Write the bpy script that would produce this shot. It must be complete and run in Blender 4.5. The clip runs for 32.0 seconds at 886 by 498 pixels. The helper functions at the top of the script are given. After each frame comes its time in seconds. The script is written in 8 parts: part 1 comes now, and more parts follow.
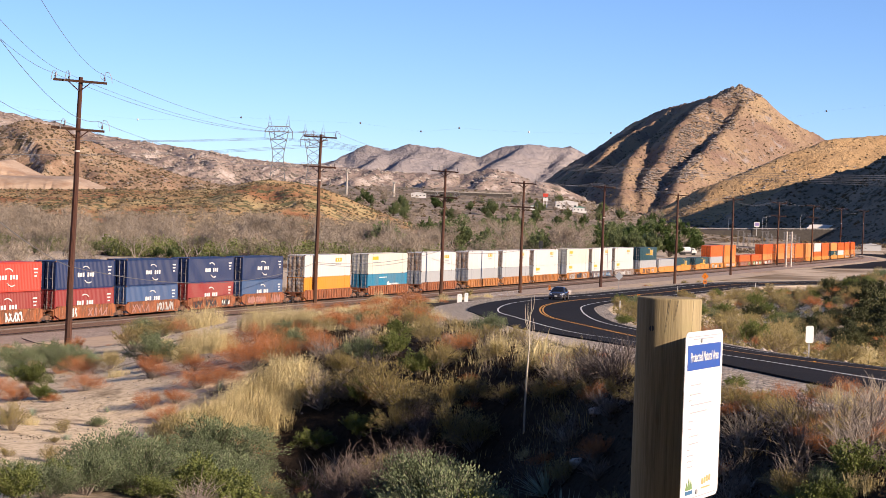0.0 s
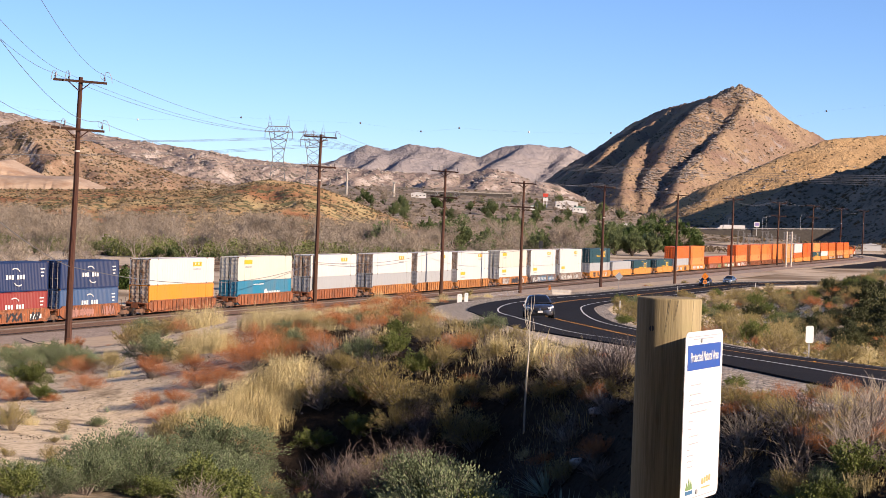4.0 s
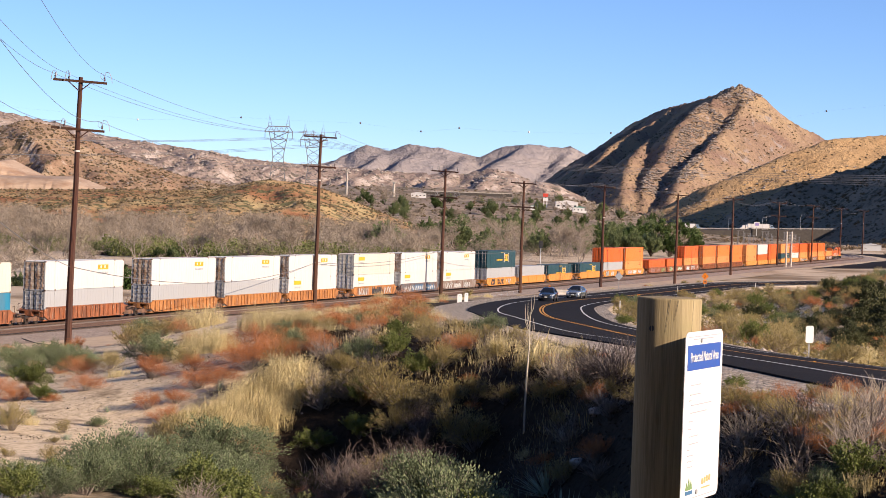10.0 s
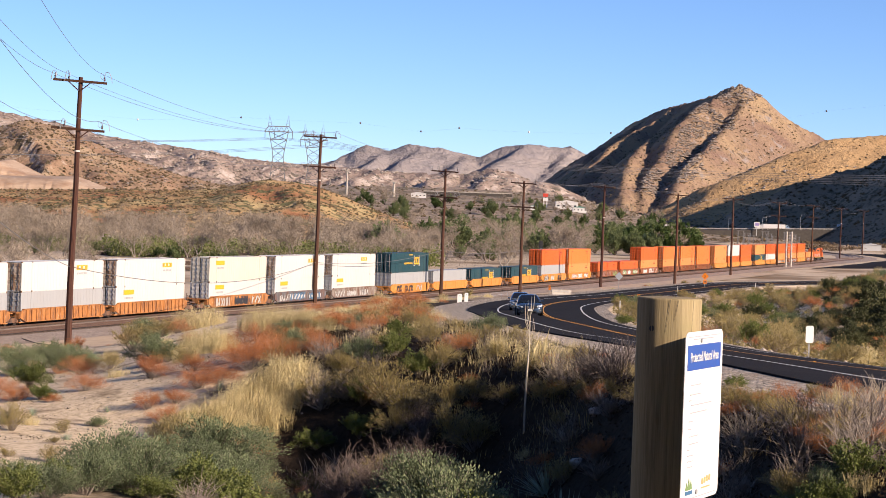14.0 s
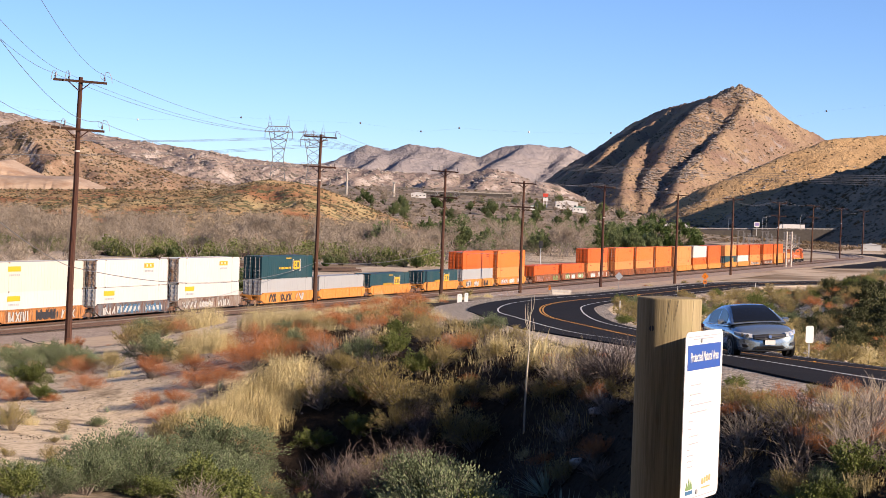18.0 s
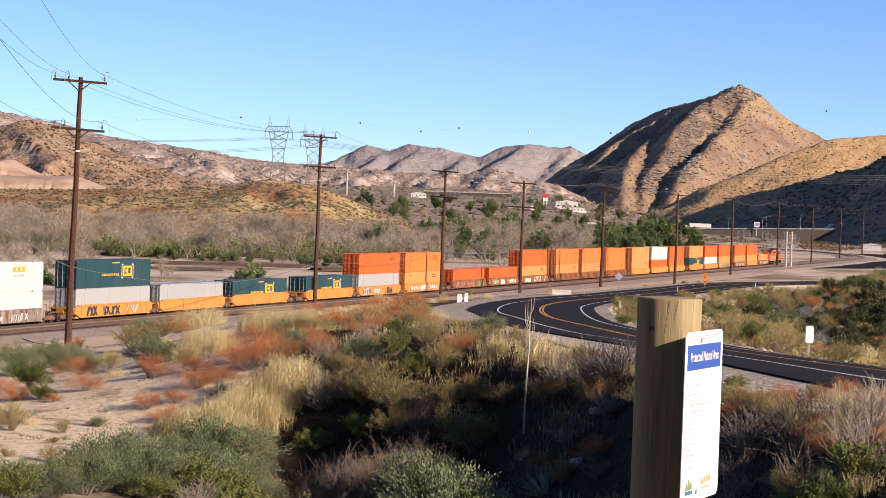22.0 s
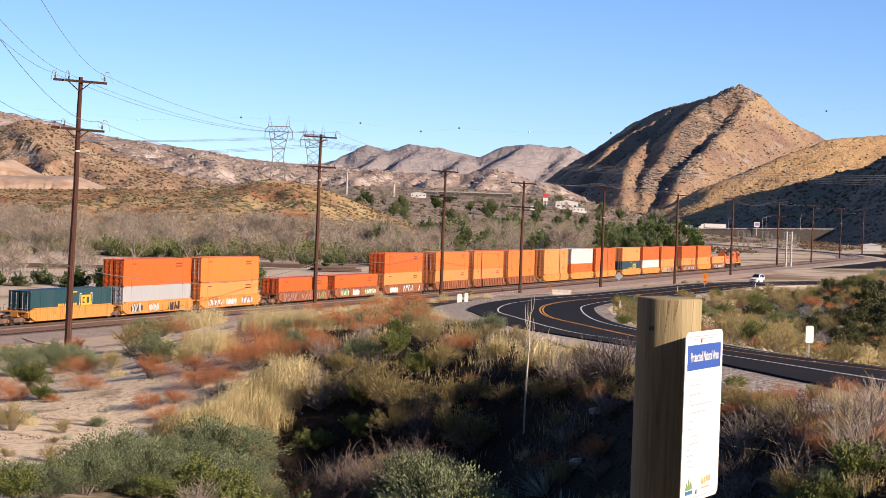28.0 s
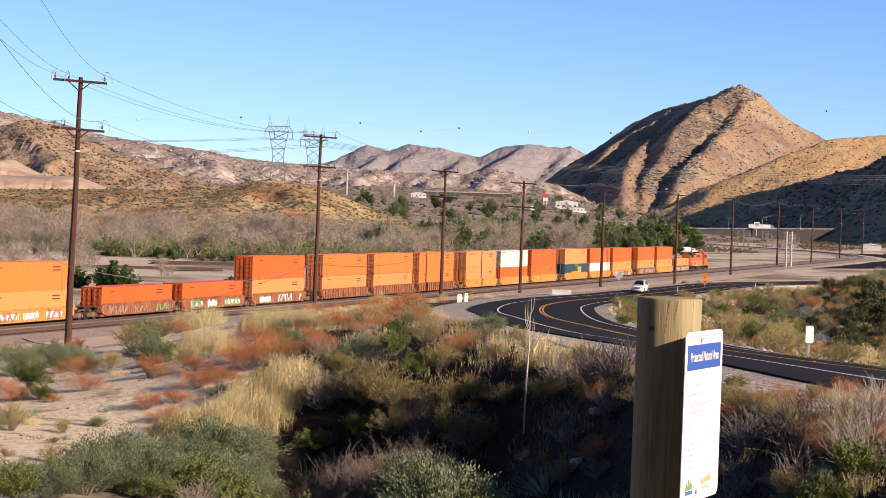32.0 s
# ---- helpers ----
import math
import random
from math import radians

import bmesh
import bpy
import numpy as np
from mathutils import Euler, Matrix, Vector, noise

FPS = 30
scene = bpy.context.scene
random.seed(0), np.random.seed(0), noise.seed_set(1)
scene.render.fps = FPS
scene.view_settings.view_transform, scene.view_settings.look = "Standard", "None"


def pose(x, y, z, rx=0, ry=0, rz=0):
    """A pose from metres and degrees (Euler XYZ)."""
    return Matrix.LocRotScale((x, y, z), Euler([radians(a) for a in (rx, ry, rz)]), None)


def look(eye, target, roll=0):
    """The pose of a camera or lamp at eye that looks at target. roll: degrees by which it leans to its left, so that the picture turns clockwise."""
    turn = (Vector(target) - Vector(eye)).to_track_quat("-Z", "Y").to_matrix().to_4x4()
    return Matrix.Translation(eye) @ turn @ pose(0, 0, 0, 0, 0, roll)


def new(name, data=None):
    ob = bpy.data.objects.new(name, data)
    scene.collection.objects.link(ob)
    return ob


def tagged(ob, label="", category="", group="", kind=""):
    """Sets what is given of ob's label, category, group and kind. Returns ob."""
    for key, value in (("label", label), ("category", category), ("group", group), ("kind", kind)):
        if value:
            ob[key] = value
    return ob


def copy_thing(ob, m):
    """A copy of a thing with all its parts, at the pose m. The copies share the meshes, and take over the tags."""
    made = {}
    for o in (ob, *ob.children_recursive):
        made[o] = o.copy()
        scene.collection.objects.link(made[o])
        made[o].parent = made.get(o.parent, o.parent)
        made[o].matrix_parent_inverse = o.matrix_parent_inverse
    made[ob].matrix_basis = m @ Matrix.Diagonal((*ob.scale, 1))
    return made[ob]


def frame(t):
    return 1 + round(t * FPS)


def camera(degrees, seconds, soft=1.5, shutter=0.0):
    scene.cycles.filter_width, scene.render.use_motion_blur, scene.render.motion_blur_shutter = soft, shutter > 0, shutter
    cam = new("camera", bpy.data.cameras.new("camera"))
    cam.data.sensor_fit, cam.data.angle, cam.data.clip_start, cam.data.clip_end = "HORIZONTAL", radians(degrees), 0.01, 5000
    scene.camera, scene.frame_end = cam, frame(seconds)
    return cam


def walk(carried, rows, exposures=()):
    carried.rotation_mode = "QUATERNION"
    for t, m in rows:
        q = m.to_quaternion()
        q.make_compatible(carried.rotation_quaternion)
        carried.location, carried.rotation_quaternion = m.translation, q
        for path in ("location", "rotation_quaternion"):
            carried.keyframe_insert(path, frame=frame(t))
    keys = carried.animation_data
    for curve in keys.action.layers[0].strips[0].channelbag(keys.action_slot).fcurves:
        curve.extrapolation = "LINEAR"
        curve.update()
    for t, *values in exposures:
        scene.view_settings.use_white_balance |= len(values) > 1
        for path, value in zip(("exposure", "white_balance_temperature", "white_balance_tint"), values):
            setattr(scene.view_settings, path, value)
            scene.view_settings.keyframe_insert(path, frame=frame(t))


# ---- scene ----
cam = camera(25.25, 32.0, soft=0.8)
EYE = Vector((0.0, 0.0, 12.36))
CAM = look(EYE, (0.0, 100.0, 12.36 - 100 * 65.0 / 3501.4), 2.0)
walk(cam, [(0.0, CAM), (32.0, CAM)], exposures=[(0.0, 0.98, 6750, 16), (32.0, 0.98, 6750, 16)])

# ---- light ----
SUN_AZ, SUN_EL = 123.0, 21.0
world = bpy.data.worlds.new("sky")
scene.world = world
world.use_nodes = True
wn = world.node_tree
sky = wn.nodes.new("ShaderNodeTexSky")
sky.sky_type = 'NISHITA'
sky.sun_disc = False
sky.sun_elevation = radians(SUN_EL)
sky.sun_rotation = radians(SUN_AZ)
sky.altitude = 2500
sky.air_density, sky.dust_density, sky.ozone_density = 0.9, 0.1, 6.2
wn.nodes["Background"].inputs["Strength"].default_value = 0.087
# a slight tint that corrects the cyan cast of the sky texture
sky_tint = wn.nodes.new("ShaderNodeMix")
sky_tint.data_type, sky_tint.blend_type = 'RGBA', 'MULTIPLY'
sky_tint.inputs["Factor"].default_value = 1.0
sky_tint.inputs[7].default_value = (1.035, 0.98, 0.995, 1)
wn.links.new(sky.outputs[0], sky_tint.inputs[6])
wn.links.new(sky_tint.outputs[2], wn.nodes["Background"].inputs["Color"])
sun_data = bpy.data.lights.new("sun", 'SUN')
sun_data.energy = 5.0
sun_data.angle = radians(0.5)
sun_data.color = (1.0, 0.83, 0.65)
sun = new("sun", sun_data)
to_sun = Vector((math.sin(radians(SUN_AZ)) * math.cos(radians(SUN_EL)), math.cos(radians(SUN_AZ)) * math.cos(radians(SUN_EL)), math.sin(radians(SUN_EL))))
sun.matrix_world = look(to_sun * 200, (0, 0, 0))


# ---- materials ----
def ramp(nt, fac, stops):
    r = nt.nodes.new("ShaderNodeValToRGB")
    els = r.color_ramp.elements
    while len(els) < len(stops):
        els.new(0.5)
    for e, (p, c) in zip(els, stops):
        e.position, e.color = p, (*c, 1)
    nt.links.new(fac, r.inputs[0])
    return r.outputs[0]


def blend(nt, fac, a, b, mode='MIX'):
    m = nt.nodes.new("ShaderNodeMix")
    m.data_type, m.blend_type = 'RGBA', mode
    for sock, val in ((m.inputs[0], fac), (m.inputs[6], a), (m.inputs[7], b)):
        if hasattr(val, "is_output"):
            nt.links.new(val, sock)
        elif isinstance(val, (int, float)):
            sock.default_value = val
        else:
            sock.default_value = (*val, 1)
    return m.outputs[2]


def noise_tex(nt, vec, scale, detail=4.0, rough=0.55, distort=0.0):
    n = nt.nodes.new("ShaderNodeTexNoise")
    n.inputs["Scale"].default_value = scale
    n.inputs["Detail"].default_value = detail
    n.inputs["Roughness"].default_value = rough
    n.inputs["Distortion"].default_value = distort
    nt.links.new(vec, n.inputs["Vector"])
    return n.outputs["Fac"]


def math_node(nt, op, a, b=0.0):
    m = nt.nodes.new("ShaderNodeMath")
    m.operation = op
    for sock, val in ((m.inputs[0], a), (m.inputs[1], b)):
        if hasattr(val, "is_output"):
            nt.links.new(val, sock)
        else:
            sock.default_value = val
    return m.outputs[0]


def base_mat(name):
    m = bpy.data.materials.new(name)
    m.use_nodes = True
    nt = m.node_tree
    return m, nt, nt.nodes["Principled BSDF"]


def coords(nt, world_space=False):
    if world_space:
        return nt.nodes.new("ShaderNodeNewGeometry").outputs["Position"]
    return nt.nodes.new("ShaderNodeTexCoord").outputs["Object"]


def bump(nt, bsdf, height, strength, dist):
    b = nt.nodes.new("ShaderNodeBump")
    b.inputs["Strength"].default_value = strength
    b.inputs["Distance"].default_value = dist
    nt.links.new(height, b.inputs["Height"])
    nt.links.new(b.outputs[0], bsdf.inputs["Normal"])


ALBEDO_SCALE = 0.72


def dimmed(c):
    """Base colours scaled down evenly to balance the raised exposure."""
    return tuple(a * ALBEDO_SCALE for a in c) if c else c


def surf(name, c1, c2, scale=4.0, rough=0.7, c3=None, scale3=0.6, bumps=0.3, dist=0.02, metal=0.0, per_object=0.0, world_space=False, spec=0.4, streak=1.0):
    """A two-scale surface: grain between c1 and c2, stains of c3."""
    m, nt, bs = base_mat(name)
    c1, c2, c3 = dimmed(c1), dimmed(c2), dimmed(c3)
    v = coords(nt, world_space)
    if streak != 1.0:
        mp = nt.nodes.new("ShaderNodeMapping")
        mp.inputs["Scale"].default_value = (1, 1, streak)
        nt.links.new(v, mp.inputs[0])
        v = mp.outputs[0]
    fine = noise_tex(nt, v, scale, 5, 0.65)
    col = ramp(nt, fine, [(0.3, c1), (0.7, c2)])
    if c3:
        stain = noise_tex(nt, v, scale3, 4, 0.6)
        col = blend(nt, ramp(nt, stain, [(0.45, (0, 0, 0)), (0.68, (1, 1, 1))]), col, c3)
    if per_object:
        info = nt.nodes.new("ShaderNodeObjectInfo")
        hsv = nt.nodes.new("ShaderNodeHueSaturation")
        nt.links.new(math_node(nt, 'ADD', math_node(nt, 'MULTIPLY', info.outputs["Random"], per_object), 1 - per_object / 2), hsv.inputs["Value"])
        nt.links.new(math_node(nt, 'ADD', math_node(nt, 'MULTIPLY', info.outputs["Random"], per_object * 0.06), 0.5 - per_object * 0.03), hsv.inputs["Hue"])
        nt.links.new(col, hsv.inputs["Color"])
        col = hsv.outputs[0]
    nt.links.new(col, bs.inputs["Base Color"])
    bs.inputs["Roughness"].default_value = rough
    bs.inputs["Metallic"].default_value = metal
    bs.inputs["Specular IOR Level"].default_value = spec
    if bumps:
        bump(nt, bs, fine, bumps, dist)
    return m


def leaf_mat(name, c1, c2, rough=0.7, trans=0.25, clump_size=6.0):
    """Foliage: each leaf and each plant a little different, some light through the leaf."""
    m, nt, bs = base_mat(name)
    geo = nt.nodes.new("ShaderNodeNewGeometry")
    info = nt.nodes.new("ShaderNodeObjectInfo")
    mixr = math_node(nt, 'ADD', math_node(nt, 'MULTIPLY', geo.outputs["Random Per Island"], 0.45), math_node(nt, 'MULTIPLY', info.outputs["Random"], 0.3))
    # lighter and darker leaf clumps by noise, painted in place of self-shadow contrast
    spray = noise_tex(nt, coords(nt), clump_size, 2, 0.6)
    mixr = math_node(nt, 'ADD', mixr, math_node(nt, 'MULTIPLY', math_node(nt, 'SUBTRACT', spray, 0.38), 1.1))
    col = ramp(nt, mixr, [(0.1, c1), (0.9, c2)])
    nt.links.new(col, bs.inputs["Base Color"])
    bs.inputs["Roughness"].default_value = rough
    bs.inputs["Specular IOR Level"].default_value = 0.2
    tr = nt.nodes.new("ShaderNodeBsdfTranslucent")
    nt.links.new(col, tr.inputs["Color"])
    mx = nt.nodes.new("ShaderNodeMixShader")
    mx.inputs[0].default_value = trans
    nt.links.new(bs.outputs[0], mx.inputs[1])
    nt.links.new(tr.outputs[0], mx.inputs[2])
    nt.links.new(mx.outputs[0], nt.nodes["Material Output"].inputs["Surface"])
    return m


def slope_mat(name, low, high, rock, scrub, scale=0.05, rock_at=0.72, scrub_size=0.35, scrub_from=0.56):
    """Dry hillside: soil in two tones, rock where it is steep, dots of scrub."""
    low, high, rock, scrub = (tuple(0.85 * a for a in c) for c in (low, high, rock, scrub))
    m, nt, bs = base_mat(name)
    geo = nt.nodes.new("ShaderNodeNewGeometry")
    v = geo.outputs["Position"]
    big = noise_tex(nt, v, scale, 5, 0.6, 0.4)
    col = ramp(nt, big, [(0.35, low), (0.65, high)])
    sep = nt.nodes.new("ShaderNodeSeparateXYZ")
    nt.links.new(geo.outputs["Normal"], sep.inputs[0])
    ragged = noise_tex(nt, v, scale * 4, 6, 0.7)
    steep = math_node(nt, 'ADD', math_node(nt, 'SUBTRACT', rock_at, sep.outputs[2]), math_node(nt, 'MULTIPLY', math_node(nt, 'SUBTRACT', ragged, 0.5), 1.1))
    col = blend(nt, ramp(nt, steep, [(0.0, (0, 0, 0)), (0.12, (1, 1, 1))]), col, rock)
    dots = noise_tex(nt, v, scrub_size, 3, 0.6)
    patch = noise_tex(nt, v, scale * 1.6, 3, 0.5)
    veg = math_node(nt, 'ADD', dots, math_node(nt, 'MULTIPLY', math_node(nt, 'SUBTRACT', patch, 0.5), 0.35))
    col = blend(nt, ramp(nt, veg, [(scrub_from, (0, 0, 0)), (scrub_from + 0.07, (1, 1, 1))]), col, scrub)
    nt.links.new(col, bs.inputs["Base Color"])
    bs.inputs["Roughness"].default_value = 0.95
    bs.inputs["Specular IOR Level"].default_value = 0.1
    bump(nt, bs, math_node(nt, 'ADD', ragged, math_node(nt, 'MULTIPLY', dots, 0.5)), 0.7, 0.12 / scale)
    return m


def plain(name, c, rough=0.5, metal=0.0):
    m, nt, bs = base_mat(name)
    bs.inputs["Base Color"].default_value = (*dimmed(c), 1)
    bs.inputs["Roughness"].default_value = rough
    bs.inputs["Metallic"].default_value = metal
    return m


# ---- mesh building ----
class Shape:
    """Collects corners and faces of one mesh; each box, tube or sheet is an island of its own."""

    def __init__(self):
        self.v, self.f, self.mi, self.mats, self.cut = [], [], [], [], []

    def mat(self, m):
        if m not in self.mats:
            self.mats.append(m)
        return self.mats.index(m)

    def add(self, verts, faces, m=None):
        o = len(self.v)
        self.cut.append((o, len(verts), len(self.f), len(faces)))
        self.v.extend([tuple(p) for p in verts])
        self.f.extend([tuple(i + o for i in q) for q in faces])
        k = self.mat(m) if m else 0
        self.mi.extend([k] * len(faces))

    def box(self, c, s, m=None, rz=0.0, taper=1.0, rot=None):
        x, y, z = s[0] / 2, s[1] / 2, s[2] / 2
        pts = [Vector((a * x * (taper if d > 0 else 1), b * y * (taper if d > 0 else 1), d * z)) for d in (-1, 1) for a, b in ((-1, -1), (1, -1), (1, 1), (-1, 1))]
        r = rot if rot is not None else (Matrix.Rotation(rz, 3, 'Z') if rz else None)
        if r is not None:
            pts = [r @ p for p in pts]
        self.add([p + Vector(c) for p in pts], [(3, 2, 1, 0), (4, 5, 6, 7), (0, 1, 5, 4), (1, 2, 6, 5), (2, 3, 7, 6), (3, 0, 4, 7)], m)

    def tube(self, a, b, r0, r1=None, n=6, m=None, caps=True):
        a, b = Vector(a), Vector(b)
        r1 = r0 if r1 is None else r1
        d = (b - a).normalized()
        u = d.orthogonal().normalized()
        w = d.cross(u)
        ring = [(math.cos(2 * math.pi * i / n), math.sin(2 * math.pi * i / n)) for i in range(n)]
        pts = [a + (u * p + w * q) * r0 for p, q in ring] + [b + (u * p + w * q) * r1 for p, q in ring]
        fs = [(i, (i + 1) % n, n + (i + 1) % n, n + i) for i in range(n)]
        if caps:
            fs += [tuple(range(n - 1, -1, -1)), tuple(range(n, 2 * n))]
        self.add(pts, fs, m)

    def path(self, pts, r, n=4, m=None):
        """A bent tube through pts."""
        pts = [Vector(p) for p in pts]
        vs, fs = [], []
        rr = r if isinstance(r, (list, tuple)) else [r] * len(pts)
        for k, p in enumerate(pts):
            d = (pts[min(k + 1, len(pts) - 1)] - pts[max(k - 1, 0)]).normalized()
            u = d.cross(Vector((0, 0, 1)))
            u = u.normalized() if u.length > 1e-4 else Vector((1, 0, 0))
            w = d.cross(u)
            for i in range(n):
                an = 2 * math.pi * i / n
                vs.append(p + (u * math.cos(an) + w * math.sin(an)) * rr[k])
        for k in range(len(pts) - 1):
            for i in range(n):
                j = (i + 1) % n
                fs.append((k * n + i, k * n + j, (k + 1) * n + j, (k + 1) * n + i))
        fs += [tuple(range(n - 1, -1, -1)), tuple(range((len(pts) - 1) * n, len(pts) * n))]
        self.add(vs, fs, m)

    def disc(self, c, axis, r, th, n=14, m=None):
        axis = Vector(axis).normalized()
        self.tube(Vector(c) - axis * th / 2, Vector(c) + axis * th / 2, r, r, n, m)

    def loft(self, rings, m=None, close=True, cap=True):
        """Skin between rings of equal count."""
        n = len(rings[0])
        vs = [p for ring in rings for p in ring]
        fs = []
        for k in range(len(rings) - 1):
            for i in range(n if close else n - 1):
                j = (i + 1) % n
                fs.append((k * n + i, k * n + j, (k + 1) * n + j, (k + 1) * n + i))
        if cap and close:
            fs += [tuple(range(n - 1, -1, -1)), tuple(range((len(rings) - 1) * n, len(rings) * n))]
        self.add(vs, fs, m)

    def mesh(self, name, m=None, smooth=False):
        me = bpy.data.meshes.new(name)
        me.from_pydata(self.v, [], self.f)
        for q in (self.mats or ([m] if m else [])):
            me.materials.append(q)
        if self.mats:
            me.polygons.foreach_set("material_index", self.mi)
        if smooth:
            me.polygons.foreach_set("use_smooth", [True] * len(me.polygons))
        me.validate()
        me.update()
        return me


def thing(name, shape, m=None, label="", category="", group="", kind="", at=None, smooth=False):
    ob = new(name, shape.mesh(name, m, smooth) if isinstance(shape, Shape) else shape)
    if at is not None:
        ob.matrix_world = at
    return tagged(ob, label, category, group, kind)


def part(name, shape, m, parent, label="", smooth=False):
    ob = new(name, shape.mesh(name, m, smooth) if isinstance(shape, Shape) else shape)
    ob.parent = parent
    return tagged(ob, label)


def part_each(name, shape, parent, label=""):
    """Each piece of a shape as a part of its own."""
    for v0, nv, f0, nf in shape.cut:
        one = Shape()
        m = shape.mats[shape.mi[f0]] if shape.mats else None
        one.add(shape.v[v0:v0 + nv], [[i - v0 for i in q] for q in shape.f[f0:f0 + nf]], m)
        part(name, one, m, parent, label)


def lerp_table(t, table):
    return float(np.interp(t, [a for a, _ in table], [b for _, b in table]))


def sstep(a, b, x):
    t = min(1.0, max(0.0, (x - a) / (b - a)))
    return t * t * (3 - 2 * t)
# ---- colours of the land ----
M_ground = None
M_hill_left = slope_mat("dry_hill_soil", (0.29, 0.185, 0.125), (0.43, 0.325, 0.215), (0.47, 0.4, 0.33), (0.13, 0.1, 0.062), 0.022, 0.74, 0.16, 0.55)
M_hill_front = slope_mat("scrub_hill_soil", (0.33, 0.155, 0.08), (0.5, 0.39, 0.2), (0.42, 0.33, 0.23), (0.15, 0.14, 0.07), 0.03, 0.5, 0.2, 0.52)
M_peak = slope_mat("mountain_rock", (0.235, 0.155, 0.12), (0.36, 0.26, 0.16), (0.3, 0.26, 0.24), (0.14, 0.105, 0.08), 0.014, 0.68, 0.14, 0.6)
M_tan = slope_mat("tan_hill_grass", (0.38, 0.245, 0.125), (0.49, 0.33, 0.175), (0.4, 0.33, 0.26), (0.24, 0.165, 0.085), 0.02, 0.6, 0.25, 0.59)
M_bad = slope_mat("badland_rock", (0.28, 0.215, 0.185), (0.37, 0.295, 0.25), (0.47, 0.41, 0.37), (0.15, 0.13, 0.11), 0.012, 0.88, 0.1, 0.57)
# the blue-grey shift in the far ridge's colour is painted distance haze
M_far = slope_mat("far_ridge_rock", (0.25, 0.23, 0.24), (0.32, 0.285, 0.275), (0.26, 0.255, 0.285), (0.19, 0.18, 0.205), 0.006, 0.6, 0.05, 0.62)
M_back = slope_mat("dark_brush_slope", (0.07, 0.055, 0.03), (0.1, 0.075, 0.04), (0.12, 0.1, 0.08), (0.03, 0.035, 0.015), 0.05, 0.3, 0.3, 0.45)
# brown darkened further to match the hill's shaded face
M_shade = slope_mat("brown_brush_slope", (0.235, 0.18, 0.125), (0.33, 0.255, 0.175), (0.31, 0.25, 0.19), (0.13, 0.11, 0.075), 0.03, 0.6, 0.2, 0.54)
M_rise = slope_mat("brown_valley_scrub", (0.26, 0.2, 0.155), (0.4, 0.325, 0.255), (0.4, 0.33, 0.26), (0.13, 0.125, 0.09), 0.02, 0.3, 0.09, 0.52)

# ---- road: the centre of the downhill lane as x, y, z ----
ROAD = [(760, 700, -0.1), (400, 640, -0.1), (190, 560, -0.1), (136, 505, -0.1), (100, 455, 0.0), (75, 413, 0.3), (54.6, 375, 0.66), (35.6, 310, 1.45), (23.2, 268, 1.9), (14.6, 238, 2.4), (9.6, 208, 3.1), (7.3, 180, 3.9), (6.35, 152, 4.75), (6.4, 118, 6.1), (7.1, 85, 7.35), (8.2, 70, 7.95), (9.4, 59, 8.38), (10.9, 48, 8.8), (13.2, 34, 9.3), (17, 18, 9.8), (23, 0, 10.3), (34, -30, 11), (58, -80, 12), (120, -260, 14), (190, -480, 16), (220, -640, 17)]


def spline(pts, step):
    """Points every step metres on a smooth curve through pts."""
    pts = [Vector(p) for p in pts]
    out = []
    for i in range(len(pts) - 1):
        p0, p1, p2, p3 = pts[max(i - 1, 0)], pts[i], pts[i + 1], pts[min(i + 2, len(pts) - 1)]
        n = max(2, int((p2 - p1).length / step))
        for k in range(n):
            t = k / n
            out.append(0.5 * ((2 * p1) + (p2 - p0) * t + (2 * p0 - 5 * p1 + 4 * p2 - p3) * t * t + (3 * p1 - p0 - 3 * p2 + p3) * t ** 3))
    return out + [pts[-1]]


road_line = spline(ROAD, 2.0)
RY = np.array([p.y for p in road_line])[::-1]
RX = np.array([p.x for p in road_line])[::-1]
RZ = np.array([p.z for p in road_line])[::-1]
LEFT = [(-200, 10.6), (0, 10.6), (12, 9.75), (26, 8.3), (38, 7.2), (55, 6.4), (80, 5.3), (115, 2.9), (150, 0.1), (172, -0.6), (5000, -0.6)]


def rough_noise(x, y, s, amp):
    return noise.noise(Vector((x * s, y * s, 3.1))) * amp


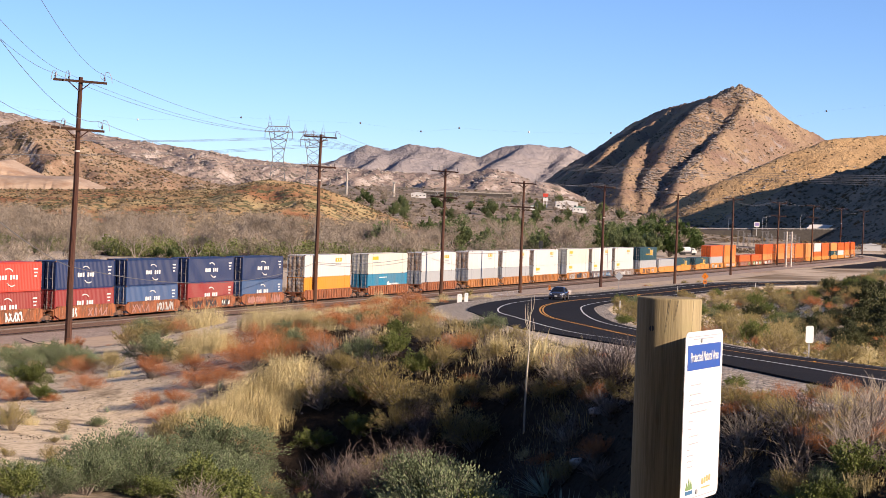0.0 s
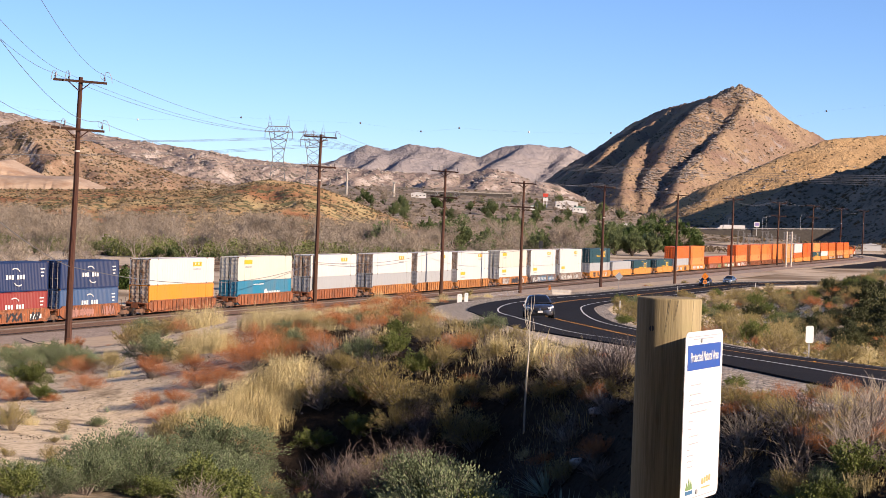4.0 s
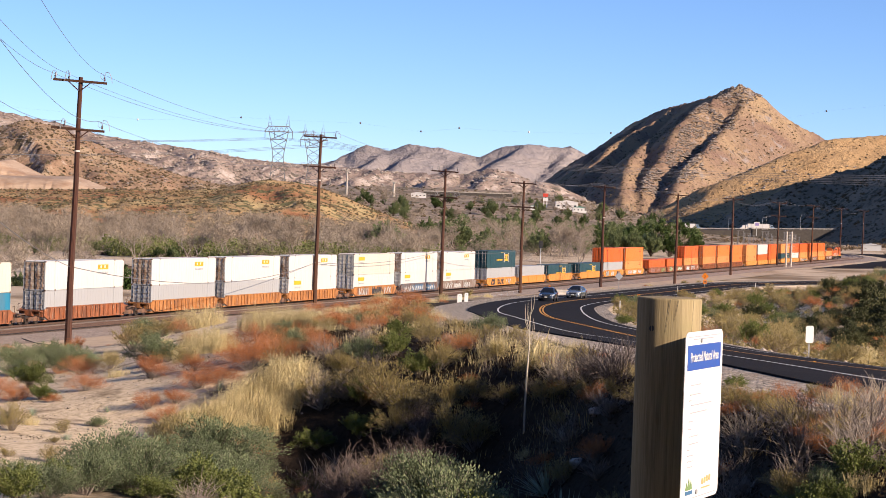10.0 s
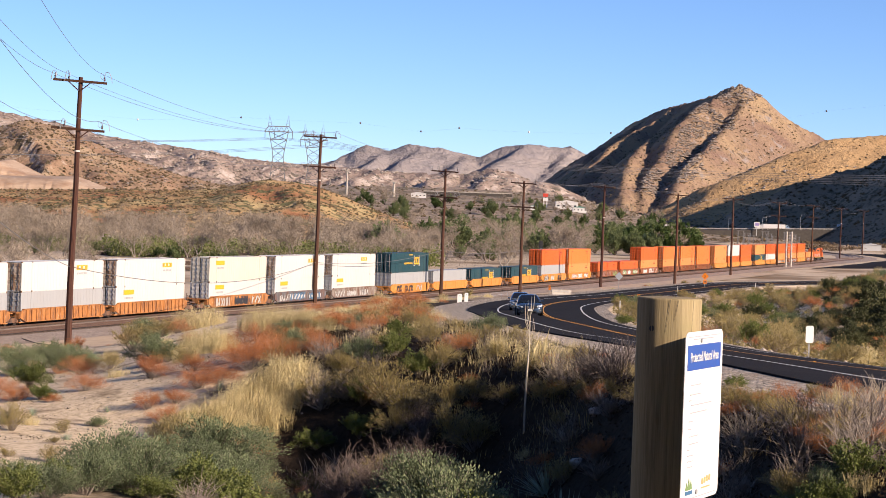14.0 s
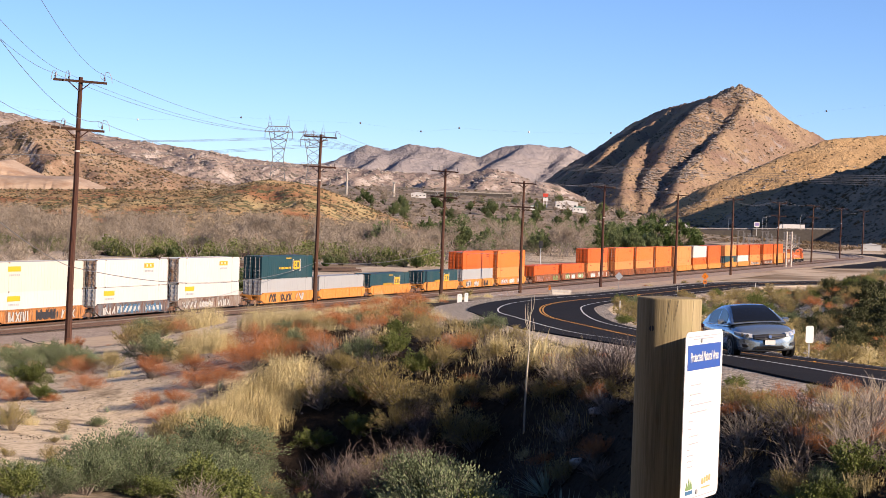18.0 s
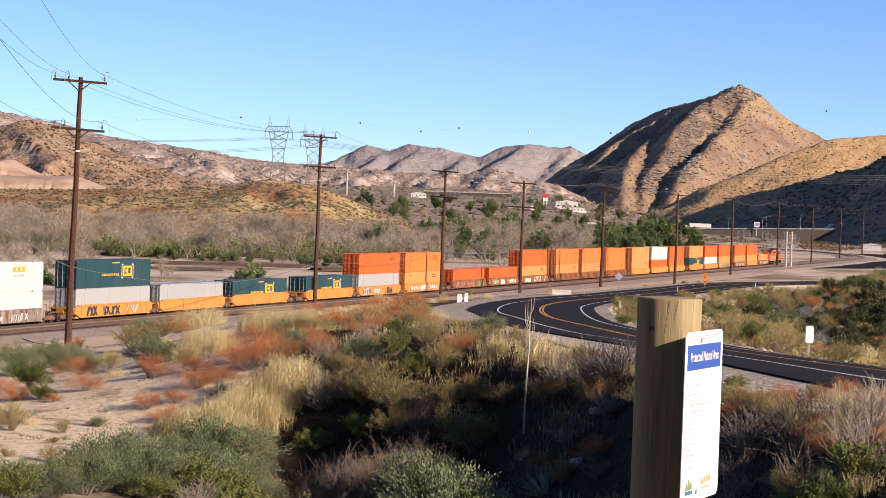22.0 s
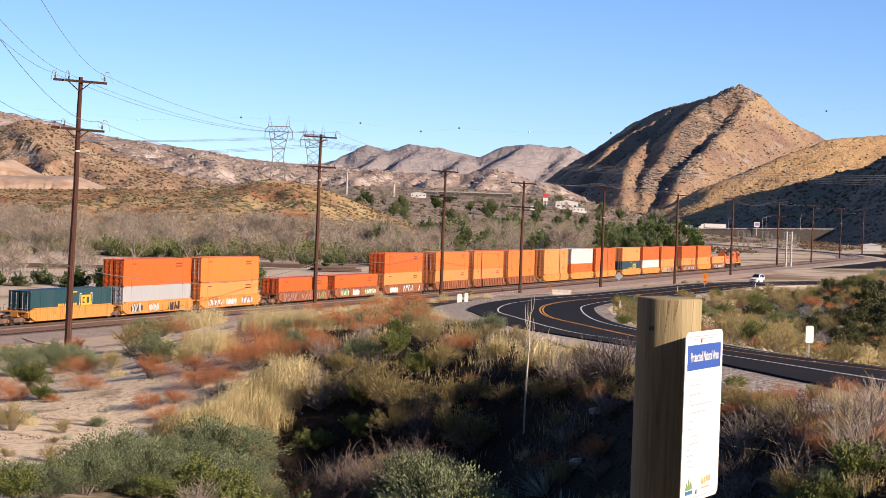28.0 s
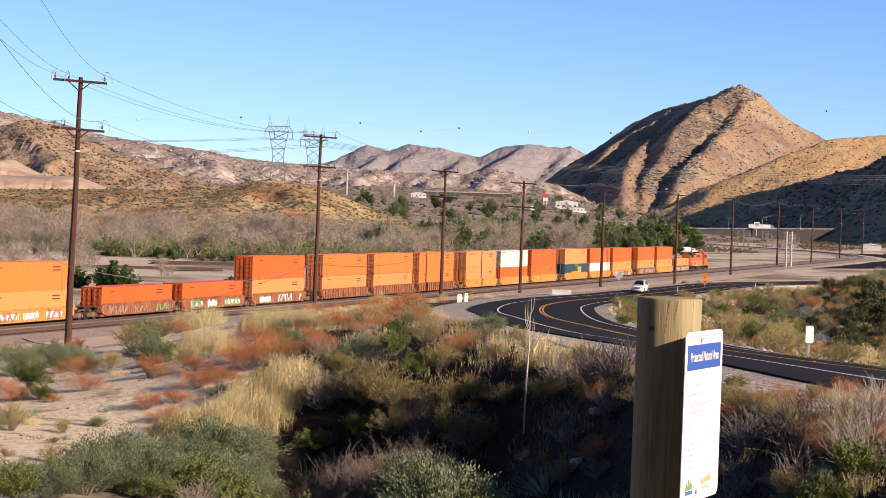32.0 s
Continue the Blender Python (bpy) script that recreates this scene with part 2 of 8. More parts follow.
def land(x, y):
    """Height of the ground."""
    zl = lerp_table(y, LEFT)
    if -20 < y < 60:
        zl += 0.8 * sstep(4, 30, abs(x)) * sstep(60, 10, y)
    rx = float(np.interp(y, RY, RX)) + 1.8
    rz = float(np.interp(y, RY, RZ))
    if y > 470:
        rz += (-0.6 - rz) * sstep(470, 520, y)
    lane = max(-9.0, min(9.0, x - rx + 1.8))
    rz -= lane * 0.07 * sstep(30, 60, y) * sstep(200, 120, y) + 0.12
    verge = 9.4
    # a gully runs along the foot of the road's bank
    foot = rx - verge - 4.0
    zl -= 1.7 * sstep(foot - 5, foot + 1, x) * sstep(64, 46, y) * sstep(18, 30, y)
    zl -= 1.3 * math.exp(-((x + 2.2) / 1.3) ** 2) * sstep(54, 47, y) * sstep(28, 35, y)
    steep = sstep(54, 44, y) * (0.3 + 0.7 * sstep(27, 37, y))
    bank = (3.0 + 1.1 * abs(rz - zl)) * (1 - steep) + (1.2 + 0.6 * abs(rz - zl)) * steep + 12.0 * sstep(44, 58, y) * sstep(125, 100, y) + 15.0 * sstep(78, 125, y) * sstep(330, 230, y)
    k = sstep(rx - verge - bank, rx - verge, x)
    z = zl + (rz - zl) * k
    right = sstep(rx + 6.5, rx + 9.5, x)
    if right > 0:
        # flat inside the bend, then a bushy bank that rises to the east
        bankz = 5.5 * sstep(rx + 16, rx + 44, x) * sstep(420, 300, y) * sstep(85, 150, y)
        z += right * (-0.5 + bankz)
    # a low knoll in the gully
    z += 1.3 * math.exp(-((x + 0.8) / 1.5) ** 2 - ((y - 42.0) / 5.0) ** 2)
    off = abs(x - rx)
    calm = sstep(7.0, 11.0, off)
    trackd = track_side(x, y)
    calm *= sstep(8, 18, abs(trackd))
    z += calm * (rough_noise(x, y, 0.11, 0.28) + rough_noise(x, y, 0.5, 0.1) * sstep(160, 60, y) + rough_noise(x, y, 0.02, 0.7) * sstep(60, 200, abs(x)))
    return z


# ---- railway: straight, then a long curve to the north-west ----
TS = np.arange(-260.0, 1500.0, 2.0)
_k = np.interp(TS, [-300, 560, 610, 760, 850, 1500], [0, 0, -0.0024, -0.0024, -0.0004, -0.0002])
TH = 0.3310 + np.cumsum(_k) * 2.0
_i0 = 130
TX = np.cumsum(np.sin(TH)) * 2.0
TX = TX - TX[_i0] - 35.8
TY = np.cumsum(np.cos(TH)) * 2.0
TY = TY - TY[_i0] + 208.5


def track(s):
    """Place and heading on the railway at s metres."""
    return float(np.interp(s, TS, TX)), float(np.interp(s, TS, TY)), float(np.interp(s, TS, TH))


def track_side(x, y):
    """Distance from the straight part of the railway, positive towards the road."""
    return (x + 35.8) * math.cos(0.331) - (y - 208.5) * math.sin(0.331)


def strip(name, offsets, zs, s0, s1, step, m, kind="structure", label="", category=""):
    """A band along the railway with the given cross-section."""
    sh = Shape()
    rows = []
    s = s0
    while s <= s1:
        x, y, h = track(s)
        rows.append([(x + o * math.cos(h), y - o * math.sin(h), z) for o, z in zip(offsets, zs)])
        s += step
    sh.loft(rows, m, close=False)
    return thing(name, sh, m, label, category, kind=kind)


def graded(lo, hi, fine_lo, fine_hi, fine, growth, biggest):
    c = list(np.arange(fine_lo, fine_hi, fine))
    d = fine
    a = fine_hi
    while a < hi:
        c.append(a)
        d = min(d * growth, biggest)
        a += d
    c.append(hi)
    d, a = fine, fine_lo
    while a > lo:
        d = min(d * growth, biggest)
        a -= d
        c.insert(0, max(a, lo))
    return c


def ground_mat():
    m, nt, bs = base_mat("sandy_ground")
    geo = nt.nodes.new("ShaderNodeNewGeometry")
    v = geo.outputs["Position"]
    fine = noise_tex(nt, v, 6.0, 6, 0.7)
    mid = noise_tex(nt, v, 0.6, 5, 0.6)
    big = noise_tex(nt, v, 0.03, 4, 0.55)
    sand = ramp(nt, fine, [(0.3, (0.29, 0.22, 0.14)), (0.5, (0.6, 0.485, 0.335)), (0.75, (0.75, 0.635, 0.465))])
    litter = ramp(nt, fine, [(0.3, (0.09, 0.058, 0.032)), (0.7, (0.22, 0.145, 0.08))])
    col = blend(nt, ramp(nt, mid, [(0.53, (0, 0, 0)), (0.7, (1, 1, 1))]), sand, litter)
    # east of the sandy bench, brown soil is painted near black for shade
    gully_shade = ramp(nt, fine, [(0.3, (0.012, 0.009, 0.006)), (0.7, (0.042, 0.029, 0.018))])
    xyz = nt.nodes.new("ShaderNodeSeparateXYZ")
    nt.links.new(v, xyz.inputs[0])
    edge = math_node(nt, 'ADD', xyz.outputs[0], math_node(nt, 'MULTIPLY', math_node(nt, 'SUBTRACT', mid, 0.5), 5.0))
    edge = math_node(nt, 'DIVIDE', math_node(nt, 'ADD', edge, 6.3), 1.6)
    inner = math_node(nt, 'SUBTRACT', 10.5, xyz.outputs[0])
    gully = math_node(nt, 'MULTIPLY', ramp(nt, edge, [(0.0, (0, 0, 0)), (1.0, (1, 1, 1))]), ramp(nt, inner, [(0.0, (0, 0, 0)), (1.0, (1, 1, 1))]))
    col = blend(nt, gully, col, gully_shade)
    lot = ramp(nt, fine, [(0.3, (0.4, 0.325, 0.24)), (0.7, (0.54, 0.445, 0.335))])
    sep = nt.nodes.new("ShaderNodeSeparateXYZ")
    nt.links.new(v, sep.inputs[0])
    farther = math_node(nt, 'DIVIDE', math_node(nt, 'SUBTRACT', sep.outputs[1], 200.0), 60.0)
    col = blend(nt, ramp(nt, farther, [(0.0, (0, 0, 0)), (1.0, (1, 1, 1))]), col, blend(nt, ramp(nt, big, [(0.5, (0, 0, 0)), (0.62, (1, 1, 1))]), lot, (0.21, 0.155, 0.1)))
    nt.links.new(col, bs.inputs["Base Color"])
    bs.inputs["Roughness"].default_value = 0.95
    bs.inputs["Specular IOR Level"].default_value = 0.15
    bump(nt, bs, math_node(nt, 'ADD', fine, mid), 0.6, 0.12)
    return m


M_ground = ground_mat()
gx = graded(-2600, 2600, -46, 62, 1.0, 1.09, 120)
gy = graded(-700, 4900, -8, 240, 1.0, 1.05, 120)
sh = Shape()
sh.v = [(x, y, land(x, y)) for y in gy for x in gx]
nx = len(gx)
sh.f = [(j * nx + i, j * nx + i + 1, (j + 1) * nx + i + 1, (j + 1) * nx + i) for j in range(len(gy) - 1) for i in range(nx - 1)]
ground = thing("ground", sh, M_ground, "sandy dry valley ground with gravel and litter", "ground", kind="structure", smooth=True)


HEIGHTS = {}


def hill_z(name, x, y):
    """Height of a hill's mesh at x, y; None beside it."""
    xs, ys, hs = HEIGHTS[name]
    i, j = int((x - xs[0]) / (xs[1] - xs[0])), int((y - ys[0]) / (ys[1] - ys[0]))
    if not (0 <= i < len(xs) - 1 and 0 <= j < len(ys) - 1):
        return None
    u, w = (x - xs[i]) / (xs[1] - xs[0]), (y - ys[j]) / (ys[1] - ys[0])
    return (hs[j, i] * (1 - u) + hs[j, i + 1] * u) * (1 - w) + (hs[j + 1, i] * (1 - u) + hs[j + 1, i + 1] * u) * w


def hill(name, crest, y0, front, back, m, label, rough=1.0, spur=60.0, step=4.0, power=1.0, seed=0.0, skew=0.0, base=-3.0):
    """A hill whose crest line runs through crest (x, height) at y0; spurs and gullies run down its slopes."""
    xs = np.arange(crest[0][0], crest[-1][0] + step, step)
    cz = np.interp(xs, [a for a, _ in crest], [b for _, b in crest])
    ys = np.arange(-front, back + step, step * 1.5)
    sh = Shape()
    for v in ys:
        for x, z in zip(xs, cz):
            d = -v / front if v < 0 else v / back
            wob = noise.fractal(Vector((x / spur * 0.6 + seed, v / spur * 0.4, seed)), 1.0, 2.0, 3)
            g = max(0.0, 1 - d) ** power
            rid = 1 - 2 * abs(noise.fractal(Vector((x / spur + v * skew / spur + wob * 0.5, v / spur * 0.25, seed + 7)), 0.9, 2.1, 5))
            fine = noise.fractal(Vector((x * 0.06, v * 0.06, seed + 3)), 0.8, 2.0, 4)
            amp = (z - base) * rough * min(1.0, 3.5 * d) * min(1, 4 * max(0, 1 - d))
            h = base + (z - base) * g + amp * (0.2 * rid - 0.1) + fine * rough * (0.4 + 0.015 * z)
            sh.v.append((x, y0 + v, h))
    n = len(xs)
    HEIGHTS[name] = (xs, np.array([p[1] for p in sh.v[::n]]), np.array([p[2] for p in sh.v]).reshape(-1, n))
    sh.f = [(j * n + i, j * n + i + 1, (j + 1) * n + i + 1, (j + 1) * n + i) for j in range(len(ys) - 1) for i in range(n - 1)]
    return thing(name, sh, m, label, "hill", kind="structure", smooth=True)


def ridge_hill(name, ridges, x0, x1, y0, y1, step, slope, m, label, rough, base=-3.0, seed=0.0, warp=14.0, crag=None):
    """A mountain that falls away from its ridge lines; ridges are rows of (x, y, z)."""
    xs = np.arange(x0, x1, step)
    ys = np.arange(y0, y1, step * 1.3)
    gx_, gy_ = np.meshgrid(xs, ys)
    wx = np.zeros_like(gx_)
    hmap = np.full(gx_.shape, base)
    for j in range(gx_.shape[0]):
        for i in range(gx_.shape[1]):
            wx[j, i] = noise.fractal(Vector((gx_[j, i] / 90 + seed, gy_[j, i] / 90, seed)), 0.9, 2.0, 4)
    px = gx_ + wx * warp * rough
    py = gy_ + np.roll(wx, 17, axis=1) * warp * rough
    for line in ridges:
        for (ax, ay, az), (bx, by, bz) in zip(line, line[1:]):
            n = max(2, int(math.hypot(bx - ax, by - ay) / 9))
            for k in range(n + 1):
                t = k / n
                d = np.hypot(px - (ax + (bx - ax) * t), py - (ay + (by - ay) * t))
                hmap = np.maximum(hmap, az + (bz - az) * t - slope * d)
    sh = Shape()
    for j in range(gx_.shape[0]):
        for i in range(gx_.shape[1]):
            h = hmap[j, i]
            p = Vector((gx_[j, i], gy_[j, i], 0))
            if h > base + 0.5:
                k = min(1, (h - base) / 25)
                h += k * min(rough, 1.0) * (2.2 * noise.fractal(p * 0.035, 0.8, 2.1, 4) + 1.3 * (0.5 - abs(noise.fractal(p * 0.09, 0.7, 2.0, 3))))
                c = crag(p.x, p.y) if crag else 0.0
                if c > 0:
                    h += c * (7.0 * (0.35 - abs(noise.fractal(p * 0.045, 0.6, 2.2, 4))) + 3.0 * noise.noise(p * 0.16))
            sh.v.append((p.x, p.y, h))
    n = len(xs)
    HEIGHTS[name] = (xs, np.array([p[1] for p in sh.v[::n]]), np.array([p[2] for p in sh.v]).reshape(-1, n))
    sh.f = [(j * n + i, j * n + i + 1, (j + 1) * n + i + 1, (j + 1) * n + i) for j in range(len(ys) - 1) for i in range(n - 1)]
    return thing(name, sh, m, label, "hill", kind="structure", smooth=True)


SPUR = [(2330, 250), (2370, 260), (2450, 288), (2530, 318), (2610, 348), (2660, 372), (2700, 394)]


def craggy(x, y):
    """How rocky the mountain is: most on the spur that runs down from the summit."""
    d = x - lerp_table(y, SPUR) + 14 * noise.noise(Vector((x * 0.03, y * 0.02, 2.0)))
    return sstep(40, 14, abs(d)) * sstep(2330, 2420, y) * sstep(2730, 2690, y)


CREST = [(55, 3070, -2), (95, 3055, 26), (128, 3040, 46), (186, 3010, 90), (244, 2960, 131), (268, 2920, 150), (288, 2880, 162), (307, 2850, 171), (325, 2815, 177), (356, 2750, 185), (375, 2720, 192), (394, 2700, 201), (407, 2700, 195), (427, 2700, 183), (447, 2700, 169), (481, 2705, 149), (517, 2710, 132), (600, 2720, 98), (760, 2750, 40)]
WEST_SPURS = [
    [(354, 2755, 183), (320, 2690, 158), (294, 2640, 137), (271, 2595, 121), (250, 2545, 106), (234, 2487, 91), (223, 2430, 73), (214, 2370, 54), (206, 2300, 18)],
    [(326, 2815, 177), (297, 2757, 153), (273, 2725, 143), (243, 2683, 124), (219, 2650, 109), (190, 2600, 80), (160, 2530, 40), (140, 2470, 5)],
    [(288, 2880, 162), (252, 2812, 136), (215, 2770, 113), (170, 2710, 75), (130, 2640, 30)],
    [(244, 2960, 131), (205, 2900, 104), (160, 2830, 66), (110, 2760, 15)]]
ROCK_SPUR = [(394, 2698, 200), (357, 2660, 177), (323, 2610, 154), (295, 2560, 131), (277, 2510, 106), (263, 2465, 85), (249, 2420, 68), (237, 2370, 51), (226, 2300, 15)]
SOUTH_SPURS = [
    [(400, 2695, 194), (387, 2640, 165), (371, 2590, 140), (342, 2530, 118), (306, 2450, 88), (281, 2380, 62), (267, 2330, 44), (256, 2260, 8)],
    [(517, 2710, 132), (515, 2600, 84), (505, 2500, 40), (490, 2420, 5)]]
ridge_hill("mountain", [CREST, ROCK_SPUR, *WEST_SPURS, *SOUTH_SPURS],
    30, 800, 2180, 3150, 4.4, 0.82, M_peak, "steep rocky desert mountain with a pointed summit", 1.0, seed=4.0, warp=5.0, crag=craggy)
ridge_hill("tan_hill", [[(128.0, 1707, -0.7), (175.7, 1757, 3.3), (206.5, 1788, 12.9), (229.0, 1810, 26.5), (246.6, 1827, 37.6), (288.3, 1866, 61.5), (331.5, 1905, 80.6), (357.6, 1928, 90.1), (377.3, 1945, 97.6), (410.4, 1973, 103.4), (443.0, 2000, 108.0), (520.0, 2000, 112.0), (640.0, 2000, 90.0), (760.0, 2000, 20.0)],
     [(388, 1990, 98), (395, 1900, 66), (380, 1800, 25), (370, 1740, 0)], [(300, 1890, 66), (318, 1830, 42), (312, 1760, 10)]],
     110, 770, 1560, 2200, 4.2, 0.46, M_tan, "tan grassy desert hill", 0.8, seed=5.0)
# the ridge outside the view is raised to throw shade on the spur
ridge_hill("shaded_hill", [[(430, 950, 40), (465, 1080, 74), (482, 1180, 86), (488, 1280, 86), (488, 1340, 96), (487, 1400, 136), (468, 1500, 142), (455, 1600, 130), (450, 1720, 116), (475, 1830, 97), (560, 1930, 65)],
     [(460, 1590, 128), (400, 1600, 84), (358, 1602, 66), (318, 1604, 57), (288, 1606, 50), (275, 1608, 43), (254, 1612, 31), (242, 1616, 23), (231, 1620, 12), (222, 1624, -3)]],
     150, 800, 880, 1990, 4.4, 0.64, M_shade, "steep scrubby hill in shade above the highway", 0.6, seed=8.0)
# unseen dark hillside behind the viewpoint, added to cut sky light
ridge_hill("back_hill", [[(-175, 30, 55), (-125, -40, 78), (-78, -92, 88), (-28, -122, 88)]],
     -320, 60, -300, 150, 4.0, 0.85, M_back, "unseen dark hillside added behind the viewpoint to block sky light", 0.8, seed=14.0, base=-8.0)
hill("left_hill", [(-560, -3), (-450, 40), (-360, 56), (-294, 58.6), (-275, 62.6), (-257, 60.6), (-245, 55), (-219, 45), (-196, 36.7), (-170, 30), (-136, 23), (-106, 13), (-60, 2), (-30, -3)],
     1300, 250, 250, M_hill_left, "brown scrubby desert hill with cut terraces", 1.0, 60, 3.2, 0.9, 11.0, 0.4)
hill("scrub_hill", [(-430, -3), (-300, 13), (-202, 15.8), (-177, 16.7), (-151, 17.6), (-118, 18.3), (-100, 20), (-89, 23), (-82, 24.4), (-69, 24), (-58, 22), (-48, 18.7), (-38, 14.7), (-25, 10), (-10, 5), (10, 0), (30, -3)],
     900, 170, 130, M_hill_front, "low rust-brown scrub hill beside the river", 0.4, 45, 2.4, 0.7, 15.0, 0.2)
hill("distant_range", [(-1500, 60), (-1100, 150), (-731, 154.9), (-679, 143.9), (-627, 132.8), (-614, 134.1), (-592, 129.7), (-523, 112.4), (-463, 104.2), (-394, 96.4), (-351, 92.7), (-308, 83.9), (-274, 80.9), (-196, 77.6), (-128, 74.8), (-59, 71.2), (60, 40), (140, -3)],
     3000, 500, 400, M_bad, "distant rocky badland range", 1.4, 90, 8.0, 1.0, 21.0, 0.3)


def spurred(crest, y0, every, reach, drift, drop):
    """A crest line with spurs that run down towards the valley."""
    lines = [[(x, y0, z) for x, z in crest]]
    rs = random.Random(len(crest))
    x = crest[0][0]
    while x < crest[-1][0]:
        z = lerp_table(x, crest)
        k = rs.uniform(0.7, 1.2)
        lines.append([(x, y0, z), (x + drift * 0.4 * k, y0 - reach * 0.4 * k, z * (1 - 0.35 * drop)), (x + drift * k, y0 - reach * k, z * (1 - drop))])
        x += every * rs.uniform(0.6, 1.3)
    return lines


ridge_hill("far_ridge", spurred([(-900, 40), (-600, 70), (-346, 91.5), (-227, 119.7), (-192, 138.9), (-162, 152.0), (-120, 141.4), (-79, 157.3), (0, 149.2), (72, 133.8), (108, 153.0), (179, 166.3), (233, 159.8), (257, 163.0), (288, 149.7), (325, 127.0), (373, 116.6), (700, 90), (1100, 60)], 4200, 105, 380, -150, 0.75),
           -620, 760, 3700, 4420, 9.0, 0.66, M_far, "far mountain ridge, haze put into its blue-grey colour", 0.8, seed=31.0)
ridge_hill("badlands", spurred([(-560, 10), (-420, 58), (-322, 67.5), (-289, 66.7), (-269, 75.9), (-243, 63.7), (-210, 60.3), (-150, 57.1), (-98, 60.2), (-58, 57.0), (-6, 60.2), (27, 58.0), (50, 66.7), (73, 63.6), (93, 57.7), (126, 48.3), (200, 20)], 2300, 26, 150, -20, 0.55),
           -480, 240, 2060, 2400, 4.6, 0.55, M_bad, "rough pale badland hills", 1.5, seed=41.0)
hill("valley_rise", [(-420, 30), (-300, 34), (-180, 36), (-60, 38), (40, 38), (110, 36), (180, 24), (260, 8), (320, -3)],
     2120, 1000, 200, M_rise, "brown scrubby valley floor that rises to the badlands", 0.25, 90, 7.0, 1.05, 51.0, 0.2)

# ---- railway bed ----
M_ballast = surf("ballast_stone", (0.17, 0.135, 0.115), (0.52, 0.425, 0.365), 3.6, 0.95, (0.3, 0.23, 0.185), 0.25, 0.9, 0.08, world_space=True)
M_dirt = surf("graded_dirt", (0.5, 0.38, 0.255), (0.64, 0.5, 0.36), 3.0, 0.95, (0.4, 0.32, 0.25), 0.3, 0.4, 0.05, world_space=True)
M_tie = surf("weathered_tie", (0.1, 0.07, 0.05), (0.22, 0.17, 0.13), 12, 0.9, world_space=True)
M_rail = surf("rusty_rail", (0.1, 0.06, 0.045), (0.2, 0.13, 0.1), 9, 0.6, metal=0.4)
strip("ballast_bed", [-7.0, -4.2, -1.9, 1.9, 2.6, 6.5, 10.5], [-0.75, -0.3, -0.18, -0.18, -0.26, -0.3, -0.54], -250, 1400, 8, M_ballast, label="grey-brown crushed stone ballast under two tracks", category="ballast")
strip("access_road", [10.5, 18.5], [-0.5, -0.44], -200, 330, 8, M_dirt, label="pale graded dirt road beside the railway", category="dirt road")
for off in (0.0, 4.5):
    for r in (-0.75, 0.75):
        o = off + r
        strip("rail", [o - 0.07, o - 0.035, o - 0.035, o + 0.035, o + 0.035, o + 0.07], [-0.16, -0.14, 0.0, 0.0, -0.14, -0.16], -250, 1400, 10, M_rail, label="rusty steel rail with a worn head", category="rail")
sh = Shape()
s = -60.0
while s < 520:
    for off in (0.0, 4.5):
        x, y, h = track(s)
        sh.box((x + off * math.cos(h), y - off * math.sin(h), -0.232 - (0.1 if off else 0.0)), (2.6, 0.23, 0.13), M_tie, rz=-h)
    s += 0.55 if s < 200 else 1.1
thing("railway_ties", sh, M_tie, "dark weathered wooden ties in ballast", "railway tie", kind="stuff")

# ---- road ----
M_asphalt = surf("fresh_asphalt", (0.014, 0.013, 0.0145), (0.03, 0.028, 0.029), 25, 0.9, (0.03, 0.027, 0.027), 0.4, 0.5, 0.01, world_space=True, spec=0.06)
M_white = surf("white_road_paint", (0.62, 0.61, 0.58), (0.8, 0.79, 0.76), 12, 0.7, world_space=True, bumps=0.1)
M_orange_line = surf("yellow_road_paint", (0.62, 0.28, 0.03), (0.78, 0.38, 0.05), 12, 0.7, world_space=True, bumps=0.1)


def gravel_mat():
    """Crushed stone: pale and dark pieces a few centimetres wide, dust between them."""
    m, nt, bs = base_mat("roadside_gravel")
    v = nt.nodes.new("ShaderNodeNewGeometry").outputs["Position"]
    cells = nt.nodes.new("ShaderNodeTexVoronoi")
    cells.inputs["Scale"].default_value = 13.0
    nt.links.new(v, cells.inputs["Vector"])
    tone = nt.nodes.new("ShaderNodeSeparateColor")
    nt.links.new(cells.outputs["Color"], tone.inputs[0])
    col = ramp(nt, tone.outputs[0], [(0.0, (0.06, 0.052, 0.044)), (0.45, (0.26, 0.225, 0.185)), (1.0, (0.6, 0.53, 0.44))])
    dust = noise_tex(nt, v, 0.7, 5, 0.65)
    col = blend(nt, ramp(nt, dust, [(0.48, (0, 0, 0)), (0.66, (0.7, 0.7, 0.7))]), col, (0.3, 0.235, 0.17))
    nt.links.new(col, bs.inputs["Base Color"])
    bs.inputs["Roughness"].default_value = 0.95
    bs.inputs["Specular IOR Level"].default_value = 0.15
    bump(nt, bs, math_node(nt, 'SUBTRACT', 1.0, cells.outputs["Distance"]), 0.9, 0.05)
    return m


M_gravel = gravel_mat()


def road_cross(i):
    p, a, b = road_line[i], road_line[max(i - 1, 0)], road_line[min(i + 1, len(road_line) - 1)]
    d = (b - a)
    d.z = 0
    d.normalize()
    return p, Vector((-d.y, d.x, 0))


def bank_at(y):
    """Cross-fall of the bend: the outer edge is the higher one."""
    return 0.07 * sstep(30, 60, y) * sstep(200, 120, y)


def road_point(i, o, lift=0.0):
    p, side = road_cross(i)
    return p + side * o + Vector((0, 0, -bank_at(p.y) * o + lift))


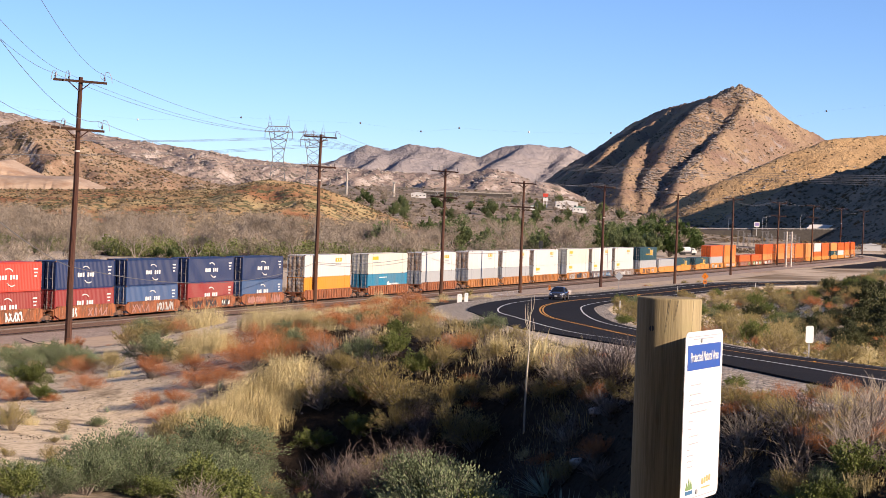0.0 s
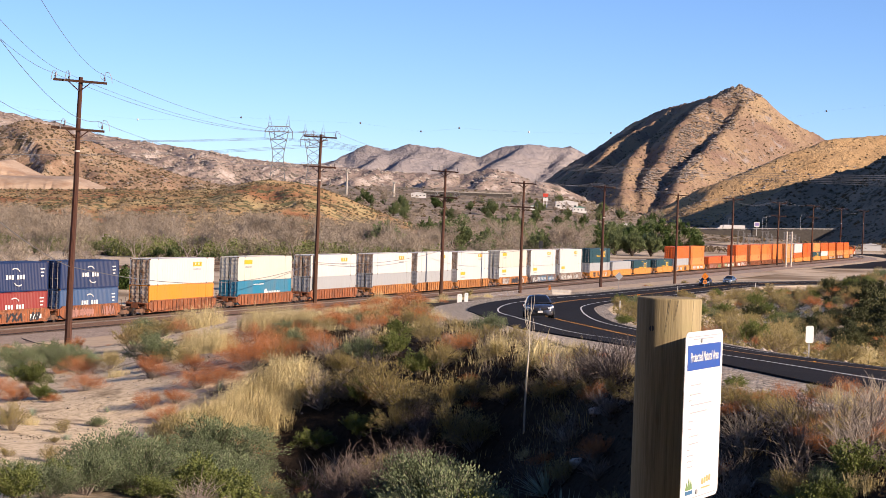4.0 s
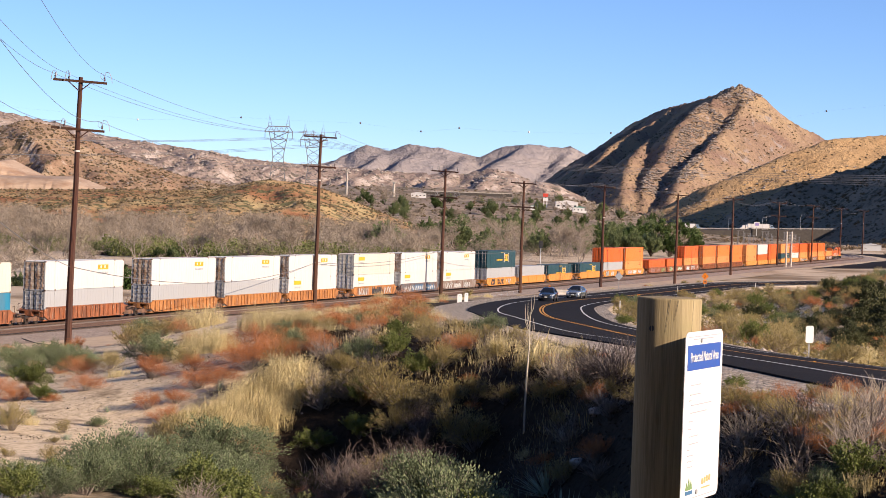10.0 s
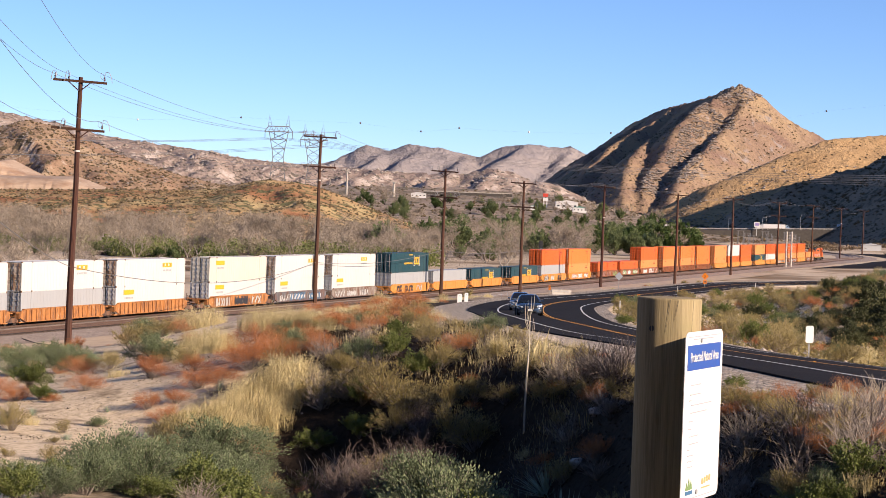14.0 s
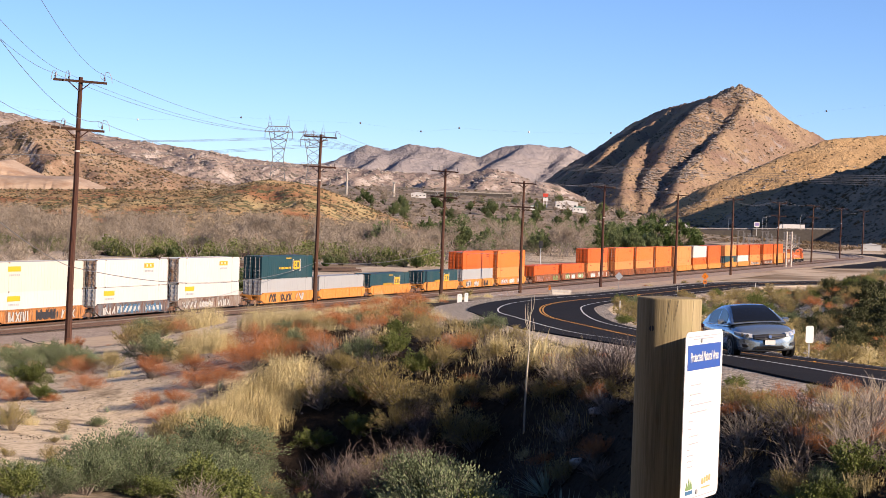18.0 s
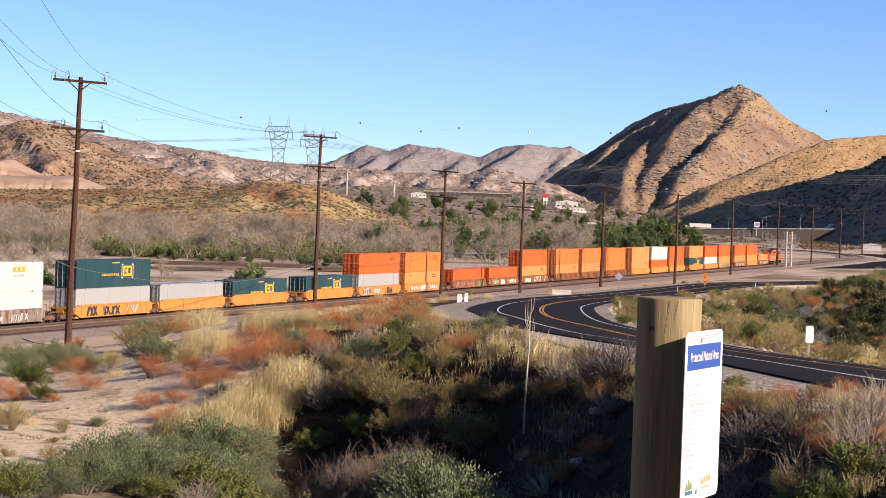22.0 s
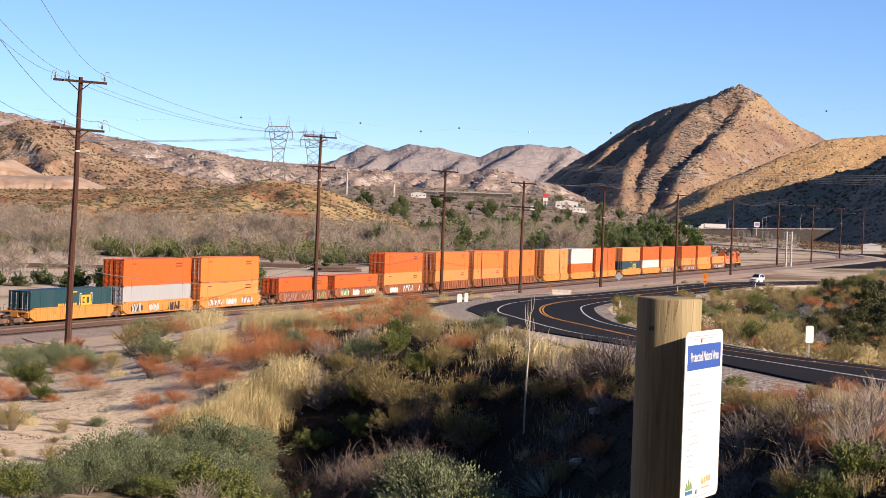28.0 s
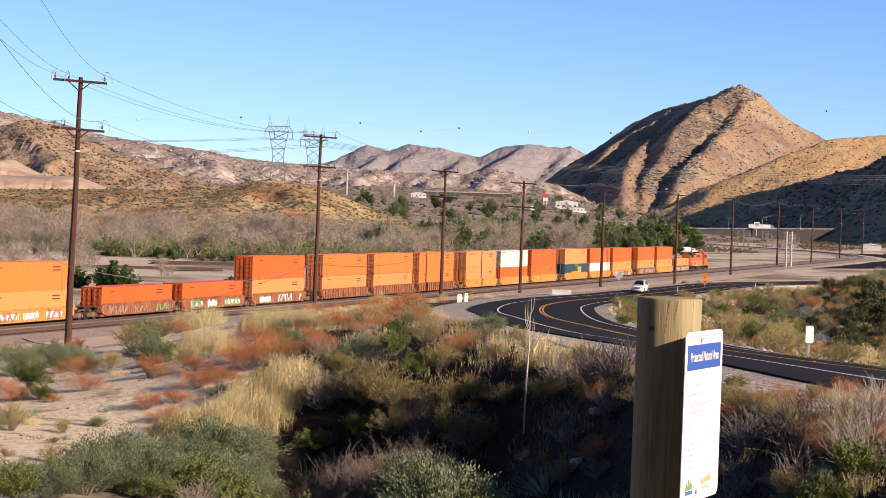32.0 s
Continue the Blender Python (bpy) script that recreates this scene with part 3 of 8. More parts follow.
def road_band(name, o0, o1, lift, m, label, category, i0=0, i1=None, drop=None, kind="structure"):
    sh = Shape()
    rows = []
    for i in range(i0, (i1 or len(road_line))):
        row = [road_point(i, o, lift) for o in [o0, *[q for q in (-4.3, -1.95, -1.8, 1.66, 1.8, 1.92, 2.06, 5.45, 5.6, 6.8) if o0 < q < o1], o1]]
        if drop:
            row = [row[0] - Vector((0, 0, drop))] + row + [row[-1] - Vector((0, 0, drop))]
        rows.append(row)
    sh.loft(rows, m, close=False)
    return thing(name, sh, m, label, category, kind=kind)


road_band("gravel_shoulder", -7.0, 8.2, -0.05, M_gravel, "pale gravel shoulder of the road", "gravel", drop=0.6)
road_band("road", -4.3, 6.8, 0.0, M_asphalt, "fresh black asphalt two-lane road", "road", drop=0.12)
road_band("edge_line", -1.95, -1.8, 0.012, M_white, "white painted edge line", "road marking")
road_band("edge_line", 5.45, 5.6, 0.012, M_white, "white painted edge line", "road marking")
road_band("center_line", 1.66, 1.8, 0.012, M_orange_line, "yellow painted centre line", "road marking")
road_band("center_line", 1.92, 2.06, 0.012, M_orange_line, "yellow painted centre line", "road marking")
# dark wedge on the flat, shaped to fit the camera's view
sh = Shape()
rows = []
for s in np.arange(400, 780, 12.0):
    x, y, h = track(s)
    far = 15 + min(70.0, (s - 400) * 0.32)
    row = []
    for k in range(9):
        o = 15 + (far - 15) * k / 8
        p = Vector((x + o * math.cos(h), y - o * math.sin(h), 0))
        row.append((p.x, p.y, land(p.x, p.y) + 0.08))
    rows.append(row)
sh.loft(rows, M_asphalt, close=False)
thing("asphalt_apron", sh, M_asphalt, "dark wedge-shaped sheet beside the far railway bend", "pavement", kind="structure")
stud = Shape()
stud.box((0, 0, 0.012), (0.1, 0.1, 0.024), M_orange_line, taper=0.6)
stud = stud.mesh("road_stud", M_orange_line)
for i in range(60, len(road_line) - 20, 6):
    if -10 < road_line[i].y < 330:
        o = new("road_stud", stud)
        o.location = road_point(i, 1.86, 0.012)
        tagged(o, "small amber reflective road stud on asphalt", "road stud", "studs of the centre line")
# ---- train ----
M_steel = surf("dark_grimy_steel", (0.05, 0.035, 0.028), (0.15, 0.09, 0.065), 6, 0.75, (0.24, 0.12, 0.07), 1.2)
M_wheel = surf("wheel_steel", (0.05, 0.04, 0.035), (0.12, 0.1, 0.09), 9, 0.5, metal=0.6)
M_rod = surf("galvanised_rod", (0.35, 0.34, 0.32), (0.5, 0.49, 0.46), 10, 0.5, metal=0.3)
PAINT = {}


def paint(key, c, dirt=0.35, rough=0.5):
    """Container or car paint: sun-faded, with grime that runs down."""
    if key not in PAINT:
        d = tuple(a * (1 - dirt) + b * dirt for a, b in zip(c, (0.2, 0.14, 0.1)))
        PAINT[key] = surf(key + "_paint", c, tuple(min(1, a * 0.9) for a in c), 3.0, rough, d, 0.5, 0.08, 0.01, per_object=0.06, streak=0.25)
    return PAINT[key]


def weathered(key, c, rust_from=0.42):
    """Old freight car paint: rust that runs down, chalky scuffs and grime in patches."""
    m, nt, bs = base_mat(key + "_paint")
    v = coords(nt)
    run = nt.nodes.new("ShaderNodeMapping")
    run.inputs["Scale"].default_value = (1.6, 1.6, 0.35)
    nt.links.new(v, run.inputs[0])
    info = nt.nodes.new("ShaderNodeObjectInfo")
    shift = nt.nodes.new("ShaderNodeVectorMath")
    nt.links.new(run.outputs[0], shift.inputs[0])
    nt.links.new(math_node(nt, 'MULTIPLY', info.outputs["Random"], 40.0), shift.inputs[1])
    v = shift.outputs[0]
    c = dimmed(c)
    rust = ramp(nt, noise_tex(nt, v, 1.6, 6, 0.75), [(rust_from, (0, 0, 0)), (rust_from + 0.18, (1, 1, 1))])
    col = blend(nt, rust, c, (0.1, 0.045, 0.028))
    chalk = ramp(nt, noise_tex(nt, v, 3.4, 5, 0.8, 0.6), [(0.58, (0, 0, 0)), (0.7, (1, 1, 1))])
    col = blend(nt, chalk, col, (0.42, 0.33, 0.25))
    nt.links.new(col, bs.inputs["Base Color"])
    bs.inputs["Roughness"].default_value = 0.75
    bs.inputs["Specular IOR Level"].default_value = 0.25
    return m


C_RED = paint("red_orange", (0.52, 0.045, 0.028), 0.12)
C_DRED = paint("dark_red", (0.27, 0.028, 0.026), 0.15)
C_BLUE = paint("navy_blue", (0.007, 0.025, 0.098), 0.06)
C_SLATE = paint("slate_blue", (0.04, 0.095, 0.22), 0.1)
C_WHITE = paint("white", (0.66, 0.655, 0.63), 0.1)
C_CREAM = paint("cream", (0.66, 0.635, 0.55), 0.12)
C_GREY = paint("light_grey", (0.4, 0.42, 0.435), 0.1)
C_AMBER = paint("amber_orange", (0.78, 0.28, 0.03), 0.15)
C_TEAL = paint("teal", (0.02, 0.22, 0.36))
C_GREEN = paint("dark_teal_green", (0.012, 0.062, 0.078), 0.1)
C_ORANGE = paint("bright_orange", (0.82, 0.135, 0.018), 0.08)
C_PALE = paint("faded_orange", (0.86, 0.29, 0.085), 0.1)
C_MID = paint("sun_bleached_orange", (0.86, 0.2, 0.035), 0.1)
W_RUST = weathered("rust_brown_car", (0.36, 0.12, 0.05))
W_OCHRE = weathered("ochre_car", (0.6, 0.25, 0.058), 0.53)
W_FADED = weathered("faded_orange_car", (0.46, 0.195, 0.062), 0.46)
W_GREY = weathered("weathered_car", (0.3, 0.27, 0.24))
W_BLUE = weathered("blue_grey_car", (0.14, 0.17, 0.2))
M_yellow = plain("yellow_decal", (0.75, 0.42, 0.02), 0.5)
M_whitedecal = plain("white_decal", (0.72, 0.72, 0.7), 0.5)
M_dark = plain("dark_decal", (0.03, 0.03, 0.035), 0.6)
M_greendecal = plain("green_spray", (0.2, 0.32, 0.12), 0.6)
M_silver = plain("silver_spray", (0.5, 0.5, 0.48), 0.45)
M_pink = plain("pale_red_spray", (0.4, 0.2, 0.16), 0.6)
M_maroon = plain("dark_brown_decal", (0.16, 0.035, 0.012), 0.6)
M_bluedecal = plain("blue_spray", (0.05, 0.16, 0.3), 0.6)
W = 2.44


def container_parts(length, key, colour, ribs):
    """Meshes of one container, its floor at z 0, its length along x: shell, side rib sets, posts, doors with bars."""
    h = 2.9
    a, b = length / 2, W / 2
    shell = Shape()
    if ribs == "iso":
        # pressed corrugation of the long sides
        n = int(length / 0.28)
        xs = []
        for i in range(n):
            x = -a + 0.15 + (length - 0.3) * i / n
            w = (length - 0.3) / n
            xs += [(x, 0.0), (x + w * 0.3, 0.0), (x + w * 0.5, 0.045), (x + w * 0.8, 0.045)]
        xs.append((a - 0.15, 0.0))
        for side in (-1, 1):
            row0 = [(x, side * (b - 0.01 - d), 0.16) for x, d in xs]
            row1 = [(x, side * (b - 0.01 - d), h - 0.12) for x, d in xs]
            shell.loft([row0, row1] if side < 0 else [row1, row0], colour, close=False)
    else:
        for side in (-1, 1):
            shell.box((0, side * (b - 0.03), h / 2), (length - 0.1, 0.04, h - 0.2), colour)
            x = -a + 0.61
            while x < a - 0.3:
                shell.box((x, side * (b - 0.008), h / 2), (0.05, 0.006, h - 0.3), colour)
                x += 0.61
    shell.box((0, 0, h - 0.05), (length - 0.05, W - 0.06, 0.06), colour)
    shell.box((0, 0, 0.08), (length - 0.05, W - 0.06, 0.08), colour)
    shell.box((a - 0.04, 0, h / 2), (0.04, W - 0.1, h - 0.1), colour)
    for side in (-1, 1):
        shell.box((0, side * (b - 0.04), h - 0.06), (length - 0.1, 0.08, 0.12), colour)
        shell.box((0, side * (b - 0.04), 0.08), (length - 0.1, 0.08, 0.16), colour)
    posts = []
    for x in ((-a + 0.08, a - 0.08) if length < 14 else (-a + 0.08, -6.1, 6.1, a - 0.08)):
        for side in (-1, 1):
            posts.append((x, side * (b - 0.06)))
    door = Shape()
    rows = []
    nrib = 5 if ribs != "iso" else 4
    for k in range(nrib):
        z = 0.14 + k * (h - 0.28) / nrib
        dz = (h - 0.28) / nrib
        for q, out in ((0.0, 0.0), (0.35, 0.0), (0.45, 0.03), (0.9, 0.03)):
            rows.append([(-a + 0.03 - out, y, z + dz * q) for y in (-W / 4 + 0.06, W / 4 - 0.06)])
    rows.append([(-a + 0.03, y, h - 0.14) for y in (-W / 4 + 0.06, W / 4 - 0.06)])
    door.loft(rows, colour, close=False)
    bars = (-0.92, -0.36, 0.36, 0.92)
    return shell, posts, door, bars


M_worndoor = surf("rust_streaked_door", (0.42, 0.27, 0.16), (0.95, 0.88, 0.75), 4.0, 0.7, (0.36, 0.2, 0.1), 1.8, 0.1, 0.01, streak=0.5)
STOCK = {}


def container(key, colour, length, ribs, word, label):
    """One template of each kind of container, kept for copying."""
    if key in STOCK:
        return STOCK[key]
    shell, posts, door, bars = container_parts(length, key, colour, ribs)
    ob = thing("container", shell, colour, label, "container", "containers on the train")
    one = Shape()
    one.box((0, 0, 1.45), (0.16, 0.135, 2.9), colour)
    one.box((0, 0, 0.06), (0.18, 0.15, 0.12), M_steel)
    one.box((0, 0, 2.86), (0.18, 0.15, 0.12), M_steel)
    me = one.mesh("corner_post", colour)
    for x, y in posts:
        part("corner_post", me, colour, ob).location = (x, y, 0)
    worn = colour in (C_WHITE, C_CREAM, C_AMBER) and word != "yellow_left"
    rod = W_RUST if colour in (C_ORANGE, C_PALE) else M_steel if worn else M_rod
    if worn:
        door.mats = [M_worndoor]
    dm = door.mesh("door", M_worndoor if worn else colour)
    leaves = []
    for sy in (-1, 1):
        d = part("door", dm, M_worndoor if worn else colour, ob)
        d.location = (0, sy * W / 4, 0)
        leaves.append(d)
    one = Shape()
    one.tube((-length / 2 - 0.03, 0, 0.12), (-length / 2 - 0.03, 0, 2.78), 0.024, n=6, m=rod)
    for z in (0.3, 1.0, 1.6, 2.6):
        one.box((-length / 2 - 0.025, 0, z), (0.03, 0.11, 0.06), rod)
    one.box((-length / 2 - 0.035, 0.12, 1.15), (0.02, 0.34, 0.05), rod)
    me = one.mesh("lock_bar", rod)
    for y in bars:
        part("lock_bar", me, rod, leaves[int(y > 0)], "steel locking bar").location = (0, y - (W / 4 if y > 0 else -W / 4), 0)
    deco = Shape()
    b = W / 2
    y = -b - 0.012
    if word == "swoosh":
        for i in range(7):
            if i != 3:
                deco.box((-1.5 + i * 0.5, y, 1.45), (0.36, 0.012, 0.44 - 0.06 * (i % 2)), M_whitedecal)
        arc = [(math.cos(t) * 0.9, math.sin(t) * 0.55) for t in np.linspace(0.5, 2.2, 7)]
        for (p, q), (p2, q2) in zip(arc, arc[1:]):
            deco.tube((p - 0.1, y, q + 1.75), (p2 - 0.1, y, q2 + 1.75), 0.07, 0.06, 4, M_whitedecal)
            deco.tube((-p + 0.6, y, -q + 1.15), (-p2 + 0.6, y, -q2 + 1.15), 0.07, 0.06, 4, M_whitedecal)
        for k in range(3):
            deco.box((5.0, y, 2.2 - k * 0.35), (0.8 - 0.15 * k, 0.012, 0.13), M_whitedecal)
    elif word == "yellow":
        deco.box((3.6, y, 2.2), (2.2, 0.012, 0.5), M_yellow)
        for i in range(5):
            deco.box((2.7 + i * 0.42, y - 0.008, 2.22), (0.24, 0.01, 0.26), M_whitedecal if i % 2 else paint("amber_orange", (0.78, 0.28, 0.03)))
        for i in range(6):
            deco.box((2.75 + i * 0.34, y, 1.6), (0.22, 0.012, 0.2), C_GREY)
    elif word == "yellow_left":
        deco.box((-5.2, y, 2.25), (2.3, 0.012, 0.5), M_yellow)
        for i in range(6):
            deco.box((-6.0 + i * 0.34, y, 1.65), (0.22, 0.012, 0.2), C_GREY)
    elif word == "badge":
        deco.box((2.8, y, 1.7), (2.1, 0.012, 1.1), M_yellow)
        deco.box((2.35, y - 0.01, 1.72), (0.5, 0.012, 0.62), C_GREEN)
        deco.box((3.2, y - 0.01, 1.72), (0.5, 0.012, 0.62), C_GREEN)
        deco.box((2.4, y - 0.02, 1.72), (0.3, 0.012, 0.3), M_yellow)
        for sx in (1.55, 4.05):
            deco.box((sx, y, 1.7), (0.1, 0.012, 1.5), M_whitedecal)
            deco.box((sx + (0.16 if sx < 2.8 else -0.16), y, 2.4), (0.3, 0.012, 0.1), M_whitedecal)
            deco.box((sx + (0.16 if sx < 2.8 else -0.16), y, 1.0), (0.3, 0.012, 0.1), M_whitedecal)
        for i in range(9):
            deco.box((-2.6 + i * 0.42, y, 1.35), (0.26, 0.012, 0.26), M_yellow)
        deco.box((0.2, y, 2.6), (1.6, 0.012, 0.12), M_yellow)
    elif word == "white_line":
        for i in range(8):
            deco.box((0.8 + i * 0.5, y, 1.25), (0.32, 0.012, 0.4), M_whitedecal)
        deco.disc((0.2, y, 1.25), (0, 1, 0), 0.5, 0.012, 10, M_whitedecal)
        deco.box((-2, y, 2.35), (3, 0.012, 0.12), M_whitedecal)
    elif word == "bars":
        for k in range(2):
            deco.box((5.0, y, 2.35 - k * 0.32), (1.5, 0.012, 0.13), M_maroon)
        deco.box((-5.6, y, 2.4), (0.9, 0.012, 0.12), M_maroon)
    if deco.v:
        part_each("marking", deco, ob)
    STOCK[key] = ob
    return ob


STROKES = ((0.08, 0.0, 0.2, 1.0), (0.9, 0.0, 0.75, 1.0), (0.05, 0.0, 0.95, 1.0), (0.05, 1.0, 0.95, 0.0), (0.5, 0.0, 0.45, 1.0), (0.1, 0.15, 0.6, 0.9))


def graffiti(seed, palette, length):
    """Sprayed strokes on a car's side: fat bars with a dark edge, never words."""
    rnd = random.Random(seed)
    sh = Shape()
    y = -1.43
    x = -length / 2 + 0.9 + rnd.uniform(0, 1.5)

    def bar(p, q, w, lift, m):
        dx, dz = q[0] - p[0], q[1] - p[1]
        n = math.hypot(dx, dz)
        ux, uz = dx / n, dz / n
        ends = [(p[0] - ux * w * 0.5, p[1] - uz * w * 0.5), (q[0] + ux * w * 0.5, q[1] + uz * w * 0.5)]
        out = [(ends[0][0] - uz * w, ends[0][1] + ux * w), (ends[0][0] + uz * w, ends[0][1] - ux * w), (ends[1][0] + uz * w * 0.8, ends[1][1] - ux * w * 0.8), (ends[1][0] - uz * w * 0.8, ends[1][1] + ux * w * 0.8)]
        sh.loft([[(a, y - lift, b) for a, b in out], [(a, y - lift + 0.004, b) for a, b in out]], m)

    while x < length / 2 - 2.2:
        run = rnd.randint(3, 6)
        fill = rnd.choice(palette)
        w, h = rnd.uniform(0.55, 0.9), rnd.uniform(0.62, 0.85)
        z0, lean = 0.47, rnd.uniform(-0.1, 0.15)
        if rnd.random() < 0.4:
            bar((x, z0 + h * 0.5), (min(x + run * w * 1.15, length / 2 - 1.2), z0 + h * 0.5), h * 0.4, 0.002, rnd.choice(palette))
        for k in range(run):
            cx = x + k * w * 1.18
            if cx + w > length / 2 - 1.0:
                break
            dz = rnd.uniform(-0.06, 0.06)
            for j, (a, b, c, d) in enumerate(rnd.sample(STROKES, 2)):
                p, q = (cx + a * w + lean * b, z0 + b * h + dz), (cx + c * w + lean * d, z0 + d * h + dz)
                bar(p, q, 0.15, 0.006 + j * 0.001, M_dark)
                bar(p, q, 0.105, 0.012 + j * 0.001, fill)
        x += run * w * 1.18 + rnd.uniform(0.3, 2.6)
    return sh


CARS = {}


def well_car(key, colour, inner, pitch, ribbed, tag):
    """A well-car platform: two deep side sills, floor, raised ends over the trucks. Its length runs along x, rail head at z 0."""
    if key in CARS:
        return CARS[key]
    a = inner / 2
    e = pitch / 2 - 0.35
    floor = Shape()
    floor.box((0, 0, 0.3), (inner, 2.5, 0.12), colour)
    ob = thing("well_car", floor, colour, tag, "freight car", "well cars of the train")
    for side in (-1, 1):
        sill = Shape()
        y = side * 1.36
        prof = [(-a - 0.1, 0.75), (-a + 0.9, 0.32), (a - 0.9, 0.32), (a + 0.1, 0.75), (a + 0.1, 1.35), (a - 0.6, 1.55), (-a + 0.6, 1.55), (-a - 0.1, 1.35)]
        sill.loft([[(x, y - 0.05, z) for x, z in prof], [(x, y + 0.05, z) for x, z in prof]], colour)
        sill.box((0, y, 1.55), (inner - 1.0, 0.2, 0.1), colour)
        sill.box((0, y, 0.36), (inner - 1.8, 0.18, 0.1), colour)
        so = part("side_sill", sill, colour, ob)
        rib = Shape()
        rib.box((0, 0, 0), (0.11 if ribbed else 0.16, 0.1 if ribbed else 0.05, 1.1), colour)
        me = rib.mesh("rib", colour)
        for x in (np.linspace(-a + 1.0, a - 1.0, 17) if ribbed else (-a + 1.2, -2.5, 2.5, a - 1.2)):
            part("rib", me, colour, so).location = (x, y + side * (0.09 if ribbed else 0.06), 0.95)
    for end in (-1, 1):
        fr = Shape()
        fr.box((end * (a + 0.12), 0, 1.0), (0.16, 2.6, 0.7), colour)
        fr.box((end * (a + e) / 2, 0, 1.0), (e - a, 0.8, 0.45), colour)
        fr.box((end * (a + 0.45), 0, 1.25), (0.6, 2.7, 0.08), colour)
        for y in (-1.2, 1.2):
            fr.tube((end * (a + 0.65), y, 0.5), (end * (a + 0.65), y, 1.9), 0.025, n=5, m=M_steel)
            fr.tube((end * (a + 0.3), y, 1.9), (end * (a + 0.65), y, 1.9), 0.025, n=5, m=M_steel)
            for z in (0.5, 0.85, 1.2):
                fr.tube((end * (a + 0.3), y, z), (end * (a + 0.65), y, z), 0.02, n=5, m=M_steel)
        part("end_frame", fr, colour, ob)
    CARS[key] = ob
    return ob


_wh = Shape()
_wh.disc((0, 0, 0), (0, 1, 0), 0.42, 0.1, 18, M_wheel)
_wh.disc((0, 0.06, 0), (0, 1, 0), 0.46, 0.03, 18, M_wheel)
_wh.disc((0, -0.06, 0), (0, 1, 0), 0.13, 0.1, 10, M_steel)
for _k in range(6):
    _wh.box((0.27 * math.cos(_k * 1.047), -0.055, 0.27 * math.sin(_k * 1.047)), (0.06, 0.03, 0.06), M_steel)
WHEEL = _wh.mesh("wheel", M_wheel)
_tr = Shape()
for _s in (-1, 1):
    _tr.loft([[(-1.15, _s * 0.98 - 0.07, 0.55), (-0.5, _s * 0.98 - 0.07, 0.3), (0.5, _s * 0.98 - 0.07, 0.3), (1.15, _s * 0.98 - 0.07, 0.55), (0.6, _s * 0.98 - 0.07, 0.74), (-0.6, _s * 0.98 - 0.07, 0.74)],
              [(-1.15, _s * 0.98 + 0.07, 0.55), (-0.5, _s * 0.98 + 0.07, 0.3), (0.5, _s * 0.98 + 0.07, 0.3), (1.15, _s * 0.98 + 0.07, 0.55), (0.6, _s * 0.98 + 0.07, 0.74), (-0.6, _s * 0.98 + 0.07, 0.74)]], M_steel)
    for _x in (-0.88, 0.88):
        _tr.box((_x, _s * 0.98, 0.45), (0.3, 0.22, 0.3), M_steel)
    for _x in (-0.2, 0, 0.2):
        _tr.tube((_x, _s * 0.98, 0.36), (_x, _s * 0.98, 0.66), 0.08, n=6, m=M_steel)
_tr.box((0, 0, 0.55), (0.45, 2.0, 0.3), M_steel)
TRUCK = _tr.mesh("truck_frame", M_steel)
wheels = []


def truck(parent, x, radius=1.0):
    fr = part("truck", TRUCK, M_steel, parent)
    fr.location = (x, 0, 0)
    for ax in (-0.88, 0.88):
        for side in (-1, 1):
            w = part("wheel", WHEEL, M_wheel, fr)
            w.matrix_parent_inverse = Matrix.Translation((ax, side * 0.78, 0.42)) @ (Matrix.Rotation(math.pi, 4, 'Z') if side > 0 else Matrix())
            w["turn"] = -1 if side > 0 else 1
            wheels.append(w)


# u: metres behind the reference point; upper and lower container; car paint; ribbed; spray
def box40(col, word, label):
    return ("forty_" + col.name, col, 12.19, "iso", word, label)


def box53(col, word, label):
    return ("long_" + col.name + word, col, 16.15, "sheet", word, label)


B_RED = box40(C_RED, "swoosh", "red-orange corrugated steel freight container, white lettering")
B_DRED = box40(C_DRED, "swoosh", "dark red corrugated steel freight container, white lettering")
B_BLUE = box40(C_BLUE, "swoosh", "navy blue corrugated steel freight container, white lettering")
B_SLATE = box40(C_SLATE, "swoosh", "slate blue corrugated steel freight container, white lettering")
B_WHITE = box53(C_WHITE, "yellow", "long white sheet-sided freight container, yellow badge")
B_WHITE2 = box53(C_WHITE, "yellow_left", "long white sheet-sided freight container, yellow badge near the door")
B_CREAM = box53(C_CREAM, "yellow_left", "long cream sheet-sided freight container, yellow badge")
B_AMBER = box53(C_AMBER, "", "long amber orange freight container, plain sides")
B_TEAL = box53(C_TEAL, "white_line", "long teal freight container, white lettering")
B_GREY = box53(C_GREY, "", "long light grey freight container, plain sides")
B_GREEN = box53(C_GREEN, "badge", "long dark green freight container, yellow badge")
B_ORANGE = box53(C_ORANGE, "bars", "long bright orange sheet-sided freight container")
B_PALE = box53(C_PALE, "bars", "long faded orange sheet-sided freight container")
B_MID = box53(C_MID, "bars", "long sun-bleached orange sheet-sided freight container")
B_PWHITE = box53(C_WHITE, "", "long white freight container, plain sides")
SP1 = (M_whitedecal, M_pink, M_silver)
SP2 = (M_silver, M_silver, M_dark)
SP3 = (M_greendecal, M_whitedecal, M_pink)
SP4 = (M_silver, M_bluedecal, M_silver)
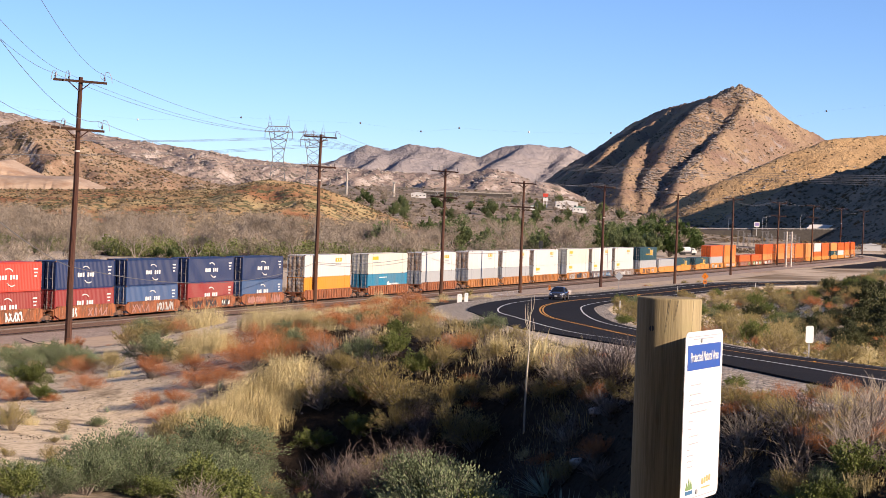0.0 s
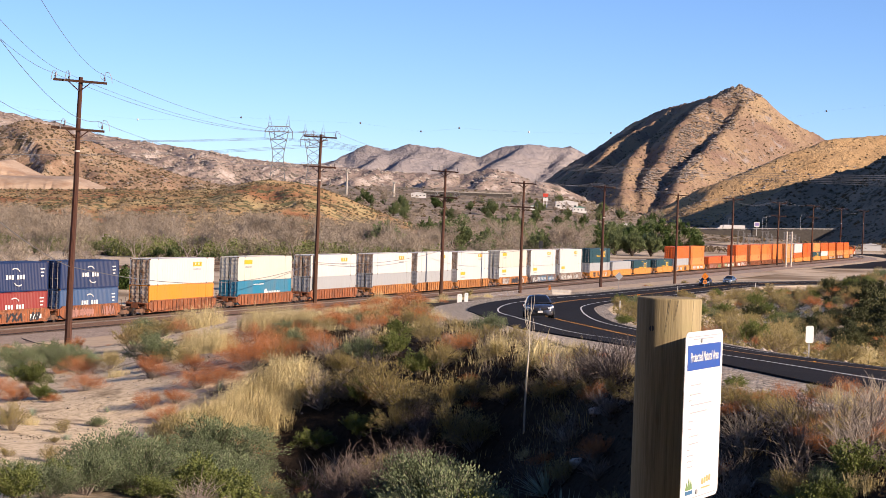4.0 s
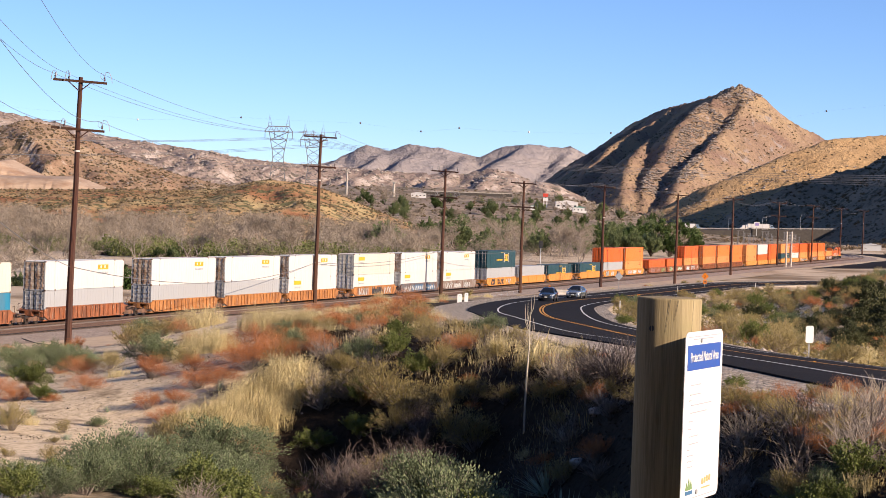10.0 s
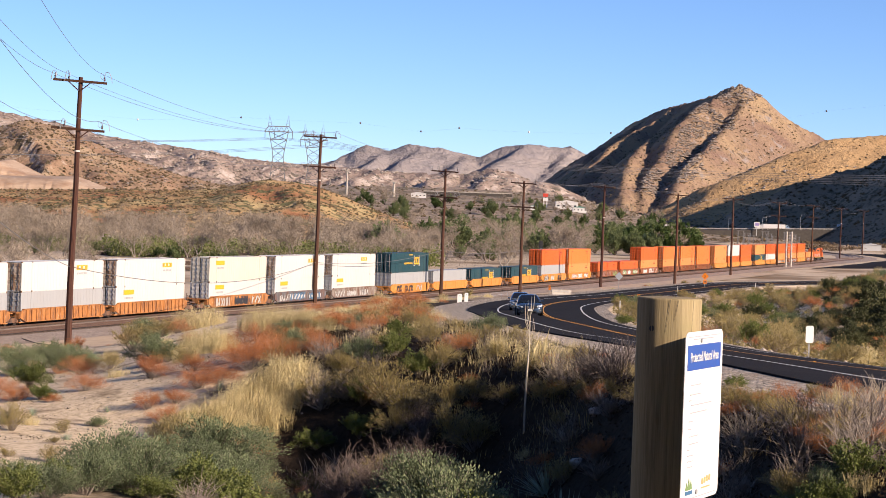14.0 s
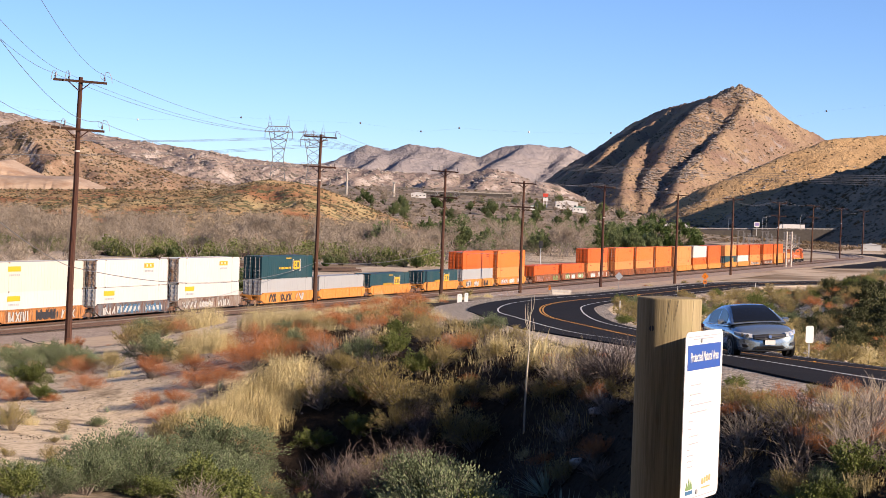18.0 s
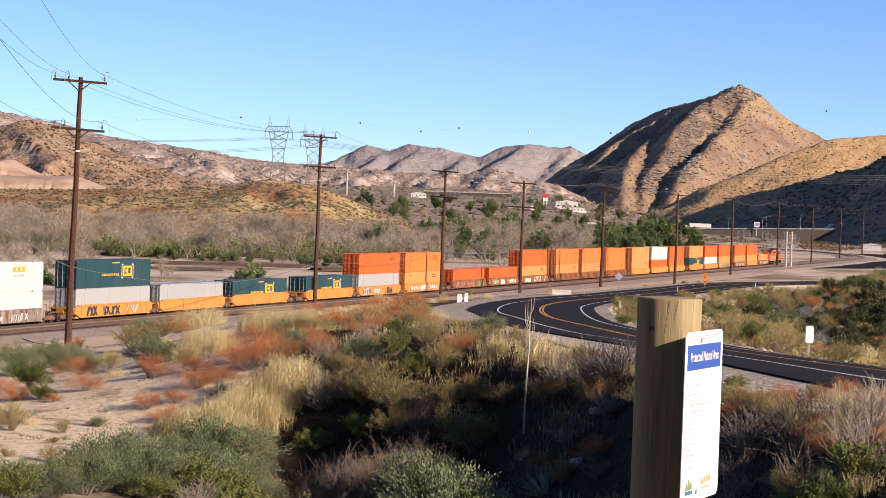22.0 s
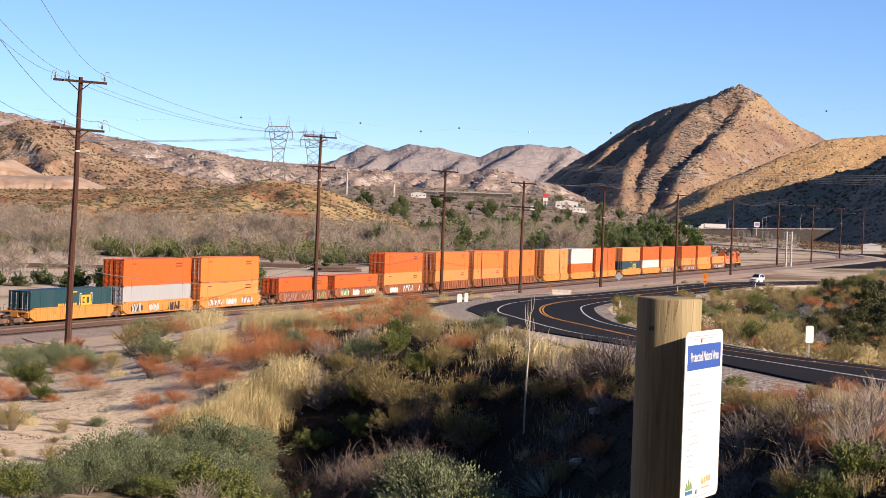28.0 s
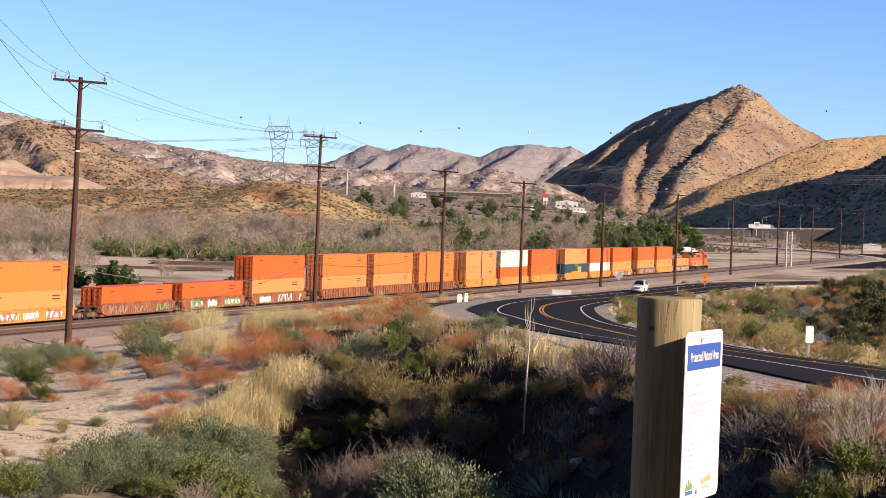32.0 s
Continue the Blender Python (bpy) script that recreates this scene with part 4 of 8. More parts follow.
CONSIST = [
    (-134.7, B_RED, B_DRED, W_RUST, 0, SP1), (-119.9, B_RED, B_DRED, W_RUST, 0, SP1), (-105.0, B_BLUE, B_DRED, W_RUST, 0, (M_whitedecal, M_bluedecal, M_pink)), (-90.1, B_BLUE, B_SLATE, W_RUST, 0, SP1),
    (-75.4, B_BLUE, B_DRED, W_RUST, 0, (M_whitedecal, M_dark)), (-60.8, B_BLUE, B_SLATE, W_RUST, 0, (M_pink, M_silver)),
    (-39.6, B_WHITE, B_AMBER, W_RUST, 1, None), (-16.8, B_CREAM, B_TEAL, W_RUST, 1, None), (5.7, B_WHITE, B_GREY, W_RUST, 1, None),
    (28.3, B_WHITE, B_GREY, W_FADED, 1, None), (47.0, B_WHITE, B_GREY, W_FADED, 1, None), (66.0, B_WHITE, B_WHITE2, W_FADED, 1, None),
    (88.5, B_CREAM, B_WHITE2, W_FADED, 0, SP2), (107.4, B_WHITE, B_WHITE2, W_BLUE, 0, SP4), (126.3, B_WHITE, B_WHITE2, W_GREY, 0, SP2),
    (149.0, B_GREEN, B_GREY, W_OCHRE, 0, (M_dark, M_silver)), (167.6, None, B_GREY, W_OCHRE, 0, None), (186.4, None, B_GREEN, W_OCHRE, 0, None),
    (208.8, None, B_GREEN, W_OCHRE, 0, None), (227.6, B_ORANGE, B_GREY, W_OCHRE, 0, (M_silver, M_dark)), (246.3, B_MID, B_PALE, W_OCHRE, 0, SP1),
    (268.7, None, B_ORANGE, W_RUST, 0, SP3), (287.4, None, B_ORANGE, W_RUST, 0, (M_greendecal, M_greendecal, M_whitedecal)), (306.3, B_ORANGE, B_PALE, W_RUST, 0, (M_whitedecal, M_silver)),
    (328.7, B_MID, B_PALE, W_RUST, 1, None), (347.7, B_MID, B_PALE, W_RUST, 1, None), (366.8, B_MID, B_MID, W_RUST, 1, None),
    (389.3, B_PALE, B_PALE, W_OCHRE, 0, None), (408.1, B_PWHITE, B_ORANGE, W_OCHRE, 0, None), (426.8, B_ORANGE, B_ORANGE, W_OCHRE, 0, None),
    (449.2, B_PALE, B_GREEN, W_OCHRE, 0, None), (468.0, B_ORANGE, B_PWHITE, W_OCHRE, 0, None), (486.7, B_ORANGE, B_PALE, W_OCHRE, 0, SP2),
    (509.0, B_ORANGE, B_PALE, W_RUST, 0, (M_silver,)), (527.8, B_ORANGE, B_PALE, W_OCHRE, 0, None), (546.6, None, B_PALE, W_RUST, 0, (M_silver,))]
LOCO_U = 567.0


def travelled(t):
    """Metres that the train has gone since 9 s; it gathers a little speed at first."""
    return 11.43 * (t - 9.0) + (3.6 * ((9.0 - t) / 9.0) ** 2 if t < 9 else 0.0)


def train_rows(u):
    rows = []
    for k in range(21):
        t = 1.6 * k
        x, y, h = track(u - travelled(t))
        x2, y2, _ = track(u - travelled(t) - 6)
        x3, y3, _ = track(u - travelled(t) + 6)
        ang = math.atan2(y3 - y2, x3 - x2)
        rows.append((t, pose(x, y, 0, 0, 0, math.degrees(ang))))
    return rows


MOVERS = []
for n_car, (u, up, low, car_paint, ribbed, spray) in enumerate(CONSIST):
    short = u < -50
    inner, pitch = (12.5, 14.8) if short else (16.6, 18.8)
    key = (car_paint.name, short, ribbed)
    first = key not in CARS
    tpl = well_car(key, car_paint, inner, pitch, ribbed, ("ribbed " if ribbed else "smooth-sided ") + {"rust_brown_car_paint": "rust-brown", "faded_orange_car_paint": "faded orange", "ochre_car_paint": "ochre yellow", "weathered_car_paint": "weathered grey", "blue_grey_car_paint": "blue-grey"}[car_paint.name] + " steel well car" + (" with sprayed shapes" if spray else ""))
    car = copy_thing(tpl, Matrix())
    tagged(car, ("ribbed " if ribbed else "smooth-sided ") + {"rust_brown_car_paint": "rust-brown", "faded_orange_car_paint": "faded orange", "ochre_car_paint": "ochre yellow", "weathered_car_paint": "weathered grey", "blue_grey_car_paint": "blue-grey"}[car_paint.name] + " steel well car" + (" with sprayed shapes" if spray else ""))
    nxt = CONSIST[n_car + 1][0] - u if n_car + 1 < len(CONSIST) else 20
    prv = u - CONSIST[n_car - 1][0] if n_car else 14.8
    # trucks: shared ones at the joints, own ones at the coupled ends
    truck(car, pitch / 2 + (0.0 if nxt < 20 else 0.35))
    if prv > 20:
        truck(car, -pitch / 2 - 0.35)
    if nxt > 20 and n_car + 1 < len(CONSIST):
        cp = Shape()
        cp.box((pitch / 2 + 1.9, 0, 0.85), (1.2, 0.28, 0.3), M_steel)
        cp.box((pitch / 2 + 1.0, 0, 1.05), (1.2, 2.3, 0.12), M_steel)
        part("coupler", cp, M_steel, car)
    if spray:
        tagged(part("sprayed_paint", graffiti(n_car, spray, inner), spray[0], car, "faded sprayed paint"), kind="stuff")
    MOVERS.append((car, u))
    for lvl, spec in ((0, low), (1, up)):
        if spec:
            tplc = container(*spec)
            c = copy_thing(tplc, Matrix())
            z0 = 0.38 + lvl * 2.86
            for o in c.children:
                o.location.z += z0
            # the shell's own mesh sits at its height above the rail
            if (spec[0], lvl) not in STOCK:
                me = tplc.data.copy()
                me.transform(Matrix.Translation((0, 0, z0)))
                STOCK[(spec[0], lvl)] = me
            c.data = STOCK[(spec[0], lvl)]
            MOVERS.append((c, u))
for ob in list(CARS.values()) + [o for k, o in STOCK.items() if isinstance(k, str)]:
    for o in [*ob.children_recursive, ob]:
        bpy.data.objects.remove(o)

# ---- locomotive at the rear ----
M_loco = paint("loco_orange", (0.62, 0.13, 0.02), 0.3)
M_black = surf("sooty_black_paint", (0.015, 0.014, 0.014), (0.05, 0.045, 0.04), 4, 0.6)
M_glass = plain("dark_cab_glass", (0.012, 0.014, 0.018), 0.05)
M_glass.node_tree.nodes["Principled BSDF"].inputs["Specular IOR Level"].default_value = 0.3


def locomotive():
    """Six-axle diesel, cab at the far end; length along x."""
    fr = Shape()
    fr.box((0, 0, 1.25), (21.6, 3.0, 0.3), M_black)
    fr.box((0, 0, 0.75), (6.0, 2.6, 0.75), M_black)
    ob = thing("locomotive", fr, M_black, "orange and black diesel locomotive at the train's rear", "locomotive")
    hood = Shape()
    hood.loft([[(x, -0.95, 1.4), (x, -0.95, 3.9), (x, -0.6, 4.35), (x, 0.6, 4.35), (x, 0.95, 3.9), (x, 0.95, 1.4)] for x in (-10.0, 5.6)], M_loco)
    part("hood", hood, M_loco, ob)
    band = Shape()
    for side in (-1, 1):
        for x in np.arange(-9.3, 5.2, 1.3):
            band.box((x, side * 0.97, 2.5), (1.15, 0.05, 1.7), M_loco)
        band.box((-6.5, side * 0.99, 3.6), (3.5, 0.06, 0.6), M_black)
        band.box((0.5, side * 0.99, 3.6), (4.5, 0.06, 0.5), M_black)
    part("hood_doors", band, M_loco, ob)
    rad = Shape()
    rad.box((-7.6, 0, 4.2), (4.6, 2.9, 0.45), M_black)
    rad.box((0.5, 0, 4.5), (1.4, 0.9, 0.35), M_black)
    rad.box((3.5, 0, 4.45), (1.6, 1.2, 0.25), M_black)
    part("radiator", rad, M_black, ob)
    cab = Shape()
    cab.loft([[(x, -1.5, 1.4), (x, -1.5, 3.9), (x, -1.1, 4.5), (x, 1.1, 4.5), (x, 1.5, 3.9), (x, 1.5, 1.4)] for x in (5.7, 8.3)], M_loco)
    cab.loft([[(x, -1.4, 1.4), (x, -1.4, z - 0.3), (x, -0.9, z), (x, 0.9, z), (x, 1.4, z - 0.3), (x, 1.4, 1.4)] for x, z in ((8.3, 3.3), (9.9, 2.9))], M_loco)
    co = part("cab", cab, M_loco, ob)
    win = Shape()
    for side in (-1, 1):
        for x in (6.4, 7.5):
            win.box((x, side * 1.51, 3.5), (0.8, 0.04, 0.7), M_glass)
    for y in (-0.7, 0.7):
        win.box((8.32, y, 3.75), (0.04, 1.0, 0.6), M_glass)
    part("window", win, M_glass, co, "dark cab windows")
    rail_ = Shape()
    for side in (-1, 1):
        for x in np.arange(-10.4, 5.5, 1.6):
            rail_.tube((x, side * 1.45, 1.4), (x, side * 1.45, 2.4), 0.03, n=5, m=M_whitedecal)
        rail_.tube((-10.5, side * 1.45, 2.4), (5.6, side * 1.45, 2.4), 0.03, n=5, m=M_whitedecal)
        rail_.box((0, side * 1.5, 1.32), (21.4, 0.04, 0.12), M_yellow)
    part("handrail", rail_, M_whitedecal, ob)
    for e in (-1, 1):
        pl = Shape()
        pl.box((e * 10.9, 0, 0.85), (0.2, 2.8, 1.0), M_black)
        pl.box((e * 11.3, 0, 0.85), (0.8, 0.3, 0.3), M_steel)
        part("pilot", pl, M_black, ob)
        bogie = Shape()
        for side in (-1, 1):
            bogie.box((e * 6.7, side * 1.1, 0.62), (4.6, 0.18, 0.3), M_black)
            for dx in (-1.8, 0, 1.8):
                bogie.box((e * 6.7 + dx, side * 1.15, 0.5), (0.4, 0.2, 0.4), M_black)
        bo = part("bogie", bogie, M_black, ob)
        for dx in (-1.8, 0, 1.8):
            for side in (-1, 1):
                w = part("wheel", WHEEL, M_wheel, bo)
                w.matrix_parent_inverse = Matrix.Translation((e * 6.7 + dx, side * 0.8, 0.42)) @ (Matrix.Rotation(math.pi, 4, 'Z') if side > 0 else Matrix())
                w["turn"] = -1 if side > 0 else 1
                wheels.append(w)
    return ob


MOVERS.append((locomotive(), LOCO_U))
# ---- utility poles and wires ----
M_pole = surf("creosoted_pole_wood", (0.036, 0.012, 0.007), (0.115, 0.042, 0.022), 14, 0.85, (0.08, 0.042, 0.027), 0.8, 0.5, 0.01, per_object=0.3, streak=0.08)
M_wire = plain("weathered_wire", (0.16, 0.16, 0.17), 0.6)
M_jumper = plain("grey_jumper_wire", (0.3, 0.31, 0.33), 0.5)
M_insul = plain("brown_porcelain", (0.12, 0.08, 0.07), 0.3)
M_galv = surf("galvanised_steel", (0.42, 0.43, 0.44), (0.56, 0.57, 0.58), 6, 0.55, metal=0.4)
POLES = [(-30.3, 160.8, 22.3, 2), (-16.6, 259.5, 22.0, 2), (-0.1, 300.3, 18.9, 2), (12.8, 323.7, 17.9, 2), (29.6, 368.3, 18.4, 1), (47.0, 399.3, 17.8, 1), (70.2, 481.7, 18.4, 1), (100.4, 594.3, 19.0, 2), (123.9, 665.1, 19.2, 2), (153.0, 762.8, 19.4, 1), (191.9, 905.8, 20.0, 1)]
ARM = 2.25


def utility_pole(x, y, top, arms, heading, arm=ARM):
    base = land(x, y) - 0.3
    sh = Shape()
    n = 8
    hs = np.linspace(0, top - base, 9)
    rings = []
    for h in hs:
        r = 0.31 - 0.13 * h / (top - base)
        rings.append([(r * math.cos(2 * math.pi * i / n) + 0.03 * math.sin(h * 0.5 + x), r * math.sin(2 * math.pi * i / n), h) for i in range(n)])
    sh.loft(rings, M_pole)
    ob = thing("utility_pole", sh, M_pole, "weathered brown wooden utility pole with crossarms", "utility pole", "poles beside the railway", at=pose(x, y, base, 0, 1.15 if abs(y - 160.8) < 1 else 0.25, -math.degrees(heading)), smooth=False)
    for k in range(arms):
        z = top - base - 0.35 - 3.9 * k
        a = Shape()
        a.box((0, -0.2, z), (2 * arm, 0.15, 0.2), M_pole, rot=Matrix.Rotation(0.035, 3, 'Y'))
        ao = part("crossarm", a, M_pole, ob)
        br = Shape()
        for s in (-1, 1):
            br.box((s * 0.5, -0.2, z - 0.42), (1.25, 0.04, 0.08), M_pole, rot=Matrix.Rotation(-s * 0.68, 3, 'Y'))
        part("brace", br, M_pole, ao)
        for o in ((-arm + 0.15, -arm * 0.42, arm - 0.2) if k == 0 else (-arm * 0.5, arm - 0.2)):
            ins = Shape()
            for q in range(3):
                ins.tube((o, -0.2, z + 0.12 + q * 0.1), (o, -0.2, z + 0.2 + q * 0.1), 0.1, 0.06, 8, M_insul)
            ins.tube((o, -0.2, z + 0.06), (o, -0.2, z + 0.5), 0.025, n=5, m=M_insul)
            sd = 1 if o > 0 else -0.4
            if y > 350:
                part("insulator", ins, M_insul, ao)
                continue
            ins.path([(o, -0.2, z + 0.45), (o + 0.1 * sd, -0.25, z + 0.82), (o + 0.42 * sd, -0.3, z + 0.78), (o + 0.62 * sd, -0.35, z + 0.4), (o + 0.72 * sd, -0.4, z - 0.05)], 0.03, 4, M_jumper)
            ins.path([(o, -0.2, z + 0.5), (o - 0.25 * sd, -0.3, z + 0.72), (o - 0.32 * sd, -0.35, z + 0.35), (o - 0.1 * sd, -0.3, z + 0.2)], 0.025, 4, M_jumper)
            part("insulator", ins, M_insul, ao)
    band = Shape()
    zb = (top - base) - 6.0
    band.disc((0, 0, zb), (0, 0, 1), 0.22, 0.12, 8, M_whitedecal)
    part("band", band, M_whitedecal, ob)
    return ob


heads = []
for i, (x, y, top, arms) in enumerate(POLES):
    a = POLES[max(i - 1, 0)]
    b = POLES[min(i + 1, len(POLES) - 1)]
    heads.append(math.atan2(b[0] - a[0], b[1] - a[1]))
for (x, y, top, arms), h in zip(POLES, heads):
    utility_pole(x, y, top, arms, h)
NEAR_POLE = (-12.5, 24.0, 25.5, 2)
utility_pole(*NEAR_POLE, 0.1)


def arm_point(i, o, level):
    x, y, top, arms = POLES[i] if i >= 0 else NEAR_POLE
    h = heads[i] if i >= 0 else 0.1
    return Vector((x + o * math.cos(h), y - o * math.sin(h), top - 0.05 - 3.9 * level))


def wire(name, a, b, sag, r, label="thin overhead power wire"):
    a, b = Vector(a), Vector(b)
    n = 18
    pts = [a.lerp(b, k / n) - Vector((0, 0, 4 * sag * (k / n) * (1 - k / n))) for k in range(n + 1)]
    sh = Shape()
    sh.path(pts, r, 4, M_wire)
    return thing(name, sh, M_wire, label, "wire", "overhead wires")


for i in range(-1, len(POLES) - 1):
    span = (arm_point(i, 0, 0) - arm_point(i + 1, 0, 0)).length
    for o in (-ARM + 0.15, -ARM * 0.42, ARM - 0.2):
        wire("power_wire", arm_point(i, o, 0) + Vector((0, 0, 0.4)), arm_point(i + 1, o, 0) + Vector((0, 0, 0.4)), span * 0.016, 0.016 if i < 2 else 0.013)
    if i < 3:
        for o in (-ARM * 0.5, ARM - 0.2):
            wire("power_wire", arm_point(i, o, 1) + Vector((0, 0, 0.4)), arm_point(i + 1, o, 1) + Vector((0, 0, 0.4)), span * 0.018, 0.016)
PHONE = [(-12.5, 24.0, 18.7), (-30.3, 160.8, 6.9), (-16.6, 259.5, 5.2), (-0.1, 300.3, 6.6), (12.8, 323.7, 6.6)]
for a, b in zip(PHONE, PHONE[1:]):
    d = (Vector(a) - Vector(b)).length
    wire("telephone_cable", a, b, d * 0.008 if a[1] < 100 else d * 0.02, 0.03, "sagging dark telephone cable")

# loose cable on the access road
sh = Shape()
sh.path([(-40.1, 185.0, max(land(-40.1, 185.0), -0.45) + 0.06), (-37.8, 178.8, max(land(-37.8, 178.8), -0.45) + 0.06), (-35.5, 173.8, max(land(-35.5, 173.8), -0.45) + 0.06), (-31.3, 168.7, max(land(-31.3, 168.7), -0.45) + 0.06), (-29.2, 167.0, max(land(-29.2, 167.0), -0.45) + 0.06), (-27.4, 166.5, max(land(-27.4, 166.5), -0.45) + 0.06)], 0.045, 5, M_dark)
thing("ground_cable", sh, M_dark, "loose black cable lying on the dirt", "cable")

# ---- high-voltage towers ----


M_towersteel = plain("grey_tower_steel", (0.17, 0.175, 0.185), 0.6, 0.0)


def lattice_tower(x, y, base, top, turn, wide):
    """A waisted tower: four splayed legs, a narrow waist, a V-shaped head with a beam and two peaks."""
    sh = Shape()
    h = top - base
    lv = [0, 0.13, 0.25, 0.37, 0.5, 0.63, 0.75]
    ws = [wide * k for k in (0.4, 0.36, 0.31, 0.27, 0.33, 0.42, 0.5)]
    r = 0.2
    for (z0, w0), (z1, w1) in zip(zip(lv, ws), zip(lv[1:], ws[1:])):
        c0 = [(sx * w0, sy * w0 * 0.5, z0 * h) for sx, sy in ((-1, -1), (1, -1), (1, 1), (-1, 1))]
        c1 = [(sx * w1, sy * w1 * 0.5, z1 * h) for sx, sy in ((-1, -1), (1, -1), (1, 1), (-1, 1))]
        for k in range(4):
            sh.tube(c0[k], c1[k], r, n=4)
            sh.tube(c0[k], c1[(k + 1) % 4], r * 0.6, n=4)
            sh.tube(c0[(k + 1) % 4], c1[k], r * 0.6, n=4)
            sh.tube(c1[k], c1[(k + 1) % 4], r * 0.6, n=4)
    ob = thing("transmission_tower", sh, M_towersteel, "grey steel lattice high-voltage transmission tower", "transmission tower", "high-voltage towers", at=pose(x, y, base, 0, 0, turn))
    beam = Shape()
    zb, zt = 0.75 * h, 0.83 * h
    L = wide * 0.74
    for sy in (-0.7, 0.7):
        beam.tube((-L, sy, zb), (L, sy, zb), r * 1.3, n=4)
        beam.tube((-L * 0.72, sy, zt), (L * 0.72, sy, zt), r * 1.3, n=4)
        for s in (-1, 1):
            beam.tube((s * L, sy, zb), (s * L * 0.72, sy, zt), r, n=4)
        for k in range(8):
            xa, xb = -L * 0.72 + k * L * 0.18, -L * 0.72 + (k + 1) * L * 0.18
            beam.tube((xa, sy, zt if k % 2 else zb), (xb, sy, zb if k % 2 else zt), r * 0.7, n=4)
    part("crossbeam", beam, M_towersteel, ob)
    for s in (-1, 1):
        hn = Shape()
        for dx, dy in ((-0.9, -0.5), (0.9, -0.5), (0.9, 0.5), (-0.9, 0.5)):
            hn.tube((s * wide * 0.46 + dx, dy, zt), (s * wide * 0.5, 0, h), r * 0.8, 0.04, 4)
        for q in (0.3, 0.6):
            hn.tube((s * wide * 0.46 - 0.9 * (1 - q), -0.5 * (1 - q), zt + (h - zt) * q), (s * wide * 0.46 + 0.9 * (1 - q), -0.5 * (1 - q), zt + (h - zt) * q), r * 0.5, n=4)
        part("peak", hn, M_towersteel, ob)
        for q in (0.96, 0.3):
            st = Shape()
            st.tube((s * L * q, 0, zb), (s * L * q, 0, zb - h * 0.1), 0.13, n=5)
            part("insulator_string", st, M_insul, ob)
    return ob


lattice_tower(-79.0, 930.0, 24.0, 55.3, 4, 9.0)
lattice_tower(-64.4, 960.0, 22.0, 52.9, 4, 9.0)
for o in (-6.4, 0, 6.4):
    wire("high_voltage_line", (-79.0 + o, 930, 44.5), (-420 + o, 760, 58), 12, 0.06, "distant sagging high-voltage line")
    wire("high_voltage_line", (-64.4 + o, 960, 42.5), (-420 + o, 800, 44), 12, 0.06, "distant sagging high-voltage line")
    wire("high_voltage_line", (-79.0 + o, 930, 44.5), (640, 1000 + o * 4, 82 + o * 0.5), 24, 0.05, "distant sagging high-voltage line")
    wire("high_voltage_line", (-64.4 + o, 960, 42.5), (640, 1000 + o * 4, 70 + o * 0.5), 20, 0.05, "distant sagging high-voltage line")
M_ball = plain("dark_marker_ball", (0.12, 0.1, 0.1), 0.6)

# ---- wooden post with the notice board ----
def post_wood():
    """Sawn pine: fine upright grain, darker streaks, a greenish cast from the treatment."""
    m, nt, bs = base_mat("pressure_treated_pine")
    v = coords(nt)
    mp = nt.nodes.new("ShaderNodeMapping")
    mp.inputs["Scale"].default_value = (1, 1, 0.035)
    nt.links.new(v, mp.inputs[0])
    fine = noise_tex(nt, mp.outputs[0], 190, 4, 0.7)
    streak = noise_tex(nt, mp.outputs[0], 46, 5, 0.7, 0.3)
    col = ramp(nt, fine, [(0.3, (0.23, 0.18, 0.095)), (0.65, (0.32, 0.26, 0.15))])
    col = blend(nt, ramp(nt, streak, [(0.5, (0, 0, 0)), (0.68, (0.6, 0.6, 0.6))]), col, (0.075, 0.056, 0.032))
    blotch = noise_tex(nt, v, 14, 4, 0.6)
    col = blend(nt, ramp(nt, blotch, [(0.5, (0, 0, 0)), (0.75, (0.5, 0.5, 0.5))]), col, (0.24, 0.215, 0.105))
    nt.links.new(col, bs.inputs["Base Color"])
    bs.inputs["Roughness"].default_value = 0.85
    bs.inputs["Specular IOR Level"].default_value = 0.2
    bump(nt, bs, math_node(nt, 'ADD', fine, streak), 0.3, 0.003)
    return m


M_post = post_wood()
M_signwhite = surf("white_enamel_sheet", (0.78, 0.78, 0.77), (0.82, 0.82, 0.81), 8, 0.35, bumps=0.02)
M_signblue = plain("blue_sign_ink", (0.03, 0.1, 0.42), 0.4)
M_ink = plain("grey_sign_ink", (0.42, 0.43, 0.46), 0.8)
M_peach = plain("orange_sign_ink", (0.8, 0.42, 0.16), 0.5)
px_, py_ = 0.6215, 5.375
pb = land(px_, py_) - 0.4
sh = Shape()
rings = []
n = 28
for h, r in ((pb, 0.0885), (11.3, 0.088), (11.7, 0.0875), (12.0, 0.0872), (12.144, 0.087), (12.149, 0.0855), (12.15, 0.08)):
    rings.append([((r + 0.0012 * math.sin(5 * i)) * math.cos(2 * math.pi * i / n), (r + 0.0012 * math.sin(5 * i)) * math.sin(2 * math.pi * i / n), h - pb) for i in range(n)])
sh.loft(rings, M_post)
post = thing("wooden_post", sh, M_post, "round treated pine post with a cracked top", "post", at=pose(px_, py_, pb), smooth=True)
crack = Shape()
